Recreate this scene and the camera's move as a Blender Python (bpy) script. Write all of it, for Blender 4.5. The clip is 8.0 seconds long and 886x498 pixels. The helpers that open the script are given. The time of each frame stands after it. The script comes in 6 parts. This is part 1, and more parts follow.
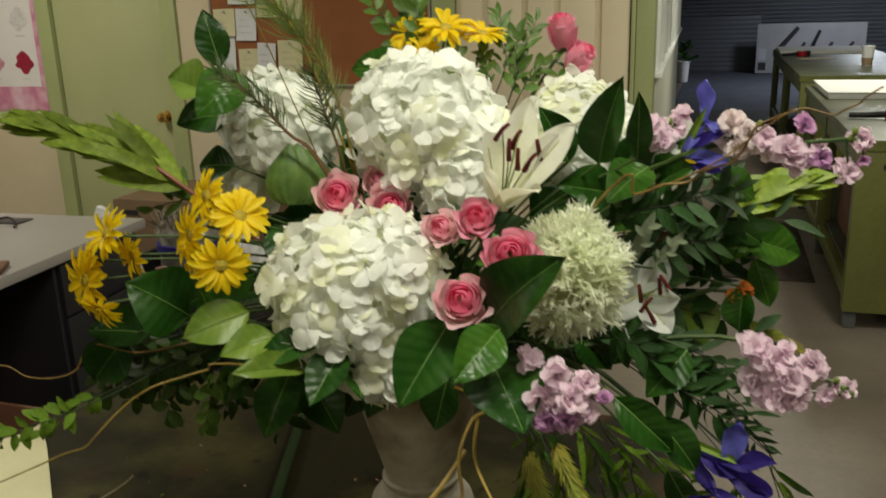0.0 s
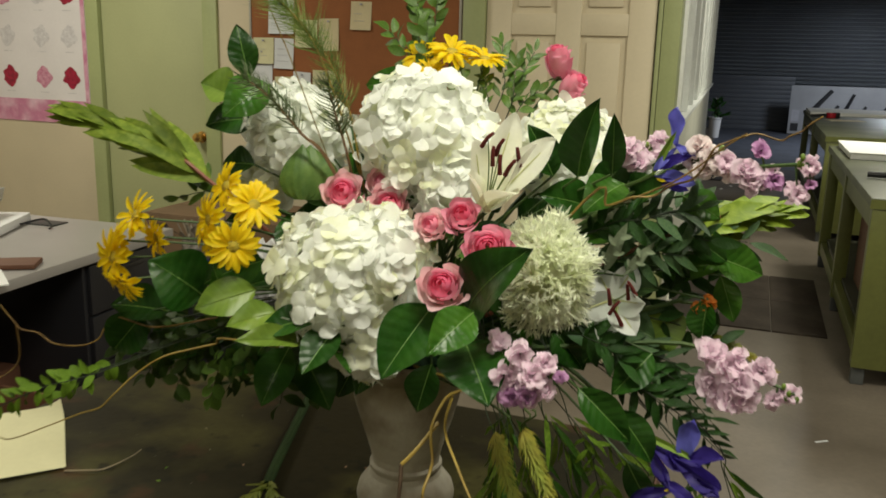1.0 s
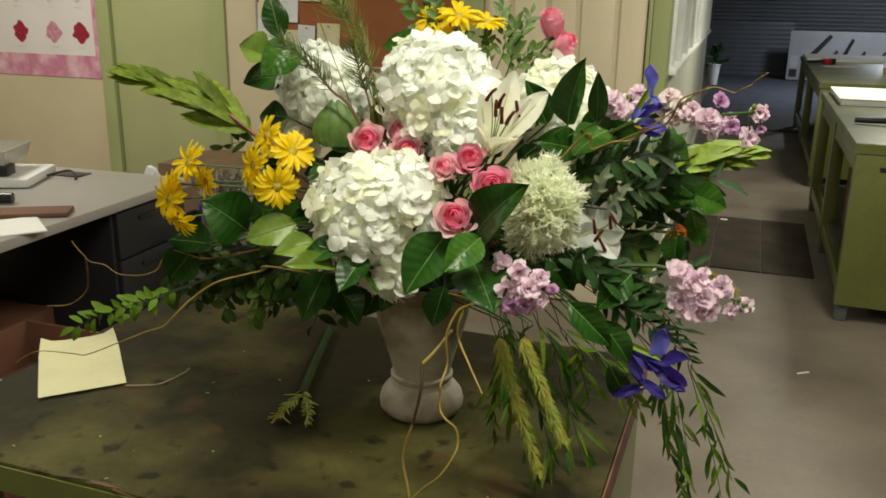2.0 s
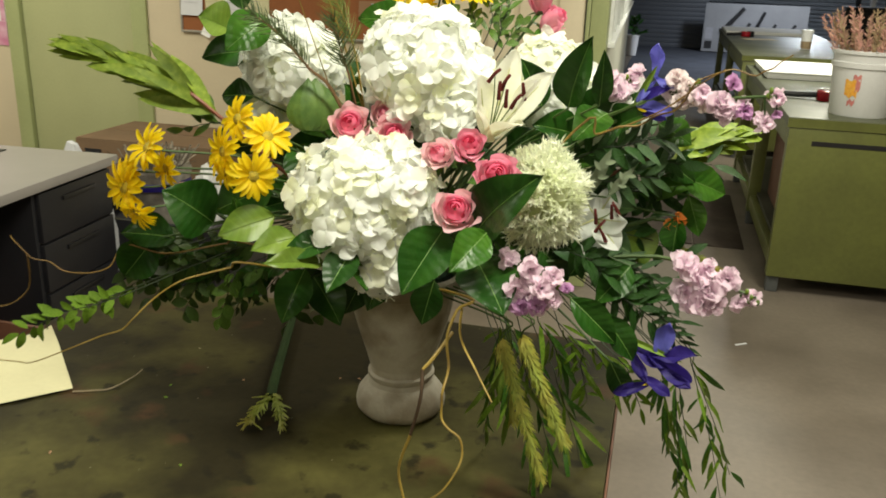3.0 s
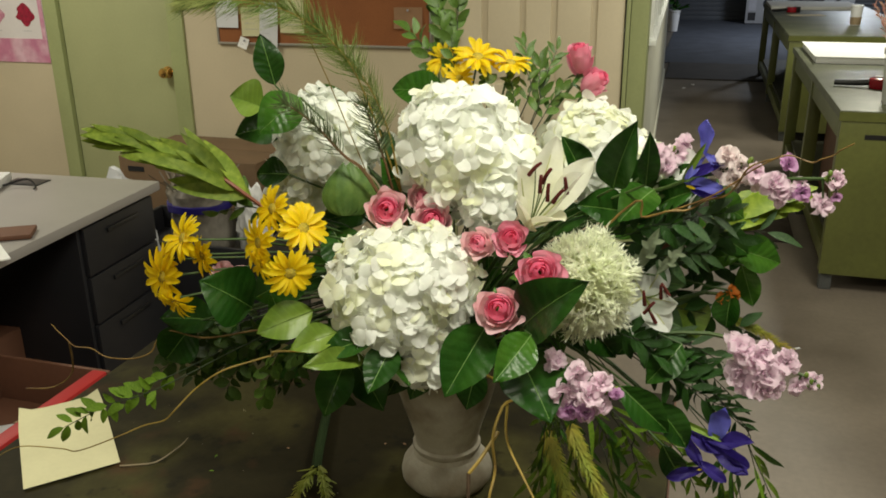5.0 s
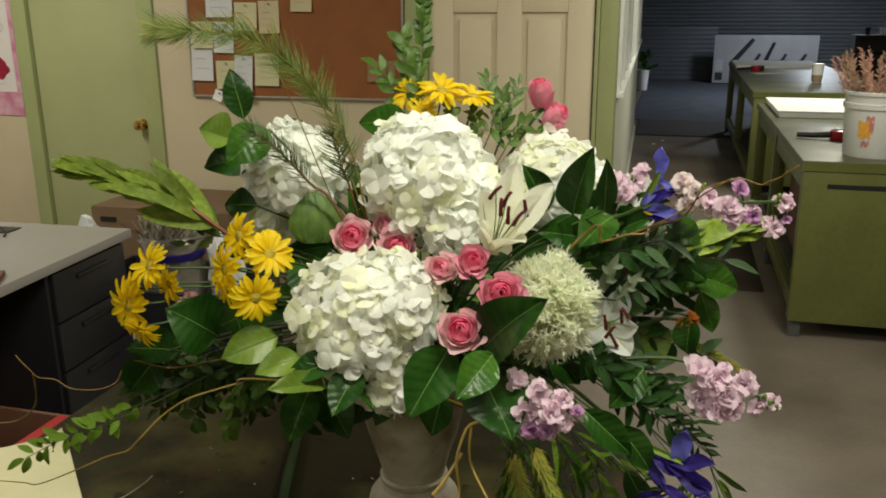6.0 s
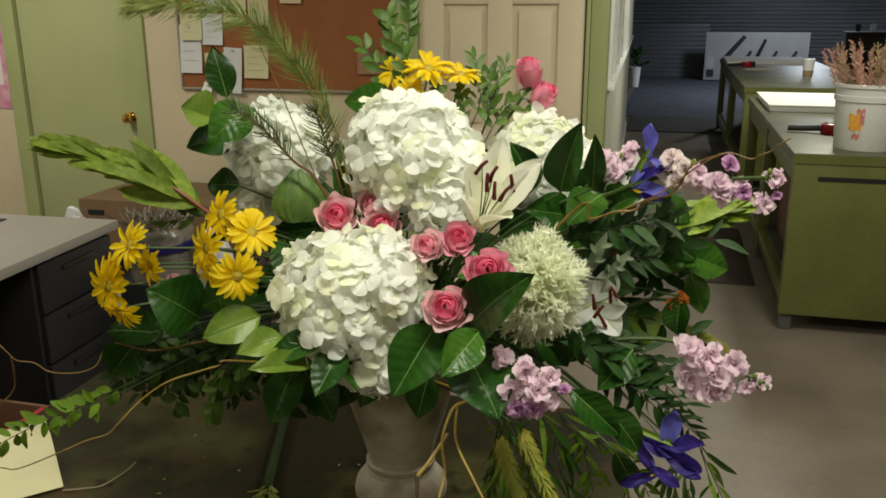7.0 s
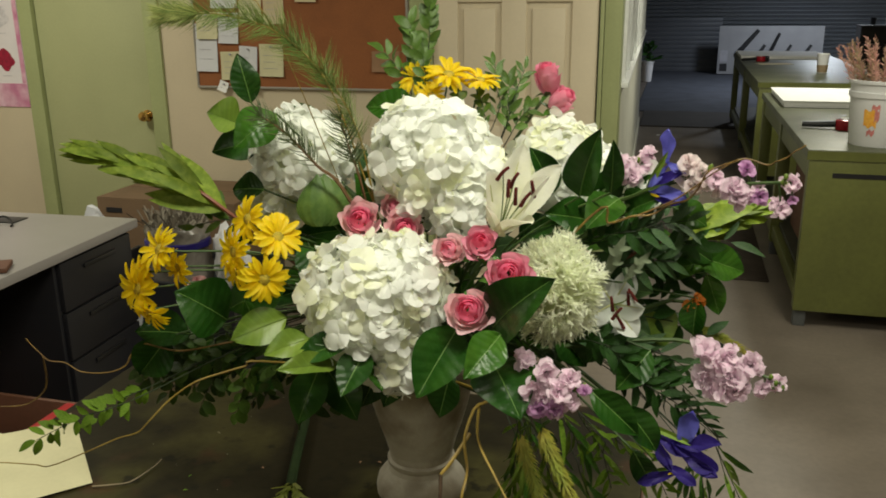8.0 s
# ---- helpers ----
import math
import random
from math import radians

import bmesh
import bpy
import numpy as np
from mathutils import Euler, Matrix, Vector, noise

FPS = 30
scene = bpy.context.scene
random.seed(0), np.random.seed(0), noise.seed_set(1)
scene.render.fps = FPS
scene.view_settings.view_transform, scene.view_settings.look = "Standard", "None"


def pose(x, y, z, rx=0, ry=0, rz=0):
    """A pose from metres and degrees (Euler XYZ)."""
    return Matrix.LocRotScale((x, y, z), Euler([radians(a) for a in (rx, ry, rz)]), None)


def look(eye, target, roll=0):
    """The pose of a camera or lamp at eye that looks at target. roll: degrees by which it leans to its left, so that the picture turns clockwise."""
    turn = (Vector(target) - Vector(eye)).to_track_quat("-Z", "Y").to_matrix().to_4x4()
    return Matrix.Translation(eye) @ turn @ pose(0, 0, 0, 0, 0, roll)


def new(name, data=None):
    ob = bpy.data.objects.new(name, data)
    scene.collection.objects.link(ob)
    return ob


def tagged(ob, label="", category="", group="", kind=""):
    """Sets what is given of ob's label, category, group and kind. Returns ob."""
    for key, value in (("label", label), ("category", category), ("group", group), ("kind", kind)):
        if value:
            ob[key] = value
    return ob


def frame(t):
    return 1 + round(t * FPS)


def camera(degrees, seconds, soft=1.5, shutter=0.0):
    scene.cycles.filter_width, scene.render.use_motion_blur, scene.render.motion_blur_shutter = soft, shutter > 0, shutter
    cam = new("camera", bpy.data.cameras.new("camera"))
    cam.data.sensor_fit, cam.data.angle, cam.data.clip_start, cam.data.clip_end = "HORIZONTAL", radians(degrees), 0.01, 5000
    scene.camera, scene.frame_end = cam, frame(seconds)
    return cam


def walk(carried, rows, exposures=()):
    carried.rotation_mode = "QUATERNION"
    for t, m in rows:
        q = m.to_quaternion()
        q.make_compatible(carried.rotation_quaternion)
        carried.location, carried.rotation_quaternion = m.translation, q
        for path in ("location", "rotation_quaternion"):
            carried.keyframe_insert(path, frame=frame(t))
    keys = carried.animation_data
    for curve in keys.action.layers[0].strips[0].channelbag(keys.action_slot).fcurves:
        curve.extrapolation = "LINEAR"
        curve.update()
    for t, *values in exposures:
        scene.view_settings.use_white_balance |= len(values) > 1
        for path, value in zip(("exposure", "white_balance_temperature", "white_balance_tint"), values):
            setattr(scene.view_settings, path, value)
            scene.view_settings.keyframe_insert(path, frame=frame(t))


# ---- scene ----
cam = camera(55.2, 8.0, soft=1.7, shutter=0.5)
PATH = [
    (0, (0.006, 0.002, 1.554), (-0.587, 1.832, 1.006), -1.7),
    (0.5, (0.041, -0.001, 1.537), (-0.552, 1.816, 0.947), -0.7),
    (1, (0.082, -0.091, 1.529), (-0.575, 1.742, 1.076), 1.5),
    (1.5, (0.13, -0.242, 1.553), (-0.54, 1.572, 1.041), 1.0),
    (1.7, (0.141, -0.276, 1.556), (-0.527, 1.528, 1.01), 0.7),
    (2.8, (0.035, -0.242, 1.553), (-0.456, 1.601, 0.951), 2.4),
    (3, (0.004, -0.212, 1.557), (-0.45, 1.631, 0.927), 2.0),
    (3.5, (-0.042, -0.139, 1.572), (-0.446, 1.712, 0.932), 2.4),
    (4, (-0.037, -0.1, 1.626), (-0.462, 1.719, 0.91), 1.2),
    (4.5, (-0.033, -0.124, 1.671), (-0.551, 1.675, 0.966), -0.0),
    (4.7, (-0.028, -0.128, 1.682), (-0.568, 1.667, 0.983), -0.5),
    (5.8, (0.007, -0.161, 1.664), (-0.531, 1.678, 1.093), -0.7),
    (6, (0.007, -0.162, 1.648), (-0.496, 1.694, 1.098), -0.3),
    (6.5, (0.011, -0.159, 1.629), (-0.472, 1.705, 1.089), -0.2),
    (7, (0.012, -0.149, 1.618), (-0.473, 1.71, 1.064), -0.2),
    (7.5, (0.011, -0.162, 1.622), (-0.471, 1.697, 1.062), -0.2),
    (8, (0.005, -0.172, 1.636), (-0.506, 1.677, 1.07), -0.5),
]
walk(cam, [(t, look(eye, target, roll)) for t, eye, target, roll in PATH],
     exposures=[(0.0, -0.95), (0.5, -0.87), (1.5, -0.65), (1.7, -0.66), (2.8, -0.25), (3.0, -0.24), (3.5, -0.22), (4.0, -0.42), (4.5, -0.60), (4.7, -0.64), (6.0, -0.80), (8.0, -0.80)])

# ---- light: unseen ceiling fluorescents over the work room, a dim hall behind ----
world = bpy.data.worlds.new("world")
scene.world = world
world.use_nodes = True
world.node_tree.nodes["Background"].inputs[0].default_value = (0.9, 0.95, 1.0, 1)
world.node_tree.nodes["Background"].inputs[1].default_value = 0.05


def tube_light(x, y, z, sx, sy, watts, colour):
    lamp = bpy.data.lights.new("assumed_ceiling_tube", "AREA")
    lamp.shape, lamp.size, lamp.size_y, lamp.energy, lamp.color = "RECTANGLE", sx, sy, watts, colour
    ob = new("assumed_ceiling_tube", lamp)
    ob.matrix_world = pose(x, y, z)
    return ob


WARM = (1.0, 0.97, 0.79)
tube_light(0.18, 0.28, 2.86, 1.2, 0.3, 80, WARM)
# added fill light behind the work table; no lamp is known there
tube_light(-0.4, -1.9, 2.86, 1.2, 0.3, 36, WARM)
tube_light(-3.4, 2.2, 2.86, 0.35, 1.2, 84, WARM)
tube_light(0.9, 2.6, 2.86, 0.35, 1.2, 78, WARM)
tube_light(1.2, 6.8, 2.86, 0.35, 1.2, 105, WARM)
tube_light(2.6, 16.2, 2.86, 0.35, 1.2, 250, (0.85, 0.92, 1.0))


# ---- materials ----
def material(name, colour, rough=0.6, vary=0.12, scale=6.0, fine=60.0, bump=0.15, metal=0.0, other=None, spread=(0.4, 0.7),
             coat=0.0, thin=0.0, island=0.0, each=0.0, spec=0.5, veins=0.0):
    """A surface with broad stains, fine grain and a little relief. other: a second colour in patches."""
    m = bpy.data.materials.new(name)
    m.use_nodes = True
    n, l = m.node_tree.nodes, m.node_tree.links
    b = n["Principled BSDF"]
    b.inputs["Roughness"].default_value = rough
    b.inputs["Metallic"].default_value = metal
    b.inputs["Coat Weight"].default_value = coat
    b.inputs["Specular IOR Level"].default_value = spec
    co = n.new("ShaderNodeTexCoord")
    big, small = n.new("ShaderNodeTexNoise"), n.new("ShaderNodeTexNoise")
    big.inputs["Scale"].default_value, small.inputs["Scale"].default_value = scale, fine
    big.inputs["Detail"].default_value = 5
    l.new(co.outputs["Object"], big.inputs["Vector"])
    l.new(co.outputs["Object"], small.inputs["Vector"])
    ramp = n.new("ShaderNodeValToRGB")
    ramp.color_ramp.elements[0].position, ramp.color_ramp.elements[1].position = spread
    ramp.color_ramp.elements[0].color = (*colour, 1)
    ramp.color_ramp.elements[1].color = (*(other or [c * (1 - 1.6 * vary) for c in colour]), 1)
    l.new(big.outputs["Fac"], ramp.inputs["Fac"])
    span = n.new("ShaderNodeMapRange")
    span.inputs["To Min"].default_value, span.inputs["To Max"].default_value = 1 - vary, 1 + vary
    l.new(small.outputs["Fac"], span.inputs["Value"])
    mix = n.new("ShaderNodeMix")
    mix.data_type, mix.blend_type = "RGBA", "MULTIPLY"
    mix.inputs[0].default_value = 1.0
    l.new(ramp.outputs["Color"], mix.inputs[6])
    l.new(span.outputs["Result"], mix.inputs[7])
    colour_out = mix.outputs[2]
    for amount, node, socket in ((island, "ShaderNodeNewGeometry", "Random Per Island"), (each, "ShaderNodeObjectInfo", "Random")):
        if amount:
            src, rng, hue = n.new(node), n.new("ShaderNodeMapRange"), n.new("ShaderNodeHueSaturation")
            rng.inputs["To Min"].default_value, rng.inputs["To Max"].default_value = 1 - amount, 1 + amount
            l.new(src.outputs[socket], rng.inputs["Value"])
            l.new(rng.outputs["Result"], hue.inputs["Value"])
            l.new(colour_out, hue.inputs["Color"])
            colour_out = hue.outputs["Color"]
    relief = small.outputs["Fac"]
    if veins:
        def calc(op, x, y):
            node = n.new("ShaderNodeMath")
            node.operation = op
            for socket, value in zip(node.inputs, (x, y)):
                if isinstance(value, float):
                    socket.default_value = value
                else:
                    l.new(value, socket)
            return node.outputs[0]
        uv = n.new("ShaderNodeSeparateXYZ")
        l.new(co.outputs["UV"], uv.inputs[0])
        across = calc("ABSOLUTE", uv.outputs[0], 0.0)
        wave = calc("SINE", calc("SUBTRACT", calc("MULTIPLY", uv.outputs[1], veins * 6.283), calc("MULTIPLY", calc("POWER", across, 0.8), 7.0)), 0.0)
        line = calc("POWER", calc("ADD", calc("MULTIPLY", wave, 0.5), 0.5), 7.0)
        pale = n.new("ShaderNodeMix")
        pale.data_type, pale.blend_type = "RGBA", "MIX"
        l.new(calc("MULTIPLY", line, 0.13), pale.inputs[0])
        l.new(colour_out, pale.inputs[6])
        pale.inputs[7].default_value = (*[min(c * 2.4 + 0.012, 0.6) for c in colour], 1)
        colour_out = pale.outputs[2]
        relief = calc("SUBTRACT", calc("MULTIPLY", relief, 0.5), calc("MULTIPLY", wave, 0.09))
    l.new(colour_out, b.inputs["Base Color"])
    if bump:
        bn = n.new("ShaderNodeBump")
        bn.inputs["Strength"].default_value, bn.inputs["Distance"].default_value = bump, 0.003
        l.new(relief, bn.inputs["Height"])
        l.new(bn.outputs["Normal"], b.inputs["Normal"])
    if thin:
        tr, ms = n.new("ShaderNodeBsdfTranslucent"), n.new("ShaderNodeMixShader")
        l.new(colour_out, tr.inputs["Color"])
        ms.inputs[0].default_value = thin
        l.new(b.outputs[0], ms.inputs[1])
        l.new(tr.outputs[0], ms.inputs[2])
        l.new(ms.outputs[0], n["Material Output"].inputs["Surface"])
    return m


BEIGE = material("beige_wall_paint", (0.58, 0.50, 0.355), 0.7, 0.05, 2.5, 90, 0.08)
GREENWALL = material("pale_green_wall_paint", (0.40, 0.42, 0.22), 0.55, 0.06, 2.0, 80, 0.08)
GREENTRIM = material("green_trim_paint", (0.36, 0.40, 0.19), 0.45, 0.08, 3.0, 60, 0.1)
CREAM = material("cream_door_paint", (0.72, 0.63, 0.46), 0.45, 0.04, 2.5, 70, 0.06)
WHITE = material("white_frame_paint", (0.82, 0.84, 0.82), 0.5, 0.08, 5, 70, 0.08)
CEILING = material("ceiling_paint", (0.68, 0.66, 0.6), 0.9, 0.05, 3, 50, 0.1)
CONCRETE = material("brown_grey_concrete", (0.180, 0.150, 0.120), 0.5, 0.16, 1.6, 40, 0.12, other=(0.098, 0.079, 0.061), spread=(0.38, 0.72))
RUBBER = material("dark_mat_rubber", (0.034, 0.026, 0.020), 0.75, 0.3, 4, 40, 0.2, other=(0.058, 0.045, 0.036), spec=0.15)
CARPET = material("blue_grey_carpet", (0.055, 0.062, 0.082), 0.95, 0.2, 3, 150, 0.4)
CARPETEDGE = material("dark_brown_runner", (0.042, 0.036, 0.033), 0.9, 0.2, 3, 150, 0.3)
SHUTTER = material("grey_steel_shutter", (0.26, 0.285, 0.32), 0.45, 0.08, 1.5, 40, 0.05, metal=0.3)
SHUTTERDARK = material("darker_steel_panel", (0.10, 0.11, 0.13), 0.5, 0.1, 2, 40, 0.05, metal=0.2)


def worn_paint(name, dark, olive, rust, rough, spec):
    """Old bench paint: olive patches over a dark ground, rusty stains, dark scratches and pale flecks."""
    m = material(name, dark, rough, 0.22, 2.6, 70, 0.14, other=olive, spread=(0.44, 0.66), spec=spec)
    n, l = m.node_tree.nodes, m.node_tree.links
    b = n["Principled BSDF"]
    last = b.inputs["Base Color"].links[0].from_socket
    co = n["Texture Coordinate"]
    for scale, detail, low, high, colour, most in ((7.0, 6, 0.60, 0.70, rust, 0.65), (23.0, 8, 0.60, 0.68, (0.010, 0.009, 0.005), 0.75), (75.0, 2, 0.765, 0.79, (0.34, 0.31, 0.22), 0.8)):
        tex, span, mix = n.new("ShaderNodeTexNoise"), n.new("ShaderNodeMapRange"), n.new("ShaderNodeMix")
        tex.inputs["Scale"].default_value, tex.inputs["Detail"].default_value = scale, detail
        l.new(co.outputs["Object"], tex.inputs["Vector"])
        span.inputs["From Min"].default_value, span.inputs["From Max"].default_value, span.inputs["To Max"].default_value = low, high, most
        l.new(tex.outputs["Fac"], span.inputs["Value"])
        mix.data_type = "RGBA"
        l.new(span.outputs["Result"], mix.inputs[0])
        l.new(last, mix.inputs[6])
        mix.inputs[7].default_value = (*colour, 1)
        last = mix.outputs[2]
    l.new(last, b.inputs["Base Color"])
    return m


BENCHTOP = worn_paint("worn_olive_bench_top", (0.019, 0.016, 0.007), (0.092, 0.085, 0.026), (0.070, 0.032, 0.016), 0.62, 0.08)
BENCHGREY = material("worn_grey_green_bench_top", (0.082, 0.090, 0.052), 0.45, 0.18, 3.5, 70, 0.1, other=(0.135, 0.142, 0.092))
BENCHGREEN = material("olive_green_bench_paint", (0.122, 0.134, 0.034), 0.36, 0.16, 2.2, 45, 0.12, other=(0.080, 0.086, 0.025), spread=(0.42, 0.8))
BENCHDARK = material("shade_dark_bench_inside", (0.05, 0.05, 0.03), 0.7, 0.2, 4, 45, 0.12)
RUBBERFOOT = material("grey_rubber_foot", (0.08, 0.085, 0.085), 0.7, 0.2, 8, 60, 0.1)
DESKTOP = material("grey_laminate", (0.33, 0.31, 0.30), 0.35, 0.06, 4, 200, 0.04)
DESKDARK = material("black_grey_steel_desk", (0.016, 0.016, 0.02), 0.42, 0.15, 4, 90, 0.05)
CARDBOARD = material("brown_cardboard", (0.16, 0.098, 0.052), 0.8, 0.1, 5, 60, 0.1)
CARDRED = material("reddish_cardboard", (0.14, 0.060, 0.034), 0.7, 0.12, 5, 60, 0.1)
REDCARD = material("red_card", (0.38, 0.015, 0.016), 0.5, 0.05, 5, 60, 0.03)
PAPER = material("white_paper", (0.80, 0.80, 0.79), 0.75, 0.03, 12, 120, 0.05)
BLUEPAPER = material("bluish_paper", (0.62, 0.63, 0.66), 0.75, 0.04, 12, 120, 0.05)
YELLOWPAPER = material("pale_yellow_paper", (0.58, 0.55, 0.34), 0.75, 0.05, 12, 120, 0.05)
TANPAPER = material("tan_paper", (0.56, 0.48, 0.30), 0.75, 0.05, 12, 120, 0.05)
BROWNPAPER = material("brown_paper", (0.30, 0.17, 0.09), 0.8, 0.06, 12, 120, 0.05)
INK = material("grey_ink", (0.38, 0.38, 0.42), 0.7, 0.1, 12, 60, 0.0)
BLACKINK = material("black_ink", (0.015, 0.015, 0.018), 0.6, 0.1, 12, 60, 0.0)
CORK = material("cork_board", (0.27, 0.095, 0.03), 0.85, 0.10, 6, 140, 0.3)
ALU = material("grey_metal_edge", (0.42, 0.40, 0.36), 0.4, 0.08, 8, 60, 0.05, metal=0.5)
BRASS = material("polished_brass", (0.75, 0.5, 0.18), 0.2, 0.08, 20, 60, 0.02, metal=1.0)
POSTERWHITE = material("poster_paper", (0.74, 0.70, 0.72), 0.35, 0.04, 4, 60, 0.02)
POSTERPINK = material("poster_pink_band", (0.55, 0.20, 0.33), 0.35, 0.15, 9, 30, 0.02, other=(0.75, 0.52, 0.62))
PRINTRED = material("printed_red_bloom", (0.36, 0.008, 0.045), 0.4, 0.3, 40, 120, 0.0, other=(0.18, 0.006, 0.025))
PRINTPINK = material("printed_pink_bloom", (0.6, 0.3, 0.4), 0.4, 0.3, 40, 120, 0.0, other=(0.45, 0.12, 0.22))
PRINTGREY = material("printed_grey_bloom", (0.55, 0.52, 0.55), 0.4, 0.2, 40, 120, 0.0, other=(0.7, 0.68, 0.7))
SIGNBOARD = material("dull_white_signboard", (0.32, 0.325, 0.345), 0.5, 0.08, 3, 60, 0.03)
BUCKETWHITE = material("white_bucket_plastic", (0.70, 0.70, 0.70), 0.4, 0.05, 6, 60, 0.03)
ORANGEPRINT = material("orange_print", (0.75, 0.32, 0.03), 0.5, 0.25, 30, 90, 0.0, other=(0.8, 0.5, 0.1))
REDPRINT = material("faded_red_print", (0.62, 0.22, 0.2), 0.5, 0.2, 30, 90, 0.0)
BLACKPLASTIC = material("black_plastic", (0.015, 0.015, 0.017), 0.35, 0.1, 10, 60, 0.03)
REDPLASTIC = material("red_plastic", (0.45, 0.015, 0.03), 0.25, 0.1, 10, 60, 0.02, coat=0.5)
WHITEPLASTIC = material("white_plastic", (0.74, 0.74, 0.75), 0.35, 0.04, 8, 60, 0.02)
CUPBROWN = material("cardboard_sleeve", (0.30, 0.22, 0.13), 0.7, 0.08, 20, 80, 0.05)
STONE = material("weathered_urn_stone", (0.40, 0.37, 0.30), 0.75, 0.1, 14, 120, 0.3, other=(0.18, 0.14, 0.09), spread=(0.42, 0.7))
FOAM = material("wet_green_foam", (0.02, 0.05, 0.025), 0.9, 0.2, 20, 120, 0.3)
CLEAR = material("cloudy_plastic_bag", (0.24, 0.22, 0.19), 0.25, 0.25, 12, 30, 0.5, other=(0.07, 0.06, 0.05))
BLUETAPE = material("blue_band", (0.018, 0.012, 0.16), 0.4, 0.1, 10, 60, 0.02)


# ---- builders ----
ORIGIN = {}
STANCE = Matrix()  # how a group of things stands as a whole


def thing(name, at, label, category, group="", kind=""):
    """An empty at a thing's base, which carries its parts."""
    ob = new(name)
    ob.empty_display_size = 0.05
    ob.matrix_basis = STANCE @ Matrix.Translation(at)
    ORIGIN[ob] = Vector(at)
    return tagged(ob, label, category, group, kind)


def part(name, bm, mat, parent=None, label="", smooth=True):
    """One mesh object from a bmesh in world places, under a thing or a part of one."""
    me = bpy.data.meshes.new(name)
    if parent is not None:
        bmesh.ops.translate(bm, verts=bm.verts, vec=-ORIGIN[parent])
    bm.to_mesh(me)
    bm.free()
    if smooth:
        me.shade_smooth()
        me.set_sharp_from_angle(angle=radians(40))
    for one in mat if isinstance(mat, (list, tuple)) else [mat]:
        me.materials.append(one)
    ob = new(name, me)
    ob.parent = parent
    if parent is not None:
        ORIGIN[ob] = ORIGIN[parent]
    else:
        ob.matrix_basis = STANCE.copy()
    if label:
        ob["label"] = label
    return ob


def solid(bm, x0, x1, y0, y1, z0, z1, bevel=0.0):
    """Adds a box with softened edges."""
    made = bmesh.ops.create_cube(bm, size=1, matrix=Matrix.Translation(((x0 + x1) / 2, (y0 + y1) / 2, (z0 + z1) / 2)) @ Matrix.Diagonal((x1 - x0, y1 - y0, z1 - z0, 1)))
    if bevel:
        edges = list({e for v in made["verts"] for e in v.link_edges})
        bmesh.ops.bevel(bm, geom=edges, offset=bevel, segments=2, affect="EDGES", profile=0.6)
    return bm


def box(*a, bevel=0.0):
    return solid(bmesh.new(), *a, bevel=bevel)


def lathe(bm, profile, at=(0, 0, 0), steps=32, wobble=0.0):
    """Adds a turned shape; profile rows are radius and height."""
    rings = []
    for r, z in profile:
        ring = []
        for i in range(steps):
            a = 2 * math.pi * i / steps
            k = 1 + wobble * noise.noise((math.cos(a) * 2, math.sin(a) * 2, z * 30))
            ring.append(bm.verts.new((at[0] + r * k * math.cos(a), at[1] + r * k * math.sin(a), at[2] + z)))
        rings.append(ring)
    for lo, hi in zip(rings, rings[1:]):
        for i in range(steps):
            bm.faces.new((lo[i], lo[(i + 1) % steps], hi[(i + 1) % steps], hi[i]))
    if profile[0][0] > 1e-4:
        bm.faces.new(list(reversed(rings[0])))
    if profile[-1][0] > 1e-4:
        bm.faces.new(rings[-1])
    return bm


def pipe(bm, points, r0, r1, sides=6):
    """Adds a tapering round stem through the points, smoothed by a spline."""
    pts = [Vector(p) for p in points]
    if len(pts) > 2:
        out = []
        for i in range(len(pts) - 1):
            p0, p1, p2, p3 = pts[max(i - 1, 0)], pts[i], pts[i + 1], pts[min(i + 2, len(pts) - 1)]
            for k in range(5):
                u = k / 5
                out.append(0.5 * (2 * p1 + (p2 - p0) * u + (2 * p0 - 5 * p1 + 4 * p2 - p3) * u * u + (3 * p1 - p0 - 3 * p2 + p3) * u ** 3))
        pts = out + [pts[-1]]
    rings = []
    for i, p in enumerate(pts):
        ahead = (pts[min(i + 1, len(pts) - 1)] - pts[max(i - 1, 0)]).normalized()
        side = ahead.cross(Vector((0.3, 0.2, 1))).normalized()
        up = side.cross(ahead)
        r = r0 + (r1 - r0) * i / (len(pts) - 1)
        rings.append([bm.verts.new(p + r * (math.cos(a) * side + math.sin(a) * up)) for a in [2 * math.pi * k / sides for k in range(sides)]])
    for lo, hi in zip(rings, rings[1:]):
        for i in range(sides):
            bm.faces.new((lo[i], lo[(i + 1) % sides], hi[(i + 1) % sides], hi[i]))
    bm.faces.new(list(reversed(rings[0])))
    bm.faces.new(rings[-1])
    return bm


# ---- the room ----
def structure(name, bm, mat, label, category, smooth=False):
    return tagged(part(name, bm, mat, None, "", smooth), label, category, "", "structure")


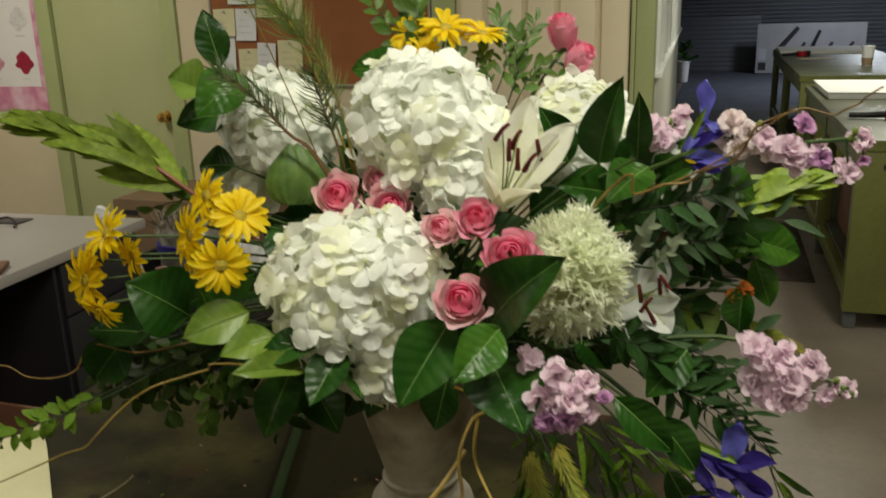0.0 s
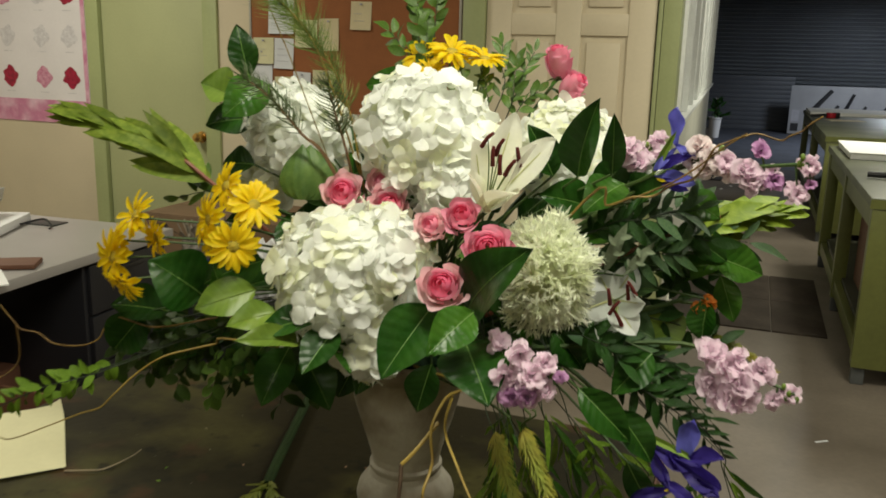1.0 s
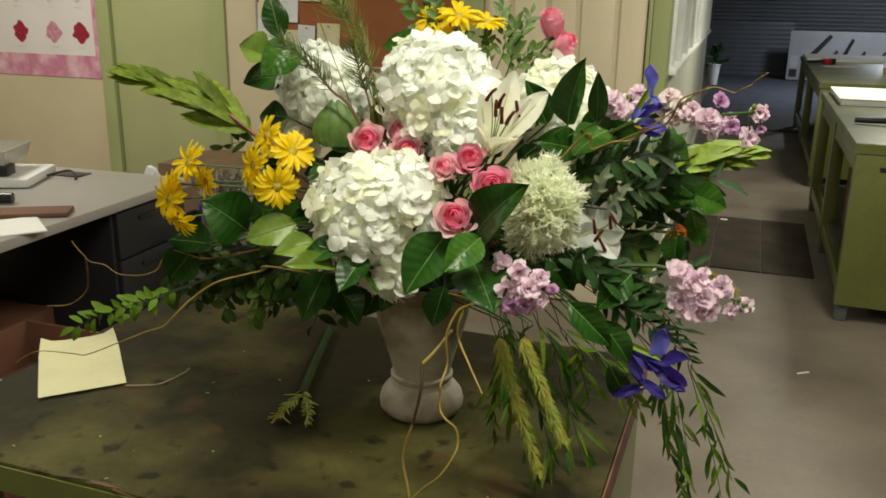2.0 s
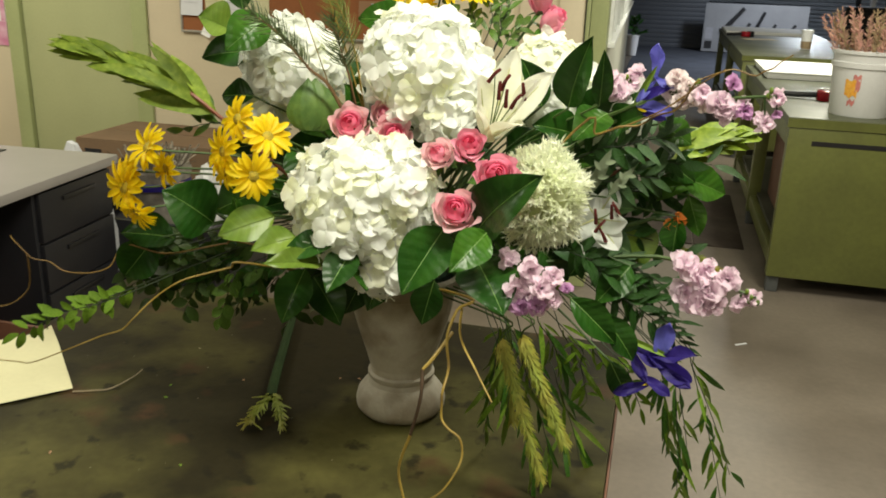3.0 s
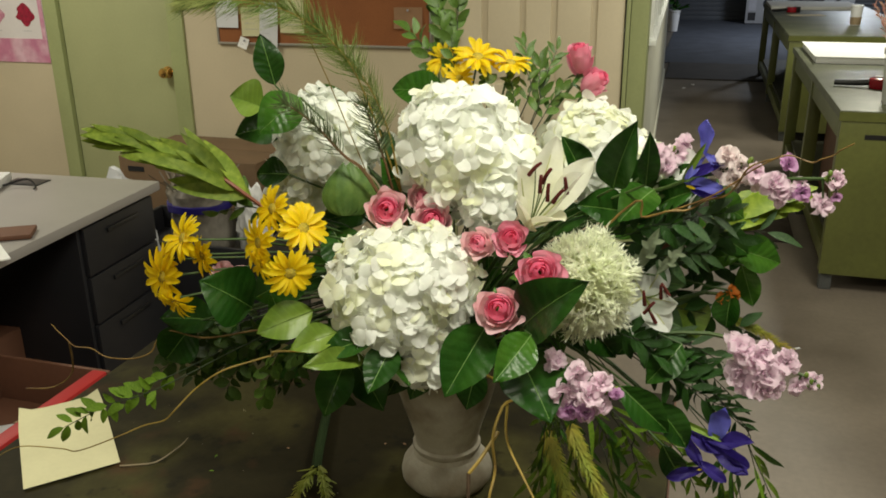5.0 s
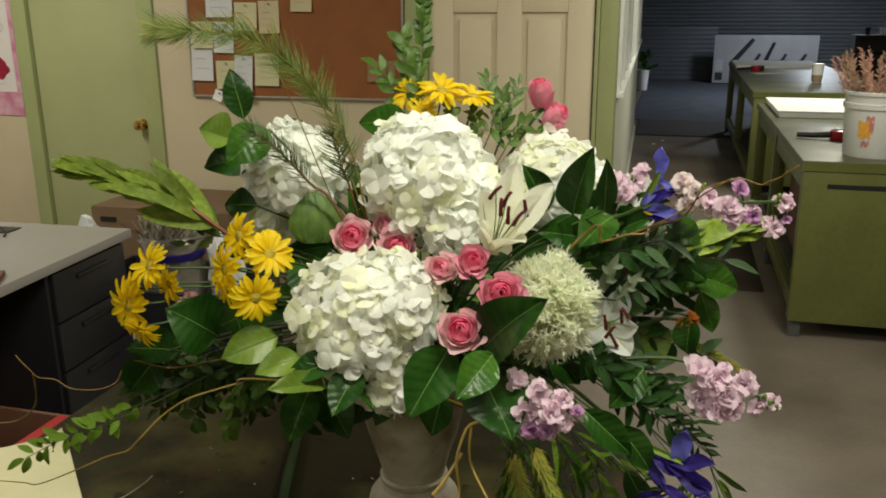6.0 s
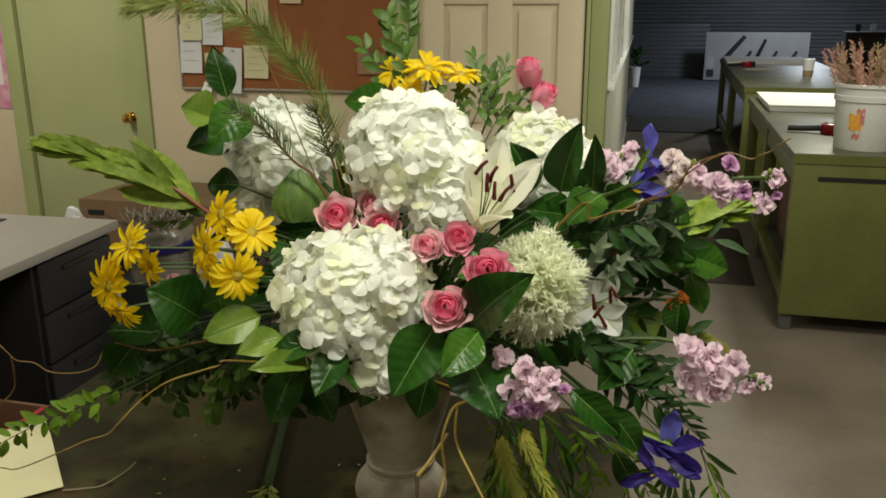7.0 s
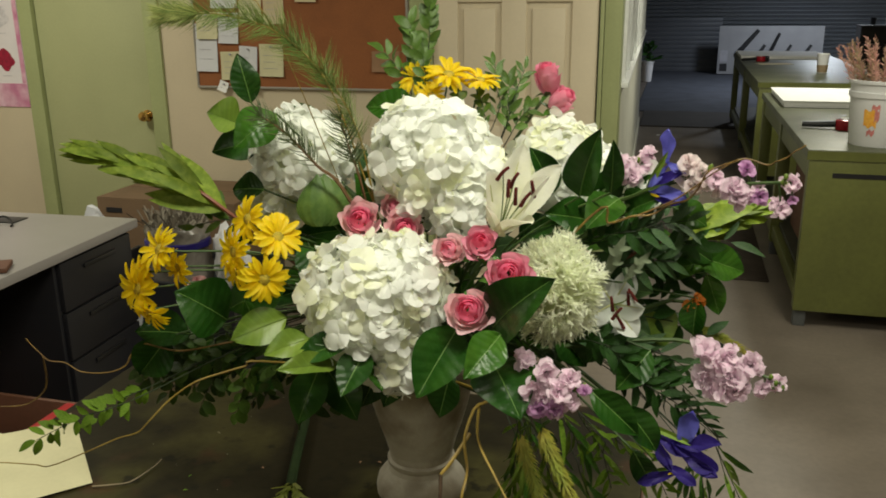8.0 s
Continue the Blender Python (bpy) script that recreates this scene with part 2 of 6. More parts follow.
WALL_Y = 4.0
structure("floor", box(-5.2, 5.2, -3.2, 20.5, -0.15, 0.0), CONCRETE, "worn brown-grey concrete floor of the work room", "floor")
carpet = structure("carpet", box(-0.6, 5.05, 12.9, 20.36, 0.0, 0.012), CARPET, "dark blue-grey carpet on the far floor", "carpet")
structure("carpet_edge", box(-0.47, 5.05, 11.32, 12.895, 0.0, 0.016, bevel=0.004), CARPETEDGE, "dark brown runner before the blue-grey carpet", "carpet edge")
structure("ceiling", box(-5.2, 5.2, -3.2, 20.5, 3.0, 3.15), CEILING, "plain pale ceiling above the work room", "ceiling")
structure("wall_south", box(-5.2, 5.2, -3.2, -3.05, 0.0, 3.0), BEIGE, "plain beige wall behind the work table", "wall")
structure("wall_west", box(-5.2, -5.05, -3.05, 20.5, 0.0, 3.0), BEIGE, "plain beige side wall", "wall")
structure("wall_east", box(5.05, 5.2, -3.05, 20.5, 0.0, 3.0), BEIGE, "plain beige side wall beyond the benches", "wall")
structure("wall_far", box(-5.05, 5.05, 20.36, 20.5, 0.0, 3.0), SHUTTERDARK, "dark wall behind the steel shutter", "wall")
GREEN_L, GREEN_R, DOOR_L, DOOR_R = -3.53, -2.827, -1.19, -0.379
bm = bmesh.new()
for x0, x1, z0 in ((-5.05, GREEN_L - 0.095, 0), (GREEN_L - 0.095, GREEN_R + 0.1, 2.14), (GREEN_R + 0.1, DOOR_L - 0.115, 0), (DOOR_L - 0.115, DOOR_R + 0.02, 2.14)):
    solid(bm, x0, x1, WALL_Y, WALL_Y + 0.12, z0, 3.0)
structure("wall_north", bm, BEIGE, "beige painted wall with two doors and a cork board", "wall")


def green_door():
    d = thing("door_1", (GREEN_L, WALL_Y, 0), "pale green flush door, shut, with a brass knob", "door", "", "structure")
    part("door_panel", box(GREEN_L, GREEN_R, WALL_Y + 0.012, WALL_Y + 0.055, 0.01, 2.06, bevel=0.003), GREENWALL, d)
    bm = box(GREEN_L - 0.095, GREEN_L - 0.004, WALL_Y - 0.018, WALL_Y + 0.12, 0, 2.14, bevel=0.006)
    part("door_frame", bm, GREENTRIM, d, "green painted door frame side")
    part("door_frame", box(GREEN_R + 0.006, GREEN_R + 0.1, WALL_Y - 0.018, WALL_Y + 0.12, 0, 2.14, bevel=0.006), GREENTRIM, d, "green painted door frame side")
    part("door_frame", box(GREEN_L - 0.004, GREEN_R + 0.006, WALL_Y - 0.018, WALL_Y + 0.12, 2.07, 2.14, bevel=0.006), GREENTRIM, d, "green painted door frame top")
    knob = lathe(bmesh.new(), [(0.0, 0), (0.032, 0.0), (0.033, 0.006), (0.012, 0.012), (0.011, 0.03), (0.024, 0.038), (0.029, 0.05), (0.024, 0.062), (0.0, 0.066)], steps=20)
    bmesh.ops.transform(knob, matrix=pose(GREEN_R - 0.04, WALL_Y + 0.012, 1.02, 90), verts=knob.verts)
    part("door_knob", knob, BRASS, d, "round polished brass knob")


def panel_door():
    d = thing("door_2", (DOOR_L, WALL_Y, 0), "cream six-panel door, shut, in a green frame", "door", "", "structure")
    part("door_slab", box(DOOR_L, DOOR_R, WALL_Y + 0.018, WALL_Y + 0.055, 0.01, 2.05), CREAM, d)
    xs = ((DOOR_L, DOOR_L + 0.125), (-0.845, -0.725), (DOOR_R - 0.125, DOOR_R))
    for x0, x1 in xs:
        part("stile", box(x0, x1, WALL_Y + 0.004, WALL_Y + 0.0179, 0.01, 2.05, bevel=0.004), CREAM, d)
    for z0, z1 in ((0.01, 0.22), (0.86, 1.02), (1.62, 1.72), (1.95, 2.05)):
        for x0, x1 in ((xs[0][1], xs[1][0]), (xs[1][1], xs[2][0])):
            part("rail", box(x0, x1, WALL_Y + 0.005, WALL_Y + 0.0179, z0, z1, bevel=0.004), CREAM, d)
    for z0, z1 in ((0.22, 0.86), (1.02, 1.62), (1.72, 1.95)):
        for x0, x1 in ((xs[0][1], xs[1][0]), (xs[1][1], xs[2][0])):
            part("raised_panel", box(x0 + 0.03, x1 - 0.03, WALL_Y + 0.008, WALL_Y + 0.0179, z0 + 0.03, z1 - 0.03, bevel=0.006), CREAM, d)
    part("door_frame", box(DOOR_L - 0.115, DOOR_L - 0.004, WALL_Y - 0.02, WALL_Y + 0.12, 0, 2.14, bevel=0.005), GREENTRIM, d, "green painted door frame side")
    part("door_frame", box(DOOR_R + 0.008, DOOR_R + 0.028, WALL_Y - 0.012, WALL_Y + 0.12, 0, 2.14, bevel=0.004), GREENTRIM, d, "green painted door stop strip")
    part("door_frame", box(DOOR_L - 0.004, DOOR_R + 0.006, WALL_Y - 0.02, WALL_Y + 0.12, 2.06, 2.14, bevel=0.005), GREENTRIM, d, "green painted door frame top")


PARTITION = material("pale_partition_paint", (0.70, 0.70, 0.60), 0.55, 0.08, 3, 70, 0.08)
POST_L, POST_R = DOOR_R + 0.03, -0.268


def window_wall():
    """The partition that runs back from the end of the north wall, with white window frames in it."""
    structure("corner_post", box(POST_L, POST_R, WALL_Y - 0.015, WALL_Y + 0.14, 0, 3.0, bevel=0.006), GREENTRIM, "green painted post at the wall's end", "post", True)
    x0, x1, y0, y1, sill = -0.36, -0.275, WALL_Y + 0.142, 11.4, 1.225
    lean = Matrix.Translation((x1, y0, 0)) @ Matrix.Rotation(radians(1.65), 4, "Z") @ Matrix.Translation((-x1, -y0, 0))

    def along(bm):
        bmesh.ops.transform(bm, matrix=lean, verts=bm.verts)
        return bm

    bm = box(x0, x1, y0, y1, 0, sill - 0.02)
    solid(bm, x0, x1, y0, y1, 2.3, 3.0)
    ys = [y0 + (y1 - y0) * k / 3 for k in range(4)]
    for k, y in enumerate(ys):
        solid(bm, x0, x1, max(y - 0.06, y0), min(y + 0.06, y1), sill - 0.02, 2.3)
    structure("wall_partition", along(bm), PARTITION, "pale green partition wall with a row of windows", "wall")
    structure("baseboard", along(box(x1 + 0.0005, x1 + 0.014, y0, y1, 0, 0.12, bevel=0.003)), PARTITION, "pale painted skirting board of the partition", "baseboard")
    for k in range(3):
        w = thing("window_%d" % (k + 1), (x1, ys[k], sill), "white framed inner window with three upright bars", "window", "windows in the partition", "structure")
        a, b = ys[k] + 0.06, ys[k + 1] - 0.06
        for u in (0, 0.33, 0.67, 1):
            y = a + 0.03 + (b - a - 0.06) * u
            part("window_bar", along(box(x0 + 0.01, x1 + 0.022, y - 0.04, y + 0.04, sill + 0.009, 2.29, bevel=0.004)), WHITE, w)
        part("window_sill", along(box(x0 - 0.005, x1 + 0.04, a - 0.05, b + 0.05, sill - 0.018, sill + 0.008, bevel=0.004)), WHITE, w)
        glass = part("pane", along(box(-0.32, -0.314, a, b, sill + 0.01, 2.28)), GLASS, w)
        glass.visible_shadow = False


GLASS = bpy.data.materials.new("window_glass")
GLASS.use_nodes = True
g = GLASS.node_tree.nodes["Principled BSDF"]
g.inputs["Base Color"].default_value, g.inputs["Roughness"].default_value, g.inputs["Transmission Weight"].default_value = (0.85, 0.9, 0.88, 1), 0.08, 1.0


def shutter():
    """Ribbed roll-up door across the far wall."""
    bm = bmesh.new()
    x0, x1, n = -1.4, 5.0, 34
    rows = []
    for k in range(n * 4 + 1):
        z = 2.9 * k / (n * 4)
        y = 20.32 - 0.022 * math.sin(k * math.pi / 2 - 0.8)
        rows.append((bm.verts.new((x0, y, z)), bm.verts.new((x1, y, z))))
    for a, b in zip(rows, rows[1:]):
        bm.faces.new((a[0], a[1], b[1], b[0]))
    bmesh.ops.solidify(bm, geom=bm.faces[:], thickness=0.004)
    tagged(part("roll_up_door", bm, SHUTTER), "closed grey ribbed steel roll-up door", "roll-up door", "", "structure")
    p = thing("leaning_panel", (-0.95, 20.2, 0.012), "dark ribbed panel standing before the roll-up door", "panel")
    for k in range(12):
        part("panel_slat", box(-0.98, 0.86, 20.2, 20.225 + 0.014 * (k % 2), 0.012 + k * 0.098, 0.108 + k * 0.098, bevel=0.006), SHUTTERDARK, p)


def shop_sign():
    """A white shop sign with dark slanting bars."""
    x0, x1, z0, z1, y = 0.77, 2.85, 0.03, 1.035, 19.4
    s = thing("shop_sign", (x0, y, 0.0), "white shop sign with dark slanting brushed bars", "sign")
    part("board", box(x0, x1, y, y + 0.03, z0, z1, bevel=0.004), SIGNBOARD, s)
    part("prop", box(x0 + 0.1, x0 + 0.16, y + 0.031, y + 0.14, 0.012, z1 - 0.1), BENCHDARK, s)
    part("prop", box(x1 - 0.16, x1 - 0.1, y + 0.031, y + 0.14, 0.012, z1 - 0.1), BENCHDARK, s)
    part("dark_picture", box(x0 + 0.05, x0 + 0.2, y - 0.003, y - 0.0005, z0 + 0.06, z0 + 0.22), BLACKINK, s, "small dark printed picture")
    part("dark_picture", box(x0 + 0.05, x0 + 0.2, y - 0.003, y - 0.0005, z0 + 0.26, z0 + 0.50), INK, s, "small grey printed picture")

    def stroke(points, wide, thin):
        part("bar", pipe(bmesh.new(), [(x0 + u * 2.08, y - 0.004, z0 + v) for u, v in points], wide, thin, 5), BLACKINK, s)

    # the name is kept as slanting bars of its size and colour, with no letters
    for foot, head, low, high, wide in ((0.18, 0.38, 0.40, 0.92, 0.064), (0.39, 0.45, 0.40, 0.62, 0.048), (0.49, 0.58, 0.40, 0.86, 0.046),
                                        (0.61, 0.70, 0.28, 0.62, 0.046), (0.82, 0.89, 0.38, 0.62, 0.048)):
        stroke([(foot, low), ((foot + head) / 2, (low + high) / 2), (head, high)], wide, wide * 0.7)
    stroke([(0.17, 0.40), (0.28, 0.39), (0.38, 0.40)], 0.044, 0.030)
    stroke([(0.42, 0.45), (0.58, 0.46), (0.72, 0.47)], 0.034, 0.026)


def workbench(name, x0, x1, y0, y1, z, top, label, panel=True, group="work benches", lip=0.012):
    b = thing(name, (x0, y0, 0), label, "work bench", group)
    part("bench_top", box(x0 - lip, x1 + lip, y0 - lip, y1 + lip, z - 0.045, z, bevel=0.005), top, b, "worn dull bench top")
    part("top_edge", box(x0 - lip - 0.002, x1 + lip + 0.002, y0 - lip - 0.004, y0 - lip - 0.001, z - 0.05, z - 0.006), BENCHGREEN, b)
    if not panel:
        part("edge_strip", box(x1 + lip + 0.0005, x1 + lip + 0.004, y0 - lip, y1 + lip, z - 0.052, z - 0.003, bevel=0.001), CARDRED, b, "worn reddish wooden edge")
        part("side_panel", box(x1 + 0.001, x1 + lip - 0.004, y0, y1, 0.1, z - 0.046, bevel=0.003), BENCHGREEN, b, "olive green panel closing the table's side")
        rng = random.Random(3)
        for k in range(9):
            x = -0.72 + rng.gauss(0, 0.035)
            y, turn = y0 - lip + rng.uniform(-0.001, 0.007), rng.uniform(-0.004, 0.004)
            splinter = pipe(bmesh.new(), [(x, y, z + 0.0005), (x + 0.015, y + turn, z + 0.001), (x + rng.uniform(0.025, 0.055), y + 2 * turn, z + 0.0005)], 0.0018, 0.0006, 5)
            part("splinter", splinter, (CARDBOARD, CARDRED, BENCHDARK)[k % 3], b)
    legs = [(x, y) for x in (x0, x1 - 0.075) for y in (y0, y1 - 0.075)]
    if y1 - y0 > 2:
        legs += [(x, (y0 + y1) / 2) for x in (x0, x1 - 0.075)]
    for x, y in legs:
        part("leg", box(x, x + 0.075, y, y + 0.075, 0.09, z - 0.046, bevel=0.004), BENCHGREEN, b)
        part("foot", box(x + 0.008, x + 0.067, y + 0.008, y + 0.067, 0.0, 0.09, bevel=0.006), RUBBERFOOT, b, "dark rubber foot")
    for x in (x0 + 0.01, x1 - 0.05):
        part("side_rail", box(x, x + 0.04, y0 + 0.076, y1 - 0.076, z - 0.16, z - 0.047, bevel=0.003), BENCHGREEN, b)
        part("side_rail", box(x, x + 0.04, y0 + 0.076, y1 - 0.076, 0.12, 0.2, bevel=0.003), BENCHGREEN, b)
    # the shade inside the open bench is put into these parts' dark colour
    part("lower_shelf", box(x0 + 0.052, x1 - 0.052, y0 + 0.05, y1 - 0.05, 0.2, 0.225), BENCHDARK, b, "lower shelf coloured dark for the shade under the bench top")
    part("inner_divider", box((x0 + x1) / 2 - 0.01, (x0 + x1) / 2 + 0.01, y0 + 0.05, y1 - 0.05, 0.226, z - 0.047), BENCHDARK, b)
    if panel:
        part("end_panel", box(x0 - 0.002, x1 + 0.002, y0 - 0.010, y0 - 0.001, 0.09, z - 0.052, bevel=0.003), BENCHGREEN, b, "olive green end panel")
        part("end_slot", box(x0 + 0.11, x1 - 0.11, y0 - 0.0125, y0 - 0.0102, z - 0.135, z - 0.112), BLACKPLASTIC, b)
    return b


def desk():
    x1, y1, z = -1.75, 2.32, 0.87
    d = thing("desk", (x1, y1, 0), "grey laminate desk with dark steel drawers", "desk")
    part("desk_top", box(-3.4, x1, 0.7, y1, z - 0.035, z, bevel=0.008), DESKTOP, d, "grey laminate top")
    part("pedestal", box(-2.45, x1 - 0.03, 1.86, y1 - 0.03, 0.05, z - 0.036, bevel=0.006), DESKDARK, d, "dark steel drawer case")
    for k in range(3):
        z1 = z - 0.045 - k * 0.172
        dr = part("drawer", box(x1 - 0.0299, x1 - 0.012, 1.875, y1 - 0.045, z1 - (0.165 if k < 2 else 0.40), z1, bevel=0.004), DESKDARK, d)
        part("drawer_pull", box(x1 - 0.0119, x1 - 0.004, 1.99, 2.17, z1 - 0.045, z1 - 0.03, bevel=0.002), BLACKPLASTIC, dr, "black recessed drawer pull")
    part("plinth", box(-2.43, x1 - 0.05, 1.88, y1 - 0.05, 0.0, 0.049), BLACKPLASTIC, d)
    part("back_panel", box(-3.3, -2.46, 2.2, 2.22, 0.1, z - 0.036), DESKDARK, d)
    part("pedestal", box(-3.35, x1 - 0.03, 0.72, 1.1, 0.0, z - 0.036, bevel=0.006), DESKDARK, d, "dark steel drawer case")
    part("cable_cap", box(-2.29, -2.15, 2.16, 2.24, z + 0.0005, z + 0.004, bevel=0.001), BLACKPLASTIC, d, "black cable opening in the top")


green_door()
panel_door()
window_wall()
shutter()
shop_sign()
STANCE = Matrix.Translation((-1.89, 2.455, 0)) @ Matrix.Rotation(radians(3.0), 4, "Z") @ Matrix.Translation((1.75, -2.32, 0))
DESK_STANCE = STANCE
desk()
STANCE = Matrix()
workbench("work_table", -1.09, -0.04, 0.612, 1.33, 0.865, BENCHTOP, "worn dark olive work table beneath the arrangement", panel=False, group="", lip=0.03)
workbench("work_bench", 0.645, 1.75, 4.245, 6.865, 0.92, BENCHGREY, "olive green work bench with a grey worn top")
workbench("work_bench", 0.685, 1.79, 7.80, 11.84, 0.92, BENCHGREY, "olive green work bench with a grey worn top")


def floor_mat():
    m = thing("floor_mat", (0.0, 4.95, 0), "dark brown rubber floor mat of square tiles", "floor mat", "", "structure")
    for i in range(-1, 2):
        for j in range(2):
            part("mat_tile", box(0.003 + i * 0.302, 0.299 + i * 0.302, 4.953 + j * 0.68, 5.627 + j * 0.68, 0.0, 0.01, bevel=0.003), RUBBER, m)


floor_mat()

# ---- the flower arrangement ----
URN = Vector((-0.354, 0.985, 0.8655))
LEANING = pose(-0.0275, 0.0225, -0.0144, 0.73, 1.21, 0.05)  # the blooms lean a little in the urn
HUB = LEANING.inverted() @ (URN + Vector((0, 0, 0.25)))
VIEW = Vector((0.0, -0.15, 1.62))


def petal_material(name, a, b, rough=0.55, thin=0.5, island=0.05, each=0.06, scale=25.0, spread=(0.35, 0.7)):
    return material(name, a, rough, 0.05, scale, 260, 0.05, other=b, spread=spread, thin=thin, island=island, each=each)


WHITEPETAL = petal_material("white_hydrangea_petal", (0.94, 0.955, 0.93), (0.92, 0.94, 0.87))
CREAMPETAL = petal_material("cream_hydrangea_petal", (0.93, 0.94, 0.83), (0.85, 0.88, 0.60))
ROSEPALE = petal_material("pale_pink_rose_petal", (0.87, 0.48, 0.54), (0.90, 0.66, 0.68))
ROSEPINK = petal_material("pink_rose_petal", (0.84, 0.28, 0.42), (0.87, 0.44, 0.55))
ROSEDEEP = petal_material("deep_pink_rose_petal", (0.78, 0.12, 0.25), (0.83, 0.25, 0.38))
YELLOWPETAL = petal_material("yellow_daisy_petal", (0.92, 0.74, 0.008), (0.88, 0.62, 0.005))
DAISYDISC = material("olive_daisy_disc", (0.30, 0.24, 0.02), 0.8, 0.3, 60, 400, 0.6, other=(0.45, 0.32, 0.02))
LILACPETAL = petal_material("pale_lilac_petal", (0.90, 0.68, 0.82), (0.92, 0.80, 0.87))
VIOLETPETAL = petal_material("violet_lilac_petal", (0.60, 0.28, 0.60), (0.72, 0.48, 0.68))
BLUSHPETAL = petal_material("blush_white_petal", (0.90, 0.76, 0.80), (0.90, 0.84, 0.80))
ORANGEPETAL = petal_material("orange_petal", (0.75, 0.30, 0.03), (0.7, 0.16, 0.03))
IRISPETAL = petal_material("blue_violet_iris_petal", (0.026, 0.014, 0.17), (0.05, 0.03, 0.28))
IRISLIGHT = petal_material("light_blue_violet_iris_petal", (0.085, 0.075, 0.46), (0.15, 0.16, 0.60))
LILYPETAL = petal_material("cream_lily_petal", (0.90, 0.90, 0.82), (0.84, 0.84, 0.62), scale=14)
LILYWHITE = petal_material("white_lily_petal", (0.80, 0.82, 0.80), (0.72, 0.76, 0.70), scale=14)
LILYRIB = petal_material("greenish_petal_rib", (0.60, 0.62, 0.30), (0.7, 0.7, 0.4))
ANTHER = material("rust_red_anther", (0.12, 0.012, 0.008), 0.9, 0.2, 60, 300, 0.4)
FRINGE = petal_material("greenish_white_fringe", (0.92, 0.94, 0.82), (0.84, 0.88, 0.66), island=0.12)
FRINGECORE = petal_material("pale_green_bloom_heart", (0.60, 0.64, 0.36), (0.68, 0.70, 0.46))
LEAFDARK = material("dark_glossy_leaf", (0.010, 0.045, 0.004), 0.35, 0.18, 26, 120, 0.55, other=(0.025, 0.078, 0.009), thin=0.1, island=0.12, each=0.25, spec=0.30, veins=8.0)
LEAFMID = material("mid_green_leaf", (0.026, 0.090, 0.008), 0.30, 0.16, 26, 120, 0.6, other=(0.060, 0.145, 0.016), thin=0.15, island=0.12, each=0.2, veins=8.0, spec=0.3)
LEAFLIGHT = material("yellow_green_leaf", (0.095, 0.165, 0.018), 0.42, 0.10, 18, 160, 0.2, other=(0.16, 0.23, 0.03), thin=0.2, island=0.1, each=0.2, veins=7.0)
LEAFGREY = material("grey_green_leaf", (0.032, 0.075, 0.028), 0.45, 0.14, 22, 160, 0.3, other=(0.062, 0.115, 0.036), thin=0.12, island=0.15, each=0.25, spec=0.25)
LEAFCONE = material("lime_cone_leaf", (0.14, 0.215, 0.016), 0.55, 0.1, 9, 160, 0.12, spec=0.25, other=(0.26, 0.34, 0.04), thin=0.25, island=0.12, each=0.34)
LEAFBUD = material("ribbed_bud_leaf", (0.075, 0.15, 0.03), 0.5, 0.1, 40, 160, 0.2, other=(0.14, 0.23, 0.05), thin=0.25)
SILVER = material("silver_felt_leaf", (0.17, 0.21, 0.13), 0.9, 0.08, 30, 200, 0.3, thin=0.1, each=0.1)
RIB = material("pale_leaf_rib", (0.13, 0.24, 0.05), 0.5, 0.1, 30, 160, 0.1)
STEM = material("green_stem", (0.032, 0.07, 0.013), 0.6, 0.15, 30, 120, 0.15, other=(0.06, 0.10, 0.022))
STEMDARK = material("dark_green_stem", (0.014, 0.026, 0.007), 0.7, 0.15, 30, 120, 0.15)
REDSTEM = material("reddish_stem", (0.20, 0.06, 0.03), 0.5, 0.15, 30, 120, 0.15)
WILLOW = material("curly_willow_bark", (0.13, 0.072, 0.02), 0.6, 0.2, 40, 160, 0.3, other=(0.24, 0.15, 0.03))
OCHRETWIG = material("ochre_willow_bark", (0.30, 0.21, 0.035), 0.55, 0.2, 40, 160, 0.3, other=(0.20, 0.13, 0.03))
BROWNTWIG = material("brown_pine_bark", (0.14, 0.075, 0.03), 0.7, 0.2, 40, 160, 0.3)
DARKTWIG = material("dark_brown_bark", (0.075, 0.045, 0.025), 0.7, 0.2, 40, 160, 0.3)
NEEDLE = material("feathery_green_needle", (0.11, 0.18, 0.035), 0.6, 0.1, 30, 160, 0.0, other=(0.22, 0.28, 0.06), thin=0.2, island=0.2)
NEEDLETIP = material("yellowish_feather_needle", (0.36, 0.40, 0.13), 0.6, 0.1, 30, 160, 0.0, thin=0.2, island=0.2)
NEEDLEDARK = material("dark_pine_needle", (0.07, 0.10, 0.035), 0.6, 0.1, 30, 160, 0.0, island=0.25)
FOXTAIL = material("yellow_green_spike", (0.26, 0.31, 0.035), 0.65, 0.12, 12, 160, 0.0, other=(0.38, 0.27, 0.04), thin=0.15, island=0.2)
LEAFVINE = material("olive_vine_leaf", (0.085, 0.165, 0.012), 0.6, 0.10, 18, 160, 0.2, spec=0.15, other=(0.15, 0.24, 0.025), thin=0.2, island=0.1, each=0.2)
LEAFBOX = material("olive_boxwood_leaf", (0.055, 0.115, 0.012), 0.4, 0.10, 18, 160, 0.2, other=(0.10, 0.19, 0.03), thin=0.2, island=0.1, each=0.25)
LEAFOLIVE = material("dull_olive_leaf", (0.030, 0.066, 0.009), 0.5, 0.12, 18, 160, 0.25, other=(0.055, 0.095, 0.018), thin=0.12, island=0.15, each=0.35, spec=0.25)
LEAVES = [LEAFDARK, LEAFMID, LEAFLIGHT, LEAFGREY]
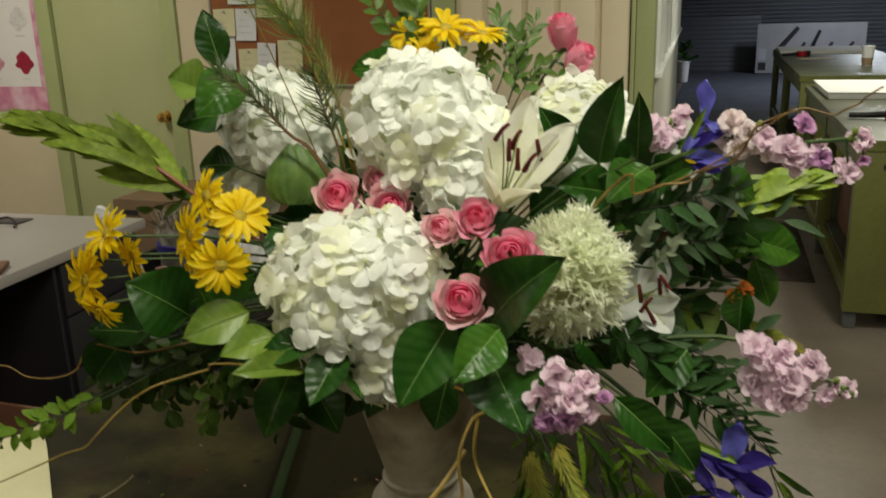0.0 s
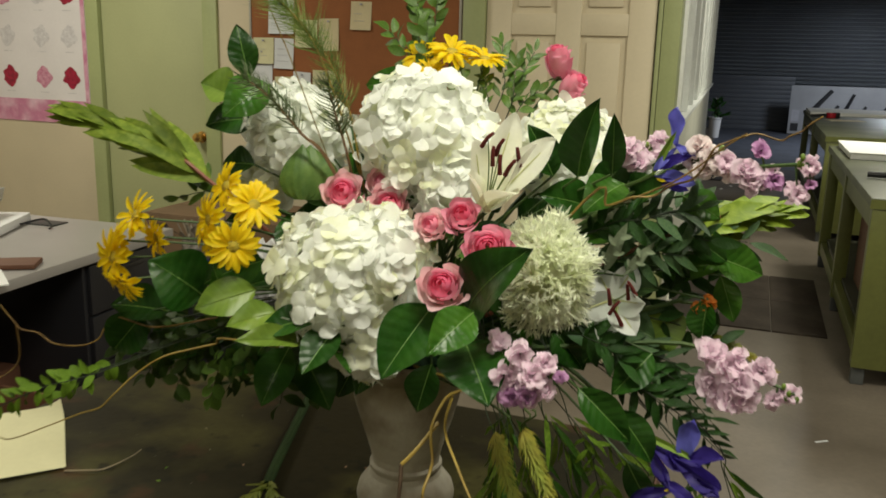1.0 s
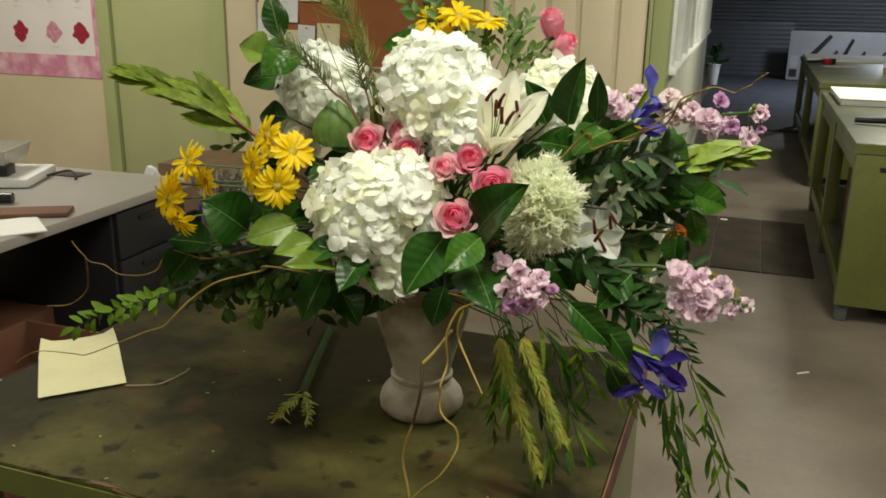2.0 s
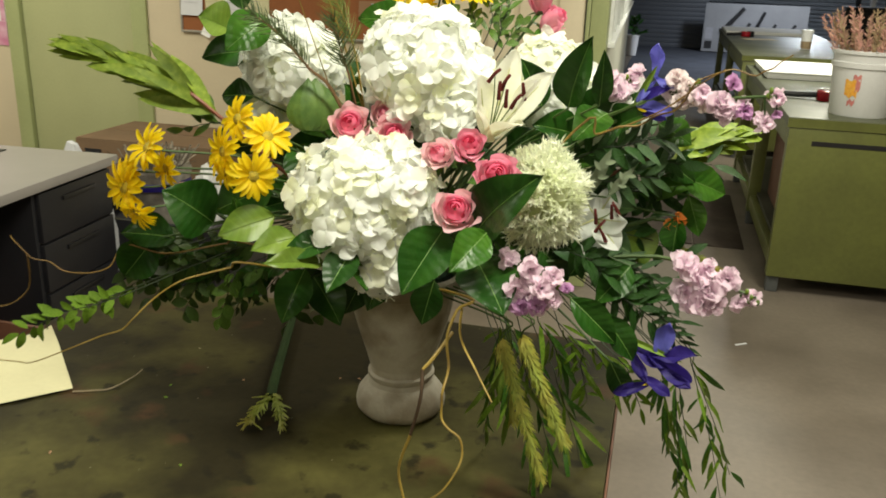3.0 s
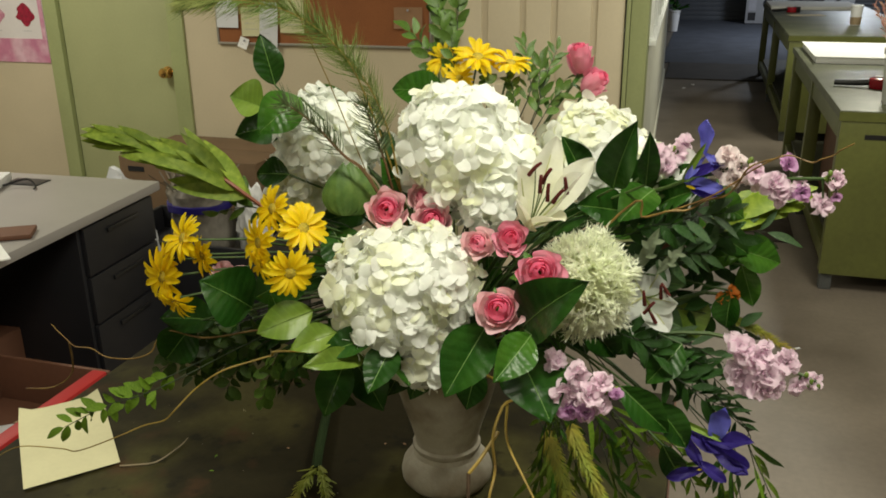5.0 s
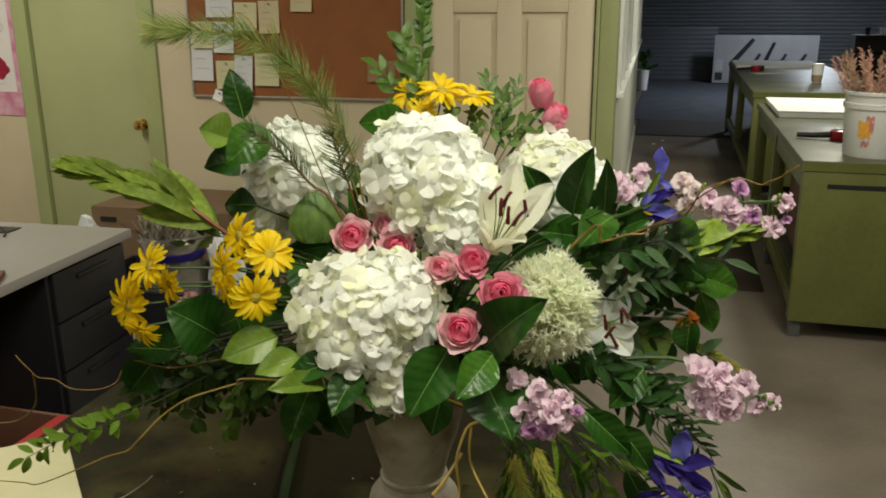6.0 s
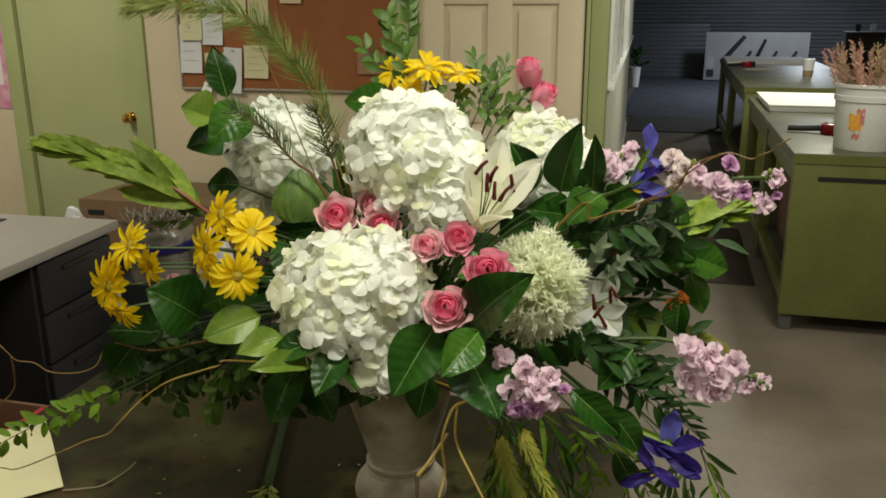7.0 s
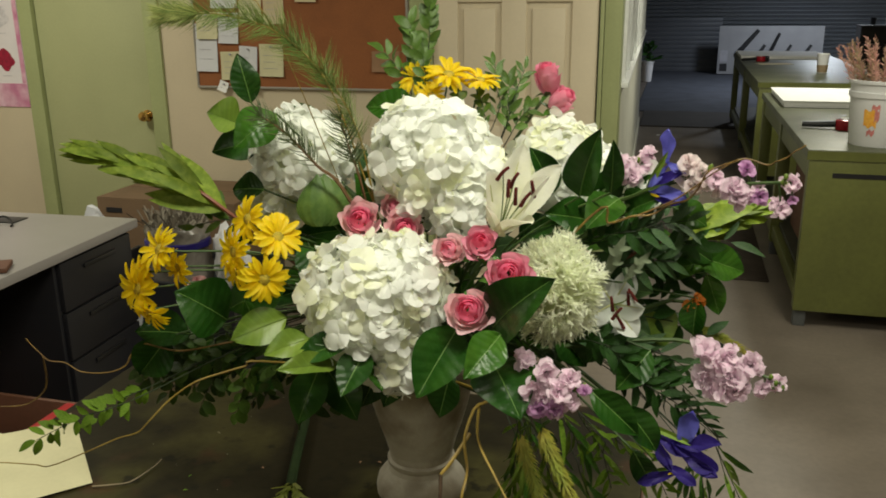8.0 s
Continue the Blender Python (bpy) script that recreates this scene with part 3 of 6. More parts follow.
HYDRANGEA_LOBES = [
    (0, -0.368, 0.815, 1.254, 0.097),
    (0, -0.331, 0.82, 1.275, 0.073),
    (0, -0.327, 0.8, 1.178, 0.043),
    (1, -0.323, 0.945, 1.422, 0.092),
    (1, -0.271, 0.945, 1.401, 0.058),
    (1, -0.273, 0.9, 1.361, 0.037),
    (2, -0.542, 1.02, 1.395, 0.077),
    (2, -0.596, 1.01, 1.337, 0.049),
    (2, -0.574, 1.02, 1.411, 0.062),
    (3, -0.163, 1.08, 1.394, 0.078),
    (3, -0.108, 1.08, 1.368, 0.063),
    (3, -0.053, 1.06, 1.368, 0.029),
]
STOCK_FLORETS = []
STOCK_FLORETS += [
    (0, -0.116, 0.7, 1.235, 0.016),
    (0, -0.131, 0.7, 1.209, 0.017),
    (0, -0.099, 0.69, 1.218, 0.017),
    (0, -0.122, 0.7, 1.188, 0.016),
    (0, -0.088, 0.7, 1.23, 0.014),
    (0, -0.088, 0.7, 1.199, 0.014),
    (0, -0.143, 0.72, 1.233, 0.014),
    (0, -0.104, 0.69, 1.193, 0.013),
    (0, -0.072, 0.7, 1.217, 0.008),
]
STOCK_FLORETS += [
    (1, 0.067, 0.91, 1.193, 0.02),
    (1, 0.084, 0.9, 1.182, 0.02),
    (1, 0.068, 0.91, 1.153, 0.019),
    (1, 0.103, 0.9, 1.165, 0.022),
    (1, 0.095, 0.9, 1.144, 0.02),
    (1, 0.127, 0.91, 1.179, 0.019),
    (1, 0.112, 0.9, 1.146, 0.016),
    (1, 0.141, 0.91, 1.145, 0.013),
    (1, 0.16, 0.91, 1.159, 0.014),
    (1, 0.082, 0.91, 1.137, 0.016),
]
STOCK_FLORETS += [
    (2, -0.064, 0.99, 1.417, 0.019),
    (2, -0.037, 1.02, 1.416, 0.019),
    (2, -0.052, 1, 1.401, 0.017),
]
STOCK_FLORETS += [
    (3, 0.023, 0.95, 1.434, 0.016),
    (3, 0.041, 0.94, 1.422, 0.019),
    (3, 0.017, 0.96, 1.417, 0.015),
    (3, 0.057, 0.93, 1.418, 0.016),
    (3, 0.032, 0.94, 1.407, 0.015),
]
STOCK_FLORETS += [
    (4, 0.092, 0.92, 1.437, 0.012),
    (4, 0.08, 0.91, 1.413, 0.019),
    (4, 0.086, 0.91, 1.4, 0.016),
    (4, 0.111, 0.91, 1.404, 0.013),
    (4, 0.142, 0.9, 1.425, 0.014),
    (4, 0.135, 0.9, 1.394, 0.014),
    (4, 0.147, 0.9, 1.406, 0.007),
]
STOCK_FLORETS += [
    (5, -0.646, 0.88, 1.213, 0.021),
    (5, -0.681, 0.9, 1.213, 0.017),
    (5, -0.629, 0.88, 1.197, 0.015),
]
STOCK_FLORETS += [
    (6, 0.054, 1, 1.228, 0.012),
    (6, 0.042, 1, 1.219, 0.01),
]
STOCK_STEMS = [
    (0, -0.159, 0.76, 1.213, -0.073, 0.71, 1.21),
    (1, -0.007, 0.97, 1.174, 0.164, 0.91, 1.158),
    (2, -0.086, 1.02, 1.374, -0.039, 1.02, 1.417),
    (3, -0.046, 1, 1.366, 0.048, 0.94, 1.427),
    (4, -0.038, 0.98, 1.375, 0.14, 0.9, 1.427),
    (5, -0.592, 0.9, 1.169, -0.657, 0.89, 1.208),
    (6, -0.011, 1, 1.213, 0.05, 1.01, 1.22),
]
FOXTAILS = [
    (-0.084, 0.755, 0.922, -0.15, 0.745, 1.12),
    (-0.062, 0.80, 0.955, -0.132, 0.80, 1.10),
    (-0.086, 0.84, 0.964, -0.134, 0.82, 1.095),
    (-0.137, 0.83, 0.957, -0.162, 0.82, 1.081),
]



def turned_to(axis, spin=0.0):
    """A turn that takes z to the axis."""
    return Vector(axis).to_track_quat("Z", "Y").to_matrix().to_4x4() @ Matrix.Rotation(spin, 4, "Z")


def facing(p, right=0.0, up=0.3):
    """A flower's axis: towards the open side of the arrangement, leaning right and up."""
    ahead = (VIEW - Vector(p)).normalized()
    side = Vector((0, 0, 1)).cross(ahead).normalized()
    return (ahead + right * side + up * Vector((0, 0, 1))).normalized()


def blade(bm, m, length, width, rows=8, fold=0.15, bend=0.2, wave=0.0, tip=1.0, blunt=0.8, cols=4, seed=0.0, arch=False):
    """Adds one leaf or petal along +y, its face to +z, at the pose m."""
    grid = []
    for i in range(rows + 1):
        u = math.sin(math.pi / 2 * i / rows) if tip > 1.05 else i / rows
        w = width * 0.5 * max(math.sin(math.pi * min(u ** tip, 1.0)), 0.0) ** blunt
        row = []
        for j in range(cols + 1):
            s = 2 * j / cols - 1
            x = s * w
            z = abs(s) * w * fold * 2 + bend * length * (u * (1 - u) * 1.2 if arch else -u * u) + wave * length * math.sin(u * 9 + s * 2.5 + seed) * abs(s)
            row.append(bm.verts.new(m @ Vector((x, length * u, z))))
        grid.append(row)
    uv = bm.loops.layers.uv.verify()
    for i in range(rows):
        for j in range(cols):
            face = bm.faces.new((grid[i][j], grid[i][j + 1], grid[i + 1][j + 1], grid[i + 1][j]))
            for loop, (di, dj) in zip(face.loops, ((0, 0), (0, 1), (1, 1), (1, 0))):
                loop[uv].uv = (2 * (j + dj) / cols - 1, (i + di) / rows)
    return bm


def shared(bm, name, mat):
    """A mesh that many pieces share."""
    bmesh.ops.remove_doubles(bm, verts=bm.verts, dist=1e-5)
    bmesh.ops.recalc_face_normals(bm, faces=bm.faces)
    me = bpy.data.meshes.new(name)
    bm.to_mesh(me)
    bm.free()
    me.shade_smooth()
    me.materials.append(mat)
    return me


def piece(name, mesh, parent, m):
    """An object of its own on a shared mesh, at a world pose."""
    ob = new(name, mesh)
    ob.parent = parent
    ob.matrix_basis = Matrix.Translation(-ORIGIN[parent]) @ m
    ORIGIN[ob] = ORIGIN[parent]
    return ob


def hub_point(seed):
    rng = random.Random(seed)
    a, r = rng.uniform(0, 6.28), 0.055 * math.sqrt(rng.random())
    return HUB + Vector((r * math.cos(a), r * math.sin(a), -0.03))


def stem_to_urn(p, r, seed, mat, parent, sag=0.25):
    """A stem from p down into the foam in the urn."""
    p, h = Vector(p), hub_point(seed)
    mid = p.lerp(h, 0.5) + Vector((0, 0.035, 0.02 + 0.12 * abs(p.x - h.x)))
    part("stem", pipe(bmesh.new(), [h, mid, p], r * 1.15, r, 6), mat, parent)


# the urn
def urn():
    u = thing("urn", tuple(URN), "weathered grey-white stone urn on a round foot", "urn")
    prof = [(0.0, 0.0), (0.058, 0.0), (0.064, 0.004), (0.0695, 0.012), (0.0705, 0.021), (0.068, 0.032), (0.060, 0.043), (0.052, 0.051), (0.049, 0.058), (0.052, 0.062), (0.052, 0.067), (0.048, 0.070),
            (0.049, 0.08), (0.056, 0.105), (0.066, 0.135), (0.074, 0.165), (0.080, 0.195), (0.082, 0.206), (0.090, 0.212), (0.094, 0.222), (0.093, 0.232), (0.088, 0.236), (0.082, 0.232), (0.078, 0.20), (0.0, 0.195)]
    prof = [(r * 1.035, z * 1.05) for r, z in prof]
    part("foot", lathe(bmesh.new(), prof[:8], URN, 48, 0.012), STONE, u)
    part("neck_ring", lathe(bmesh.new(), prof[7:13], URN, 48, 0.012), STONE, u)
    part("bowl", lathe(bmesh.new(), prof[12:18], URN, 48, 0.012), STONE, u)
    part("rim", lathe(bmesh.new(), prof[17:], URN, 48, 0.012), STONE, u)
    foam = lathe(bmesh.new(), [(0.0, 0.211), (0.074, 0.212), (0.076, 0.246), (0.05, 0.272), (0.0, 0.28)], URN, 20, 0.05)
    tagged(part("foam_block", foam, FOAM), "dark green wet flower foam filling the urn", "flower foam")


urn()
STANCE = LEANING


# hydrangeas
def floret_mesh(seed, mat):
    rng = random.Random(seed)
    bm = bmesh.new()
    for k in range(4):
        m = Matrix.Rotation(k * math.pi / 2 + rng.uniform(-0.15, 0.15), 4, "Z") @ Matrix.Rotation(rng.uniform(0.12, 0.50), 4, "X") @ Matrix.Translation((0, 0.0004, 0.0004 * k))
        blade(bm, m, rng.uniform(0.0170, 0.0215), rng.uniform(0.0185, 0.0225), 6, rng.uniform(-0.16, 0.02), rng.uniform(-0.30, 0.45), 0.05, 1.22, 0.62, 6, rng.uniform(0, 6))
    bmesh.ops.create_icosphere(bm, subdivisions=1, radius=0.0014, matrix=Matrix.Translation((0, 0, 0.001)))
    return shared(bm, "floret", mat)


WHITEFLORETS = [floret_mesh(k, WHITEPETAL) for k in range(6)]
CREAMFLORETS = [floret_mesh(10 + k, CREAMPETAL) for k in range(4)]


def hydrangea(index, cream, label, reach):
    rng = random.Random(100 + index)
    lobes = [(Vector(row[1:4]) + Vector((0, 0, -0.004)), row[4] * 0.93) for row in HYDRANGEA_LOBES if row[0] == index]
    c0 = lobes[0][0]
    h = thing("hydrangea", tuple(c0), label, "flower", "hydrangea blooms")
    bm = bmesh.new()
    for c, r in lobes:
        bmesh.ops.create_icosphere(bm, subdivisions=2, radius=r * 0.70, matrix=Matrix.Translation(c))
    part("bloom_core", bm, CREAMPETAL, h)
    for c, r in lobes:
        n = int(15500 * r * r * 1.9)
        for k in range(n):
            z = 1 - 2 * (k + 0.5) / n
            a = k * 2.39996 + rng.uniform(-0.2, 0.2)
            d = Vector((math.sqrt(1 - z * z) * math.cos(a), math.sqrt(1 - z * z) * math.sin(a), z))
            if d.y > 0.55:
                continue
            p = c + d * r * rng.uniform(0.90, 1.0) * (0.95 + 0.24 * noise.noise(d * 2.6 + c * 40) + 0.10 * noise.noise(d * 6.0 + c * 70))
            if any((p - c2).length < r2 * 0.80 for c2, r2 in lobes if c2 != c):
                continue
            tilt = (d + Vector((rng.gauss(0, 0.17), rng.gauss(0, 0.17), rng.gauss(0.14, 0.17)))).normalized()
            low = d.z < -0.2 and rng.random() < 0.3
            mesh = rng.choice(CREAMFLORETS if rng.random() < cream and not low else WHITEFLORETS)
            piece("floret", mesh, h, Matrix.Translation(p) @ turned_to(tilt, rng.uniform(0, 6.28)) @ Matrix.Scale(rng.uniform(0.88, 1.14), 4))
    stem_to_urn(c0, 0.004, index, STEM, h)


hydrangea(0, 0.3, "full cream-white hydrangea bloom low over the urn's rim", 1)
hydrangea(1, 0.15, "tall white hydrangea bloom at the arrangement's crown", 1)
hydrangea(2, 0.1, "white hydrangea bloom half hidden behind pine twigs", 1)
hydrangea(3, 0.35, "creamy hydrangea bloom behind two dark leaves", 1)


# roses
def rose(index, x, y, z, r, right, up, tone):
    rng = random.Random(200 + index)
    c = Vector((x, y, z))
    axis = facing(c, right, up)
    words = ("pale pink half-open garden rose", "pink rose with a tightly whorled heart", "deep pink rose with paler outer petals")[tone]
    ro = thing("rose", tuple(c), words + " set among white hydrangeas" if z < 1.45 else "deep pink rosebud standing tall above the hydrangeas", "rose", "roses in the arrangement")
    m = Matrix.Translation(c) @ turned_to(axis, rng.uniform(0, 6.28))
    if z > 1.45:
        m = m @ Matrix.Diagonal((0.84, 0.84, 1.35, 1.0))
    inner, outer = ((ROSEPINK, ROSEPALE), (ROSEDEEP, ROSEPALE), (ROSEDEEP, ROSEPINK))[tone]
    n = 19
    for k in range(n):
        f = (k + 0.5) / n
        bm = bmesh.new()
        a0 = k * 2.39996 + rng.uniform(-0.2, 0.2)
        half = 1.40 - 0.72 * f + rng.uniform(-0.1, 0.1)
        shell, top = r * (0.12 + 0.78 * f ** 0.9), 0.30 + 1.02 * f + rng.uniform(-0.12, 0.12)
        grid = []
        for i in range(8):
            v = i / 7
            row = []
            for j in range(11):
                s = 2 * j / 10 - 1
                reach = v * (1.0 - 0.11 * s * s - 0.10 * s ** 6 + 0.03 * math.cos(6 * s + k))
                phi = 2.75 + (top - 2.75) * reach
                curl = max(reach - 0.80, 0) * 5
                rad = shell * math.sin(phi) * (1 + 0.04 * s) + r * (0.03 + 0.27 * f * f) * curl * curl * (1 + 0.5 * math.sin(2.5 * s + k))
                zz = shell * math.cos(phi) + r * 0.40 * (1 - f) - r * 0.10 * f * curl * curl
                a = a0 + s * half * (0.5 + 0.5 * math.sin(math.pi * min(v + 0.15, 1) * 0.6))
                row.append(bm.verts.new(m @ Vector((rad * math.cos(a), rad * math.sin(a), zz))))
            grid.append(row)
        for p, q in zip(grid, grid[1:]):
            for j in range(10):
                bm.faces.new((p[j], p[j + 1], q[j + 1], q[j]))
        part("petal", bm, inner if f < 0.40 else (ROSEPINK if f < 0.62 and tone else outer), ro)
    for k in range(5):
        part("sepal", blade(bmesh.new(), m @ Matrix.Translation((0, 0, -0.8 * r)) @ Matrix.Rotation(k * 1.2566, 4, "Z") @ Matrix.Rotation(0.25, 4, "X"), r * 1.0, r * 0.42, 5, 0.1, 0.35), LEAFMID, ro)
    stem_to_urn(c - axis * r * 0.8, 0.0025, 20 + index, STEM, ro)


rose(0, -0.218, 0.745, 1.279, 0.03, -0.1, 0.25, 1)
rose(1, -0.176, 0.765, 1.323, 0.03, 0.15, 0.2, 2)
rose(2, -0.218, 0.8, 1.347, 0.024, 0.1, 0.45, 2)
rose(3, -0.264, 0.83, 1.326, 0.024, -0.3, 0.3, 0)
rose(4, -0.397, 0.86, 1.346, 0.03, -0.15, 0.35, 1)
rose(5, -0.338, 0.87, 1.335, 0.028, -0.05, 0.15, 1)
rose(6, -0.356, 0.89, 1.359, 0.023, 0, 0.5, 0)
rose(7, -0.193, 1.13, 1.518, 0.028, -0.6, 4, 2)
rose(8, -0.168, 1.13, 1.484, 0.026, 1.6, 1.6, 2)


# yellow daisies
bm = bmesh.new()
blade(bm, Matrix.Rotation(0.12, 4, "X") @ Matrix.Translation((0, 0.16, 0)), 0.92, 0.285, 7, 0.22, 0.22, 0.02, 1.25, 0.5, 4)
RAY = shared(bm, "ray_petal", YELLOWPETAL)


def daisy(index, x, y, z, r, right, up):
    rng = random.Random(300 + index)
    c = Vector((x, y, z))
    axis = facing(c, right, up)
    d = thing("yellow_daisy", tuple(c), "bright yellow daisy with an olive disc on a green stem", "flower", "yellow daisies")
    m = Matrix.Translation(c) @ turned_to(axis, rng.uniform(0, 6.28))
    for k in range(30):
        lift = rng.uniform(-0.3, 0.1) + (0.3 if k % 2 else 0.0)
        piece("petal", RAY, d, m @ Matrix.Rotation(k * 6.2832 / 30 + rng.uniform(-0.13, 0.13), 4, "Z") @ Matrix.Rotation(lift, 4, "X") @ Matrix.Scale(r * rng.uniform(0.88, 1.08), 4))
    part("disc", lathe_at(m, [(0.0, -0.05 * r), (0.24 * r, -0.03 * r), (0.27 * r, 0.05 * r), (0.2 * r, 0.12 * r), (0.0, 0.14 * r)]), DAISYDISC, d, "olive brown flower disc")
    part("calyx", lathe_at(m, [(0.0, -0.2 * r), (0.16 * r, -0.17 * r), (0.26 * r, -0.06 * r), (0.0, -0.052 * r)]), STEM, d)
    stem_to_urn(c - axis * r * 0.18, 0.0016, 40 + index, STEM, d)


def lathe_at(m, prof, steps=16):
    bm = lathe(bmesh.new(), prof, steps=steps)
    bmesh.ops.transform(bm, matrix=m, verts=bm.verts)
    return bm


daisy(0, -0.327, 1.05, 1.523, 0.035, 0.1, 2.4)
daisy(1, -0.281, 1.06, 1.516, 0.028, 0.5, 3)
daisy(2, -0.381, 1.07, 1.516, 0.029, -1, 1.6)
daisy(3, -0.351, 1.04, 1.494, 0.02, -0.1, 0.6)
daisy(4, -0.543, 0.82, 1.347, 0.029, -1.6, 0.3)
daisy(5, -0.491, 0.8, 1.332, 0.031, 0.5, 0.5)
daisy(6, -0.555, 0.8, 1.305, 0.032, -2.2, 0.1)
daisy(7, -0.485, 0.745, 1.292, 0.03, 0.2, -0.3)
daisy(8, -0.548, 0.79, 1.279, 0.024, -1.8, -0.6)
daisy(9, -0.67, 0.8, 1.298, 0.032, -2.2, 1)
daisy(10, -0.71, 0.8, 1.236, 0.038, -1.9, -0.1)
daisy(11, -0.687, 0.79, 1.207, 0.028, -1.2, -1.4)
daisy(12, -0.662, 0.83, 1.263, 0.028, -2.2, -0.6)
daisy(13, -0.709, 0.81, 1.259, 0.025, -2.4, 0.5)
daisy(14, -0.506, 0.83, 1.335, 0.023, 0.5, 0.5)


# stock
def ruffle_mesh(seed, mat):
    rng = random.Random(seed)
    bm = bmesh.new()
    for k in range(17):
        f = k / 16
        m = Matrix.Rotation(k * 2.39996, 4, "Z") @ Matrix.Rotation(1.35 - 1.25 * f + rng.gauss(0, 0.3), 4, "X") @ Matrix.Rotation(rng.gauss(0, 0.45), 4, "Y")
        blade(bm, m, rng.uniform(0.55, 1.0), rng.uniform(0.7, 0.95), 5, rng.uniform(-0.1, 0.2), rng.uniform(-0.4, 0.8), 0.15, 1.35, 0.42, 6, rng.uniform(0, 6))
    return shared(bm, "ruffled_floret", mat)


RUFFLES = [[ruffle_mesh(30 + k, mt) for k in range(3)] for mt in (LILACPETAL, VIOLETPETAL, BLUSHPETAL, ROSEPALE, ORANGEPETAL)]


def stock(index, label, tones):
    rng = random.Random(400 + index)
    row = [r for r in STOCK_STEMS if r[0] == index][0]
    a, b = Vector(row[1:4]), Vector(row[4:7])
    s = thing("stock_flower", tuple(a), label, "flower", "stock flower spikes")
    part("stem", pipe(bmesh.new(), [hub_point(60 + index), a, a.lerp(b, 0.5) + Vector((0, 0, 0.006)), b], 0.004, 0.002), STEM, s)
    for k, (i, x, y, z, r) in enumerate([r for r in STOCK_FLORETS if r[0] == index]):
        p = Vector((x, y, z))
        axis = (facing(p, 0, 0.2) + 0.5 * (p - a).normalized()).normalized()
        tone = tones[1] if r < 0.0135 or k % 4 == 3 else tones[0]
        piece("floret", rng.choice(RUFFLES[tone]), s, Matrix.Translation(p - axis * r * 0.4) @ turned_to(axis, rng.uniform(0, 6.28)) @ Matrix.Scale(r * 1.15, 4))
        for _ in range(1 if r > 0.0125 else 0):
            off = Vector((rng.gauss(0, 0.55), rng.uniform(0.1, 0.7), rng.gauss(0, 0.55))) * r
            turn = (axis + off * (0.8 / r)).normalized()
            piece("floret", rng.choice(RUFFLES[tones[0]]), s, Matrix.Translation(p + off - turn * r * 0.4) @ turned_to(turn, rng.uniform(0, 6.28)) @ Matrix.Scale(r * rng.uniform(0.75, 1.0), 4))
        u = min(max((p - a).dot(b - a) / (b - a).length_squared, 0), 1)
        part("floret_stalk", pipe(bmesh.new(), [a.lerp(b, u), p - axis * r * 0.3], 0.0014, 0.0012, 5), STEM, s)
    for k in range(4):
        q = a.lerp(b, 0.93 + 0.02 * k) + Vector((rng.uniform(-0.006, 0.006), rng.uniform(-0.008, 0), rng.uniform(-0.006, 0.008)))
        bud = bmesh.new()
        bmesh.ops.create_icosphere(bud, subdivisions=2, radius=0.003, matrix=Matrix.Translation(q) @ Matrix.Diagonal((1, 1, 1.5, 1)))
        part("bud", bud, LEAFLIGHT, s, "small yellow-green bud")


stock(0, "lilac stock flower spike hanging below the leaves", (0, 1))
stock(1, "pale lilac stock flower spike reaching out over the floor", (0, 0))
stock(2, "short lilac stock flower spike behind dark leaves", (0, 2))
stock(3, "blush white stock flower spike beside a blue iris", (2, 0))
stock(4, "open lilac stock flower spray on green stalks", (0, 1))

stock(5, "peach pink flower cluster behind the yellow daisies", (3, 2))
stock(6, "small orange flower cluster among dark leaves", (4, 4))


# lilies
def lily(label, base, tips, mat, width, stamens, seed):
    rng = random.Random(seed)
    b = Vector(base)
    ly = thing("lily", base, label, "lily", "lilies")
    mid = sum((Vector(t) for t in tips), Vector()) / len(tips)
    axis = (mid - b).normalized()
    for k, t in enumerate(tips):
        way = Vector(t) - b
        out = (axis * 1.0 - way.normalized() * 0.4 + 0.35 * (VIEW - b).normalized()).normalized()
        m = pose_along(b, t, out)
        part("petal", blade(bmesh.new(), m, way.length, width, 10, 0.22, -0.08 if k < 3 else 0.12, 0.03, 1.08, 0.62, 8, rng.uniform(0, 6)), mat, ly)
        part("petal_rib", pipe(bmesh.new(), [m @ Vector((0, way.length * u, 0.0014 - (-0.08 if k < 3 else 0.12) * way.length * u * u)) for u in (0.03, 0.3, 0.55, 0.8)], 0.0014, 0.0005, 5), LILYRIB, ly, "pale green petal rib")
    for p in stamens:
        p = Vector(p)
        st = part("stamen", pipe(bmesh.new(), [b + axis * 0.006, b.lerp(p, 0.55) + axis * 0.008, p], 0.0009, 0.0007, 5), LEAFLIGHT, ly)
        ax = Vector((rng.uniform(-0.5, 0.7), -0.2, rng.uniform(0.5, 1.0))).normalized()
        part("anther", pipe(bmesh.new(), [p - ax * 0.012, p + Vector((0, -0.002, 0.002)), p + ax * 0.011], 0.0028, 0.0018, 6), ANTHER, st, "rust red anther")
    stem_to_urn(b, 0.003, seed, STEM, ly)


def pose_along(base, tip, normal):
    """The pose of a blade from base to tip whose face looks along normal."""
    y = (Vector(tip) - Vector(base)).normalized()
    x = y.cross(Vector(normal)).normalized()
    z = x.cross(y)
    return Matrix.Translation(base) @ Matrix((x, y, z)).transposed().to_4x4()


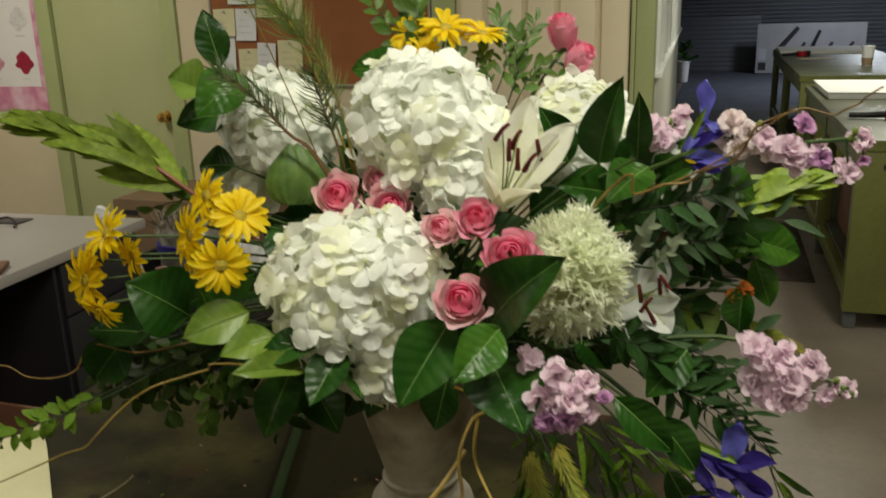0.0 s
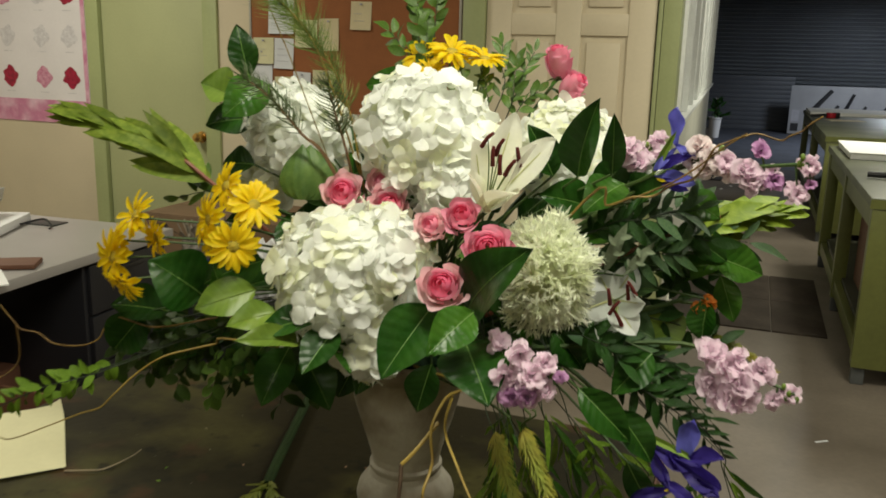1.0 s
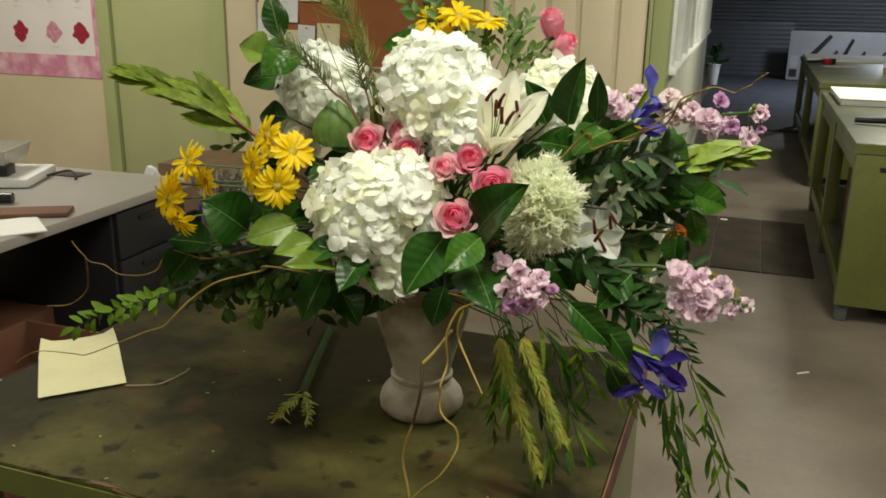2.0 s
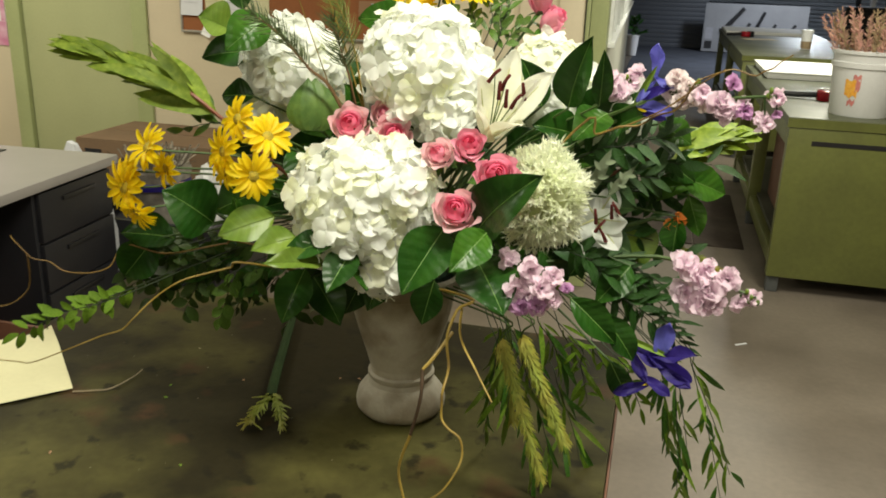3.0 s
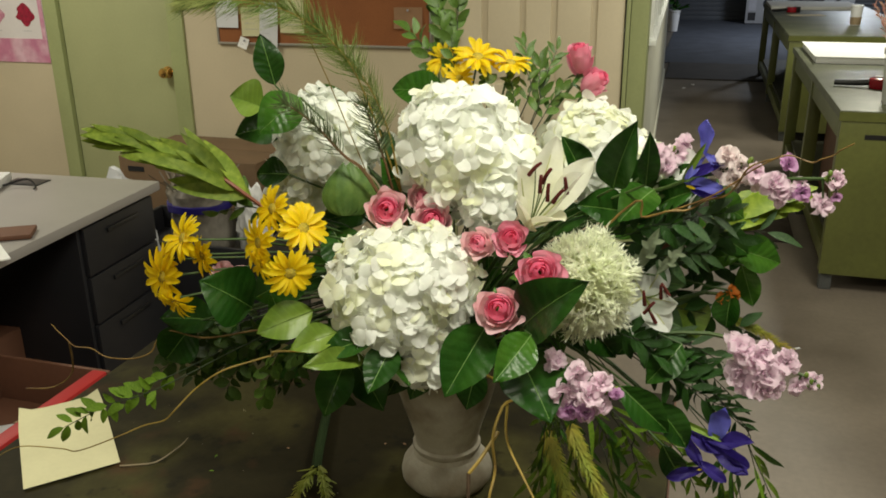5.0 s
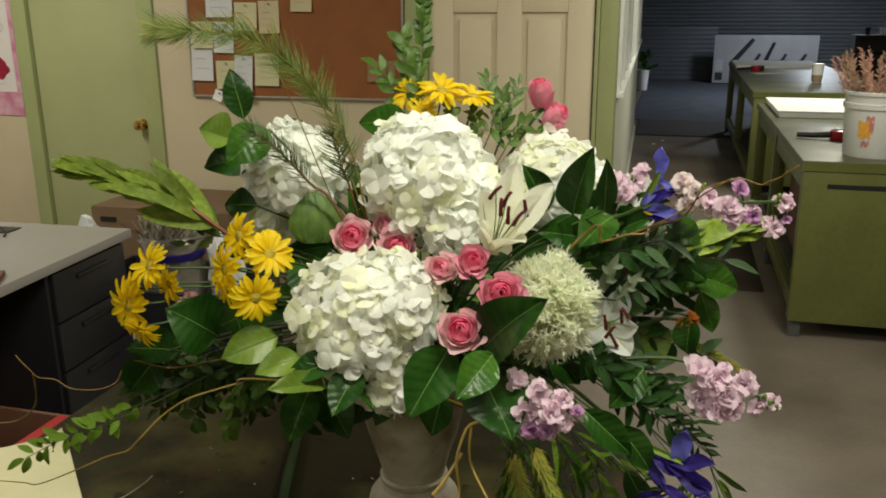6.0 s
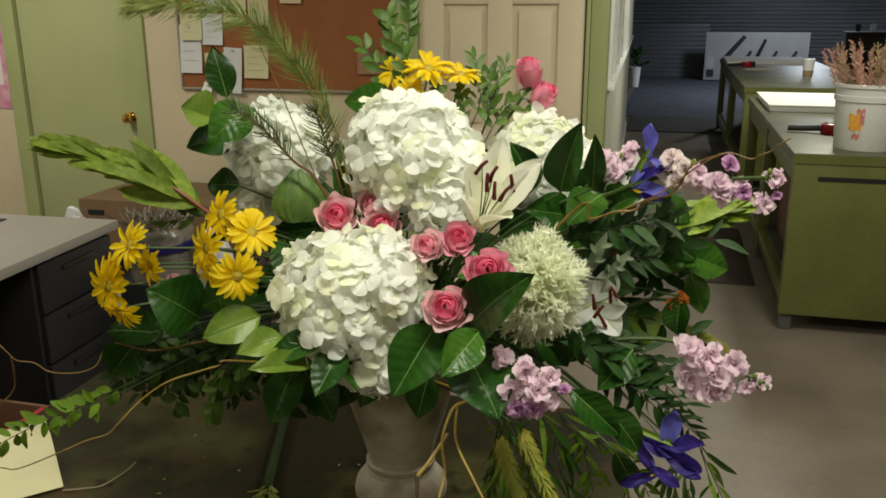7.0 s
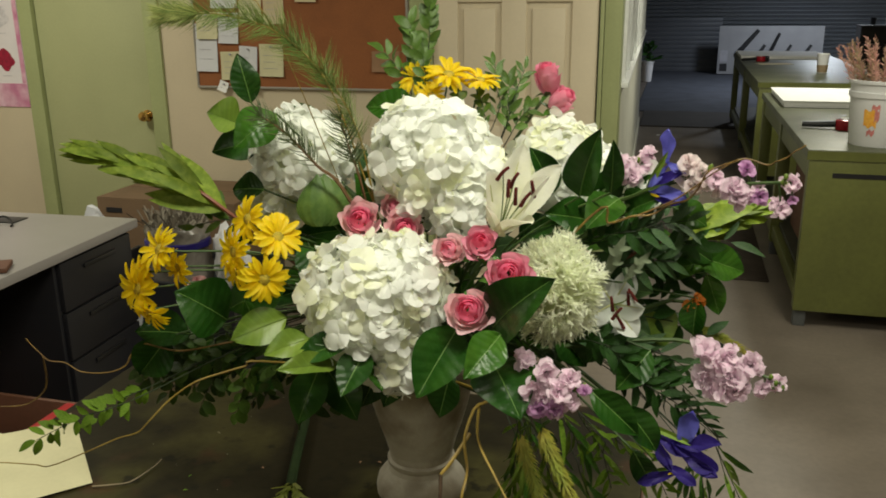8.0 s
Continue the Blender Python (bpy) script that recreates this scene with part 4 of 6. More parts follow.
lily("half-open cream lily with rust red anthers", (-0.205, 0.845, 1.345), [(-0.128, 0.80, 1.432), (-0.222, 0.83, 1.432), (-0.182, 0.87, 1.462), (-0.158, 0.79, 1.392), (-0.135, 0.86, 1.44), (-0.205, 0.80, 1.40)], LILYPETAL, 0.041,
     [(-0.178, 0.80, 1.43), (-0.192, 0.80, 1.437), (-0.155, 0.795, 1.422), (-0.162, 0.79, 1.41), (-0.175, 0.795, 1.412), (-0.185, 0.80, 1.42)], 501)
lily("open white lily with red anthers low among leaves", (-0.062, 0.955, 1.228), [(-0.014, 0.92, 1.240), (-0.022, 0.915, 1.197), (-0.096, 0.905, 1.222), (-0.038, 0.97, 1.272), (-0.062, 0.92, 1.178), (-0.085, 0.96, 1.262)], LILYWHITE, 0.038,
     [(-0.052, 0.91, 1.232), (-0.048, 0.915, 1.218), (-0.04, 0.925, 1.25), (-0.06, 0.91, 1.245), (-0.035, 0.92, 1.256)], 502)


# fringed greenish-white bloom
def fringed_bloom():
    c, r = Vector((-0.127, 0.85, 1.28)), 0.067
    fb = thing("fringed_bloom", tuple(c), "large greenish-white bloom of fine curly fringes", "flower")
    rng = random.Random(61)
    bm = bmesh.new()
    bmesh.ops.create_icosphere(bm, subdivisions=3, radius=r * 0.62, matrix=Matrix.Translation(c) @ Matrix.Diagonal((1, 1, 1.15, 1)))
    for v in bm.verts:
        v.co += (v.co - c) * 0.12 * noise.noise(v.co * 60)
    part("bloom_core", bm, FRINGECORE, fb)
    verts, faces = [], []

    def strand(start, way, ln, w, bend):
        side = way.cross(Vector((rng.gauss(0, 1), rng.gauss(0, 1), rng.gauss(0, 1)))).normalized()
        bow = side.cross(way) * ln * bend
        n0 = len(verts)
        verts.extend([start - side * w, start + side * w, start + way * ln * 0.55 + bow * 0.4 + side * w, start + way * ln * 0.55 + bow * 0.4 - side * w, start + way * ln + bow])
        faces.extend([(n0, n0 + 1, n0 + 2, n0 + 3), (n0 + 3, n0 + 2, n0 + 4)])
        return start + way * ln * 0.55 + bow * 0.4

    tufts = 190
    for k in range(tufts):
        z = 1 - 2 * (k + 0.5) / tufts
        a = k * 2.39996
        d = Vector((math.sqrt(1 - z * z) * math.cos(a), math.sqrt(1 - z * z) * math.sin(a), z))
        if d.y > 0.5:
            continue
        lump = 1 + 0.30 * noise.noise(d * 2.0 + Vector((7, 3, 1)))
        # a waist between an upper fan and a lower tuft
        lump *= 1 - 0.22 * math.exp(-((d.z + 0.1) / 0.22) ** 2)
        root = c + Vector((d.x * r * 0.56, d.y * r * 0.56, d.z * r * 0.72)) * lump
        grow = (d + Vector((rng.gauss(0, 0.28), rng.gauss(0, 0.28), 0.15 + rng.gauss(0, 0.28)))).normalized()
        for s in range(9):
            way = (grow + Vector((rng.gauss(0, 0.42), rng.gauss(0, 0.42), rng.gauss(0, 0.42)))).normalized()
            fork = strand(root, way, r * rng.uniform(0.30, 0.50), 0.0013, rng.uniform(-0.25, 0.25))
            for q in range(3):
                strand(fork + way * r * 0.05 * q, (way + Vector((rng.gauss(0, 0.6), rng.gauss(0, 0.6), rng.gauss(0, 0.6)))).normalized(), r * rng.uniform(0.10, 0.18), 0.0011, rng.uniform(-0.3, 0.3))
    me = bpy.data.meshes.new("fringes")
    me.from_pydata([v - c for v in verts], [], faces)
    me.materials.append(FRINGE)
    ob = new("fringes", me)
    ob.parent = fb
    tagged(ob, "fine curly greenish-white fringes", "", "", "stuff")
    stem_to_urn(c, 0.004, 62, STEM, fb)


fringed_bloom()


# irises
def iris(label, base, spathe, petals, seed):
    """Petals are rows of base, tip, width, bend and 1 for a light standard."""
    b = Vector(base)
    ir = thing("iris", base, label, "iris", "blue irises")
    turn = random.Random(seed)
    for k, (root, t, w, bend, light) in enumerate(petals):
        n = (VIEW - b).normalized() + Vector((turn.uniform(-0.5, 0.5), 0, turn.uniform(-0.3, 0.6)))
        long = (Vector(t) - Vector(root)).length
        part("petal", blade(bmesh.new(), pose_along(Vector(root), t, n), long, w * (0.95 if light else 0.78), 10, 0.16 if light else 0.35, bend, 0.09, 1.5, 0.6, 6, seed + k), IRISLIGHT if light else IRISPETAL, ir)
    root, t = Vector(petals[-1][0]), Vector(petals[-1][1])
    part("petal_flash", blade(bmesh.new(), pose_along(root + Vector((0, -0.004, 0.002)), t + Vector((0, -0.006, 0.002)), (VIEW - b).normalized()), 0.016, 0.004, 5, 0.1, 0.0), YELLOWPETAL, ir, "yellow flash on the petal")
    part("spathe", blade(bmesh.new(), pose_along(Vector(spathe[0]), spathe[1], (VIEW - b).normalized()), (Vector(spathe[1]) - Vector(spathe[0])).length, 0.009, 8, 0.4, 0.03, 0.0, 0.8, 0.6), LEAFLIGHT, ir, "pale green sheath")
    stem_to_urn(b, 0.003, seed, STEM, ir)


iris("deep blue-violet iris drooping at the arrangement's foot", (0.006, 0.90, 1.069), ((-0.025, 0.905, 1.083), (0.081, 0.875, 1.064)), [
    ((0.049, 0.89, 1.058), (0.053, 0.875, 1.114), 0.029, 0.15, 1),
    ((0.004, 0.9, 1.07), (0.062, 0.885, 1.048), 0.036, -0.05, 0),
    ((0.03, 0.89, 1.058), (0.099, 0.87, 1.074), 0.028, -0.14, 0),
    ((0.034, 0.885, 1.065), (0.094, 0.865, 1.04), 0.036, 0.15, 0),
    ((0.058, 0.88, 1.046), (0.092, 0.86, 1.034), 0.019, 0.2, 0),
    ((0.006, 0.9, 1.069), (0.038, 0.88, 1.023), 0.021, -0.1, 0),
    ((0.028, 0.88, 1.032), (0.069, 0.86, 1.021), 0.022, 0.15, 0),
    ((0.046, 0.88, 1.026), (-0.006, 0.865, 1.006), 0.022, 0.15, 0)], 71)
iris("upright blue-violet iris behind pale stock", (-0.026, 0.965, 1.392), ((-0.029, 0.96, 1.390), (-0.005, 0.95, 1.447)), [
    ((-0.004, 0.965, 1.428), (-0.007, 0.955, 1.475), 0.021, 0.02, 1),
    ((-0.006, 0.965, 1.429), (0.018, 0.945, 1.422), 0.015, 0.1, 1),
    ((-0.003, 0.965, 1.427), (-0.026, 0.945, 1.399), 0.011, 0.0, 1),
    ((-0.024, 0.965, 1.397), (0.012, 0.945, 1.422), 0.018, 0.1, 0),
    ((-0.026, 0.965, 1.389), (0.021, 0.945, 1.392), 0.021, 0.12, 1),
    ((-0.024, 0.965, 1.385), (0.014, 0.945, 1.38), 0.017, 0.15, 0)], 72)


# broad leaves
def broad_leaf(index, bx, by, bz, tx, ty, tz, w, kind):
    rng = random.Random(700 + index)
    b, t = Vector((bx, by, bz)), Vector((tx, ty, tz))
    words = ("dark glossy salal leaf", "fresh green lemon leaf", "pale yellow-green leaf turned to the light", "grey-green leaf")[kind]
    lf = thing("broad_leaf", tuple(b), words + (" tucked under the blooms" if tz < 1.3 else " standing between the blooms"), "leaf", "broad leaves")
    n = (VIEW - t).normalized() + Vector((rng.uniform(-0.35, 0.35), 0, 0.35 + rng.uniform(-0.2, 0.3)))
    m = pose_along(b, t, n)
    ln, bend = (t - b).length * 1.03, rng.uniform(0.08, 0.32)
    part("blade", blade(bmesh.new(), m, ln, w * 1.14, 14, rng.uniform(0.10, 0.34), bend, rng.uniform(0.02, 0.045), 0.84, 0.9, 8, rng.uniform(0, 6), True), LEAVES[kind], lf)
    part("midrib", pipe(bmesh.new(), [m @ Vector((0, ln * u, bend * ln * u * (1 - u) * 1.2 + 0.0004)) for u in (0.0, 0.25, 0.5, 0.75, 0.95)], 0.0008, 0.0003, 5), LEAFLIGHT if kind == 2 else RIB, lf, "pale raised midrib")
    stem_to_urn(b, 0.0016, 700 + index, STEM, lf)


broad_leaf(0, -0.112, 0.92, 1.386, -0.087, 0.88, 1.482, 0.043, 0)
broad_leaf(1, -0.073, 0.93, 1.392, -0.072, 0.9, 1.465, 0.025, 0)
broad_leaf(2, -0.154, 0.97, 1.377, -0.184, 0.95, 1.44, 0.036, 0)
broad_leaf(3, -0.194, 0.76, 1.249, -0.115, 0.71, 1.341, 0.061, 0)
broad_leaf(4, -0.174, 0.72, 1.264, -0.201, 0.66, 1.233, 0.041, 1)
broad_leaf(5, -0.188, 0.74, 1.222, -0.141, 0.68, 1.182, 0.069, 0)
broad_leaf(6, -0.234, 0.76, 1.251, -0.268, 0.7, 1.181, 0.057, 0)
broad_leaf(7, -0.385, 0.74, 1.189, -0.441, 0.68, 1.201, 0.028, 2)
broad_leaf(8, -0.37, 0.75, 1.217, -0.438, 0.72, 1.195, 0.034, 0)
broad_leaf(9, -0.463, 0.76, 1.237, -0.522, 0.72, 1.215, 0.044, 2)
broad_leaf(10, -0.427, 0.75, 1.216, -0.472, 0.71, 1.204, 0.033, 2)
broad_leaf(11, -0.511, 0.77, 1.196, -0.517, 0.75, 1.261, 0.025, 1)
broad_leaf(12, -0.355, 0.76, 1.205, -0.366, 0.7, 1.167, 0.039, 0)
broad_leaf(13, -0.429, 0.78, 1.162, -0.445, 0.74, 1.097, 0.044, 0)
broad_leaf(14, -0.353, 0.78, 1.194, -0.331, 0.75, 1.156, 0.032, 1)
broad_leaf(15, -0.623, 1, 1.475, -0.642, 1, 1.547, 0.039, 0)
broad_leaf(16, -0.629, 0.97, 1.448, -0.669, 0.95, 1.465, 0.052, 2)
broad_leaf(17, -0.558, 0.95, 1.47, -0.6, 0.9, 1.426, 0.054, 1)
broad_leaf(18, -0.606, 1, 1.414, -0.676, 0.97, 1.403, 0.051, 0)
broad_leaf(19, -0.372, 1.05, 1.467, -0.454, 1.05, 1.47, 0.05, 1)
broad_leaf(20, -0.541, 1.08, 1.449, -0.615, 1.05, 1.442, 0.036, 1)
broad_leaf(21, -0.583, 0.95, 1.355, -0.634, 0.95, 1.351, 0.042, 0)
broad_leaf(22, 0.046, 1.03, 1.284, 0.113, 1.06, 1.258, 0.046, 1)
broad_leaf(23, 0.064, 1.05, 1.253, 0.087, 1.05, 1.193, 0.032, 1)
broad_leaf(24, -0.006, 1.02, 1.213, 0.012, 1, 1.152, 0.048, 2)
broad_leaf(25, 0.053, 1, 1.232, 0.052, 1, 1.176, 0.035, 0)
broad_leaf(26, -0.598, 0.84, 1.187, -0.643, 0.79, 1.242, 0.079, 0)
broad_leaf(27, -0.672, 0.86, 1.147, -0.737, 0.82, 1.159, 0.051, 0)
broad_leaf(28, -0.696, 0.84, 1.149, -0.737, 0.82, 1.092, 0.055, 0)
broad_leaf(29, -0.101, 0.96, 1.344, -0.157, 0.92, 1.359, 0.046, 0)
broad_leaf(30, -0.063, 0.97, 1.375, -0.101, 0.92, 1.342, 0.046, 1)
broad_leaf(31, -0.055, 0.99, 1.348, -0.008, 0.96, 1.382, 0.041, 0)
broad_leaf(32, -0.514, 0.86, 1.243, -0.58, 0.82, 1.213, 0.064, 0)
broad_leaf(33, -0.486, 0.88, 1.305, -0.446, 0.86, 1.25, 0.055, 0)
broad_leaf(34, -0.034, 0.86, 1.121, 0.013, 0.86, 1.063, 0.036, 0)
broad_leaf(35, -0.077, 0.84, 1.149, -0.013, 0.84, 1.094, 0.038, 0)
broad_leaf(36, -0.016, 0.88, 1.047, 0.014, 0.9, 0.986, 0.03, 0)
broad_leaf(37, -0.312, 0.82, 1.199, -0.345, 0.8, 1.107, 0.053, 0)
broad_leaf(38, -0.442, 0.84, 1.125, -0.394, 0.82, 1.068, 0.048, 0)
broad_leaf(39, -0.181, 0.86, 1.3, -0.156, 0.84, 1.21, 0.058, 0)
broad_leaf(40, -0.441, 0.98, 1.35, -0.388, 0.98, 1.37, 0.057, 0)
broad_leaf(41, -0.175, 0.88, 1.223, -0.083, 0.86, 1.21, 0.051, 0)
broad_leaf(42, 0.007, 1, 1.362, 0.054, 1, 1.338, 0.038, 1)
broad_leaf(43, -0.521, 0.88, 1.119, -0.582, 0.86, 1.068, 0.042, 0)
broad_leaf(44, -0.555, 0.88, 1.147, -0.637, 0.87, 1.104, 0.044, 0)
broad_leaf(45, -0.598, 0.88, 1.121, -0.669, 0.86, 1.075, 0.041, 0)
broad_leaf(46, -0.429, 0.86, 1.126, -0.48, 0.84, 1.083, 0.043, 0)
broad_leaf(47, -0.656, 0.9, 1.125, -0.724, 0.89, 1.084, 0.041, 0)
broad_leaf(48, -0.466, 0.86, 1.164, -0.525, 0.85, 1.109, 0.043, 0)
broad_leaf(49, -0.374, 0.88, 1.133, -0.401, 0.86, 1.068, 0.041, 0)
broad_leaf(50, -0.269, 0.86, 1.138, -0.279, 0.84, 1.079, 0.041, 0)
broad_leaf(51, -0.448, 0.9, 1.185, -0.494, 0.88, 1.135, 0.05, 0)
broad_leaf(52, -0.04, 0.96, 1.208, -0.088, 0.94, 1.143, 0.045, 0)
broad_leaf(53, -0.005, 0.95, 1.166, -0.046, 0.92, 1.115, 0.04, 0)
broad_leaf(54, 0.019, 1.03, 1.307, 0.068, 1.03, 1.278, 0.036, 0)
broad_leaf(55, -0.048, 1.02, 1.377, 0.005, 1, 1.385, 0.035, 0)

# inner foliage that closes the heart of the arrangement
fill = random.Random(55)
for k in range(78):
    a = k * 2.39996
    q = math.sqrt((k + 0.5) / 78)
    c = Vector((-0.30 + 0.30 * q * math.cos(a), 1.0 + fill.uniform(-0.06, 0.05) + 0.03 * q, 1.27 + 0.17 * q * math.sin(a)))
    if c.z > 1.37 or (c.z > 1.28 and abs(c.x + 0.3) > 0.22):
        continue
    if c.z > 1.25:
        c.y += 0.05
    way = (Vector((math.cos(a), fill.uniform(-0.6, 0.1), math.sin(a))) + Vector((fill.gauss(0, 0.3), fill.gauss(0, 0.2), fill.gauss(0, 0.3)))).normalized()
    t = c + way * fill.uniform(0.06, 0.10)
    broad_leaf(100 + k, *c, *t, fill.uniform(0.03, 0.05), fill.choice((0, 0, 0, 3, 1)))


# leafy sprigs
def leaf_mesh(mat, ratio, seed):
    bm = bmesh.new()
    rng = random.Random(seed)
    blade(bm, Matrix.Translation((0, 0.04, 0)), 0.96, ratio, 6, 0.15, 0.15 + rng.uniform(-0.1, 0.15), 0.02, 0.88, 0.75, 2)
    return shared(bm, "leaflet", mat)


LEAFLETS = {}


def sprig(index, tx, ty, tz, wx, wy, wz, ln, ratio, count, kind):
    rng = random.Random(800 + index)
    t, w = Vector((tx, ty, tz)), Vector((wx, wy, wz))
    if kind == 3:
        ratio, ln = round(ratio * 0.68, 3), ln * 1.2
    if kind == 0 and wx < -0.42:
        kind, ln = 4, ln * 0.9
    key = (kind, ratio)
    if key not in LEAFLETS:
        LEAFLETS[key] = [leaf_mesh((LEAFDARK, LEAFBOX, LEAFVINE, LEAFGREY, LEAFOLIVE)[kind], ratio, k) for k in range(3)]
    words = ("dark green sprig of small pointed leaves", "fresh green boxwood sprig of small leaves", "light green vine sprig of small leaves", "grey-green eucalyptus sprig of lance leaves", "dull olive sprig of small rounded leaves")[kind]
    s = thing("leafy_sprig", tuple(w), words, "foliage", "leafy sprigs")
    h = hub_point(800 + index)
    part("stem", pipe(bmesh.new(), [h, h.lerp(w, 0.5) + Vector((0, 0.05, 0.02 + 0.12 * abs(w.x - h.x))), w, w.lerp(t, 0.5) + Vector((0, 0, 0.006)), t], 0.0011, 0.0006, 5), STEMDARK, s)
    for k in range(count):
        u = 0.02 + 0.98 * k / (count - 1)
        p = w.lerp(t, u) + Vector((0, 0, 0.006 * 4 * u * (1 - u)))
        ahead = (t - w).normalized()
        side = ahead.cross((VIEW - p).normalized()).normalized() * (1 if k % 2 else -1)
        way = (ahead * rng.uniform(*((0.9, 1.6) if kind == 1 else (0.4, 1.0))) + side * (0.75 if k < count - 1 else 0.0) + Vector((rng.gauss(0, 0.25), rng.gauss(0, 0.25), rng.gauss(0, 0.25)))).normalized()
        n = (VIEW - p).normalized() + Vector((rng.gauss(0, 0.5), rng.gauss(0, 0.3), 0.4 + rng.gauss(0, 0.4)))
        piece("leaf", rng.choice(LEAFLETS[key]), s, pose_along(p, p + way, n) @ Matrix.Scale(ln * rng.uniform(0.75, 1.12), 4))


sprig(0, -0.376, 1.12, 1.675, -0.372, 1.1, 1.546, 0.030, 0.48, 26, 1)
sprig(1, -0.404, 1.11, 1.59, -0.386, 1.08, 1.522, 0.034, 0.45, 10, 1)
sprig(2, -0.444, 1.1, 1.548, -0.391, 1.07, 1.498, 0.036, 0.4, 9, 1)
sprig(3, -0.407, 1.12, 1.569, -0.381, 1.08, 1.505, 0.032, 0.45, 8, 1)
sprig(4, -0.369, 1.06, 1.548, -0.362, 1.05, 1.501, 0.025, 0.6, 8, 1)
sprig(5, -0.268, 1.1, 1.537, -0.255, 1.06, 1.463, 0.031, 0.3, 12, 1)
sprig(6, -0.226, 1.12, 1.528, -0.242, 1.07, 1.454, 0.031, 0.3, 12, 1)
sprig(7, -0.245, 1.1, 1.509, -0.239, 1.05, 1.449, 0.031, 0.35, 12, 1)
sprig(8, -0.212, 1.1, 1.473, -0.231, 1.05, 1.441, 0.032, 0.35, 10, 1)
sprig(9, -0.28, 1.06, 1.491, -0.264, 1.03, 1.443, 0.027, 0.5, 8, 1)
sprig(10, -0.316, 1.05, 1.503, -0.304, 1.02, 1.466, 0.022, 0.6, 8, 1)
sprig(11, 0.04, 1.06, 1.338, -0.035, 1, 1.327, 0.043, 0.4, 10, 3)
sprig(12, 0.092, 1.08, 1.295, -0.01, 1.02, 1.291, 0.044, 0.35, 12, 3)
sprig(13, 0.045, 1, 1.309, -0.047, 0.98, 1.299, 0.04, 0.4, 12, 0)
sprig(14, 0.027, 0.97, 1.351, -0.062, 0.96, 1.319, 0.037, 0.4, 12, 3)
sprig(15, 0.057, 1.05, 1.237, -0.039, 1.02, 1.254, 0.042, 0.4, 12, 0)
sprig(16, 0.017, 0.97, 1.292, -0.06, 0.96, 1.28, 0.039, 0.4, 12, 3)
sprig(17, -0.037, 0.95, 1.336, -0.099, 0.95, 1.311, 0.037, 0.35, 10, 0)
sprig(18, 0.055, 1, 1.121, -0.037, 0.97, 1.162, 0.042, 0.35, 14, 3)
sprig(19, 0.022, 0.97, 1.1, -0.05, 0.95, 1.152, 0.043, 0.35, 14, 0)
sprig(20, 0.04, 0.95, 1.078, -0.04, 0.93, 1.136, 0.046, 0.25, 14, 0)
sprig(21, 0.076, 1, 1.066, -0.004, 0.97, 1.14, 0.041, 0.16, 16, 0)
sprig(22, 0.003, 0.98, 1.137, -0.06, 0.96, 1.172, 0.041, 0.4, 12, 3)
sprig(23, -0.037, 0.92, 1.158, -0.088, 0.92, 1.185, 0.039, 0.35, 12, 0)
sprig(24, -0.029, 1, 1.194, -0.074, 0.98, 1.23, 0.039, 0.4, 10, 3)
sprig(25, 0.092, 0.98, 1.034, -0.009, 0.94, 1.119, 0.039, 0.18, 18, 0)
sprig(26, -0.041, 0.88, 0.982, -0.069, 0.87, 1.078, 0.034, 0.2, 14, 2)
sprig(27, 0.034, 0.9, 0.973, -0.009, 0.88, 1.056, 0.035, 0.2, 12, 2)
sprig(28, -0.811, 0.68, 1.046, -0.697, 0.74, 1.093, 0.030, 0.42, 22, 2)
sprig(29, -0.772, 0.76, 1.043, -0.706, 0.79, 1.087, 0.027, 0.42, 12, 2)
sprig(30, -0.809, 0.9, 1.02, -0.689, 0.88, 1.093, 0.039, 0.55, 12, 0)
sprig(31, -0.734, 0.88, 1.03, -0.664, 0.87, 1.1, 0.037, 0.55, 12, 0)
sprig(32, -0.664, 0.86, 1.031, -0.614, 0.85, 1.107, 0.032, 0.55, 12, 0)
sprig(33, -0.597, 0.85, 1.032, -0.563, 0.84, 1.118, 0.03, 0.55, 12, 1)
sprig(34, -0.539, 0.84, 1.077, -0.508, 0.82, 1.142, 0.034, 0.5, 10, 0)
sprig(35, -0.766, 0.9, 1.088, -0.667, 0.88, 1.132, 0.034, 0.55, 12, 0)
sprig(36, -0.623, 0.86, 1.064, -0.586, 0.85, 1.128, 0.032, 0.5, 12, 0)
sprig(37, -0.745, 0.93, 1.049, -0.653, 0.9, 1.107, 0.035, 0.55, 14, 0)
sprig(38, -0.76, 0.86, 1.079, -0.636, 0.86, 1.133, 0.033, 0.55, 14, 0)
sprig(39, -0.713, 0.84, 1.071, -0.604, 0.85, 1.126, 0.034, 0.55, 14, 0)
sprig(40, -0.694, 0.88, 1.045, -0.578, 0.87, 1.129, 0.035, 0.55, 14, 0)
sprig(41, -0.645, 0.87, 1.103, -0.55, 0.87, 1.15, 0.035, 0.5, 12, 0)
sprig(42, -0.585, 0.87, 1.037, -0.53, 0.86, 1.113, 0.035, 0.5, 12, 0)
sprig(43, -0.73, 0.9, 1.102, -0.612, 0.9, 1.14, 0.037, 0.5, 12, 0)
sprig(44, -0.542, 0.88, 1.066, -0.485, 0.86, 1.128, 0.038, 0.5, 10, 0)
sprig(45, -0.453, 0.9, 1.041, -0.425, 0.88, 1.109, 0.04, 0.5, 10, 0)
sprig(46, -0.045, 1, 1.243, -0.104, 0.97, 1.231, 0.039, 0.4, 10, 0)
sprig(47, 0.011, 1.02, 1.217, -0.066, 1, 1.207, 0.04, 0.4, 10, 0)
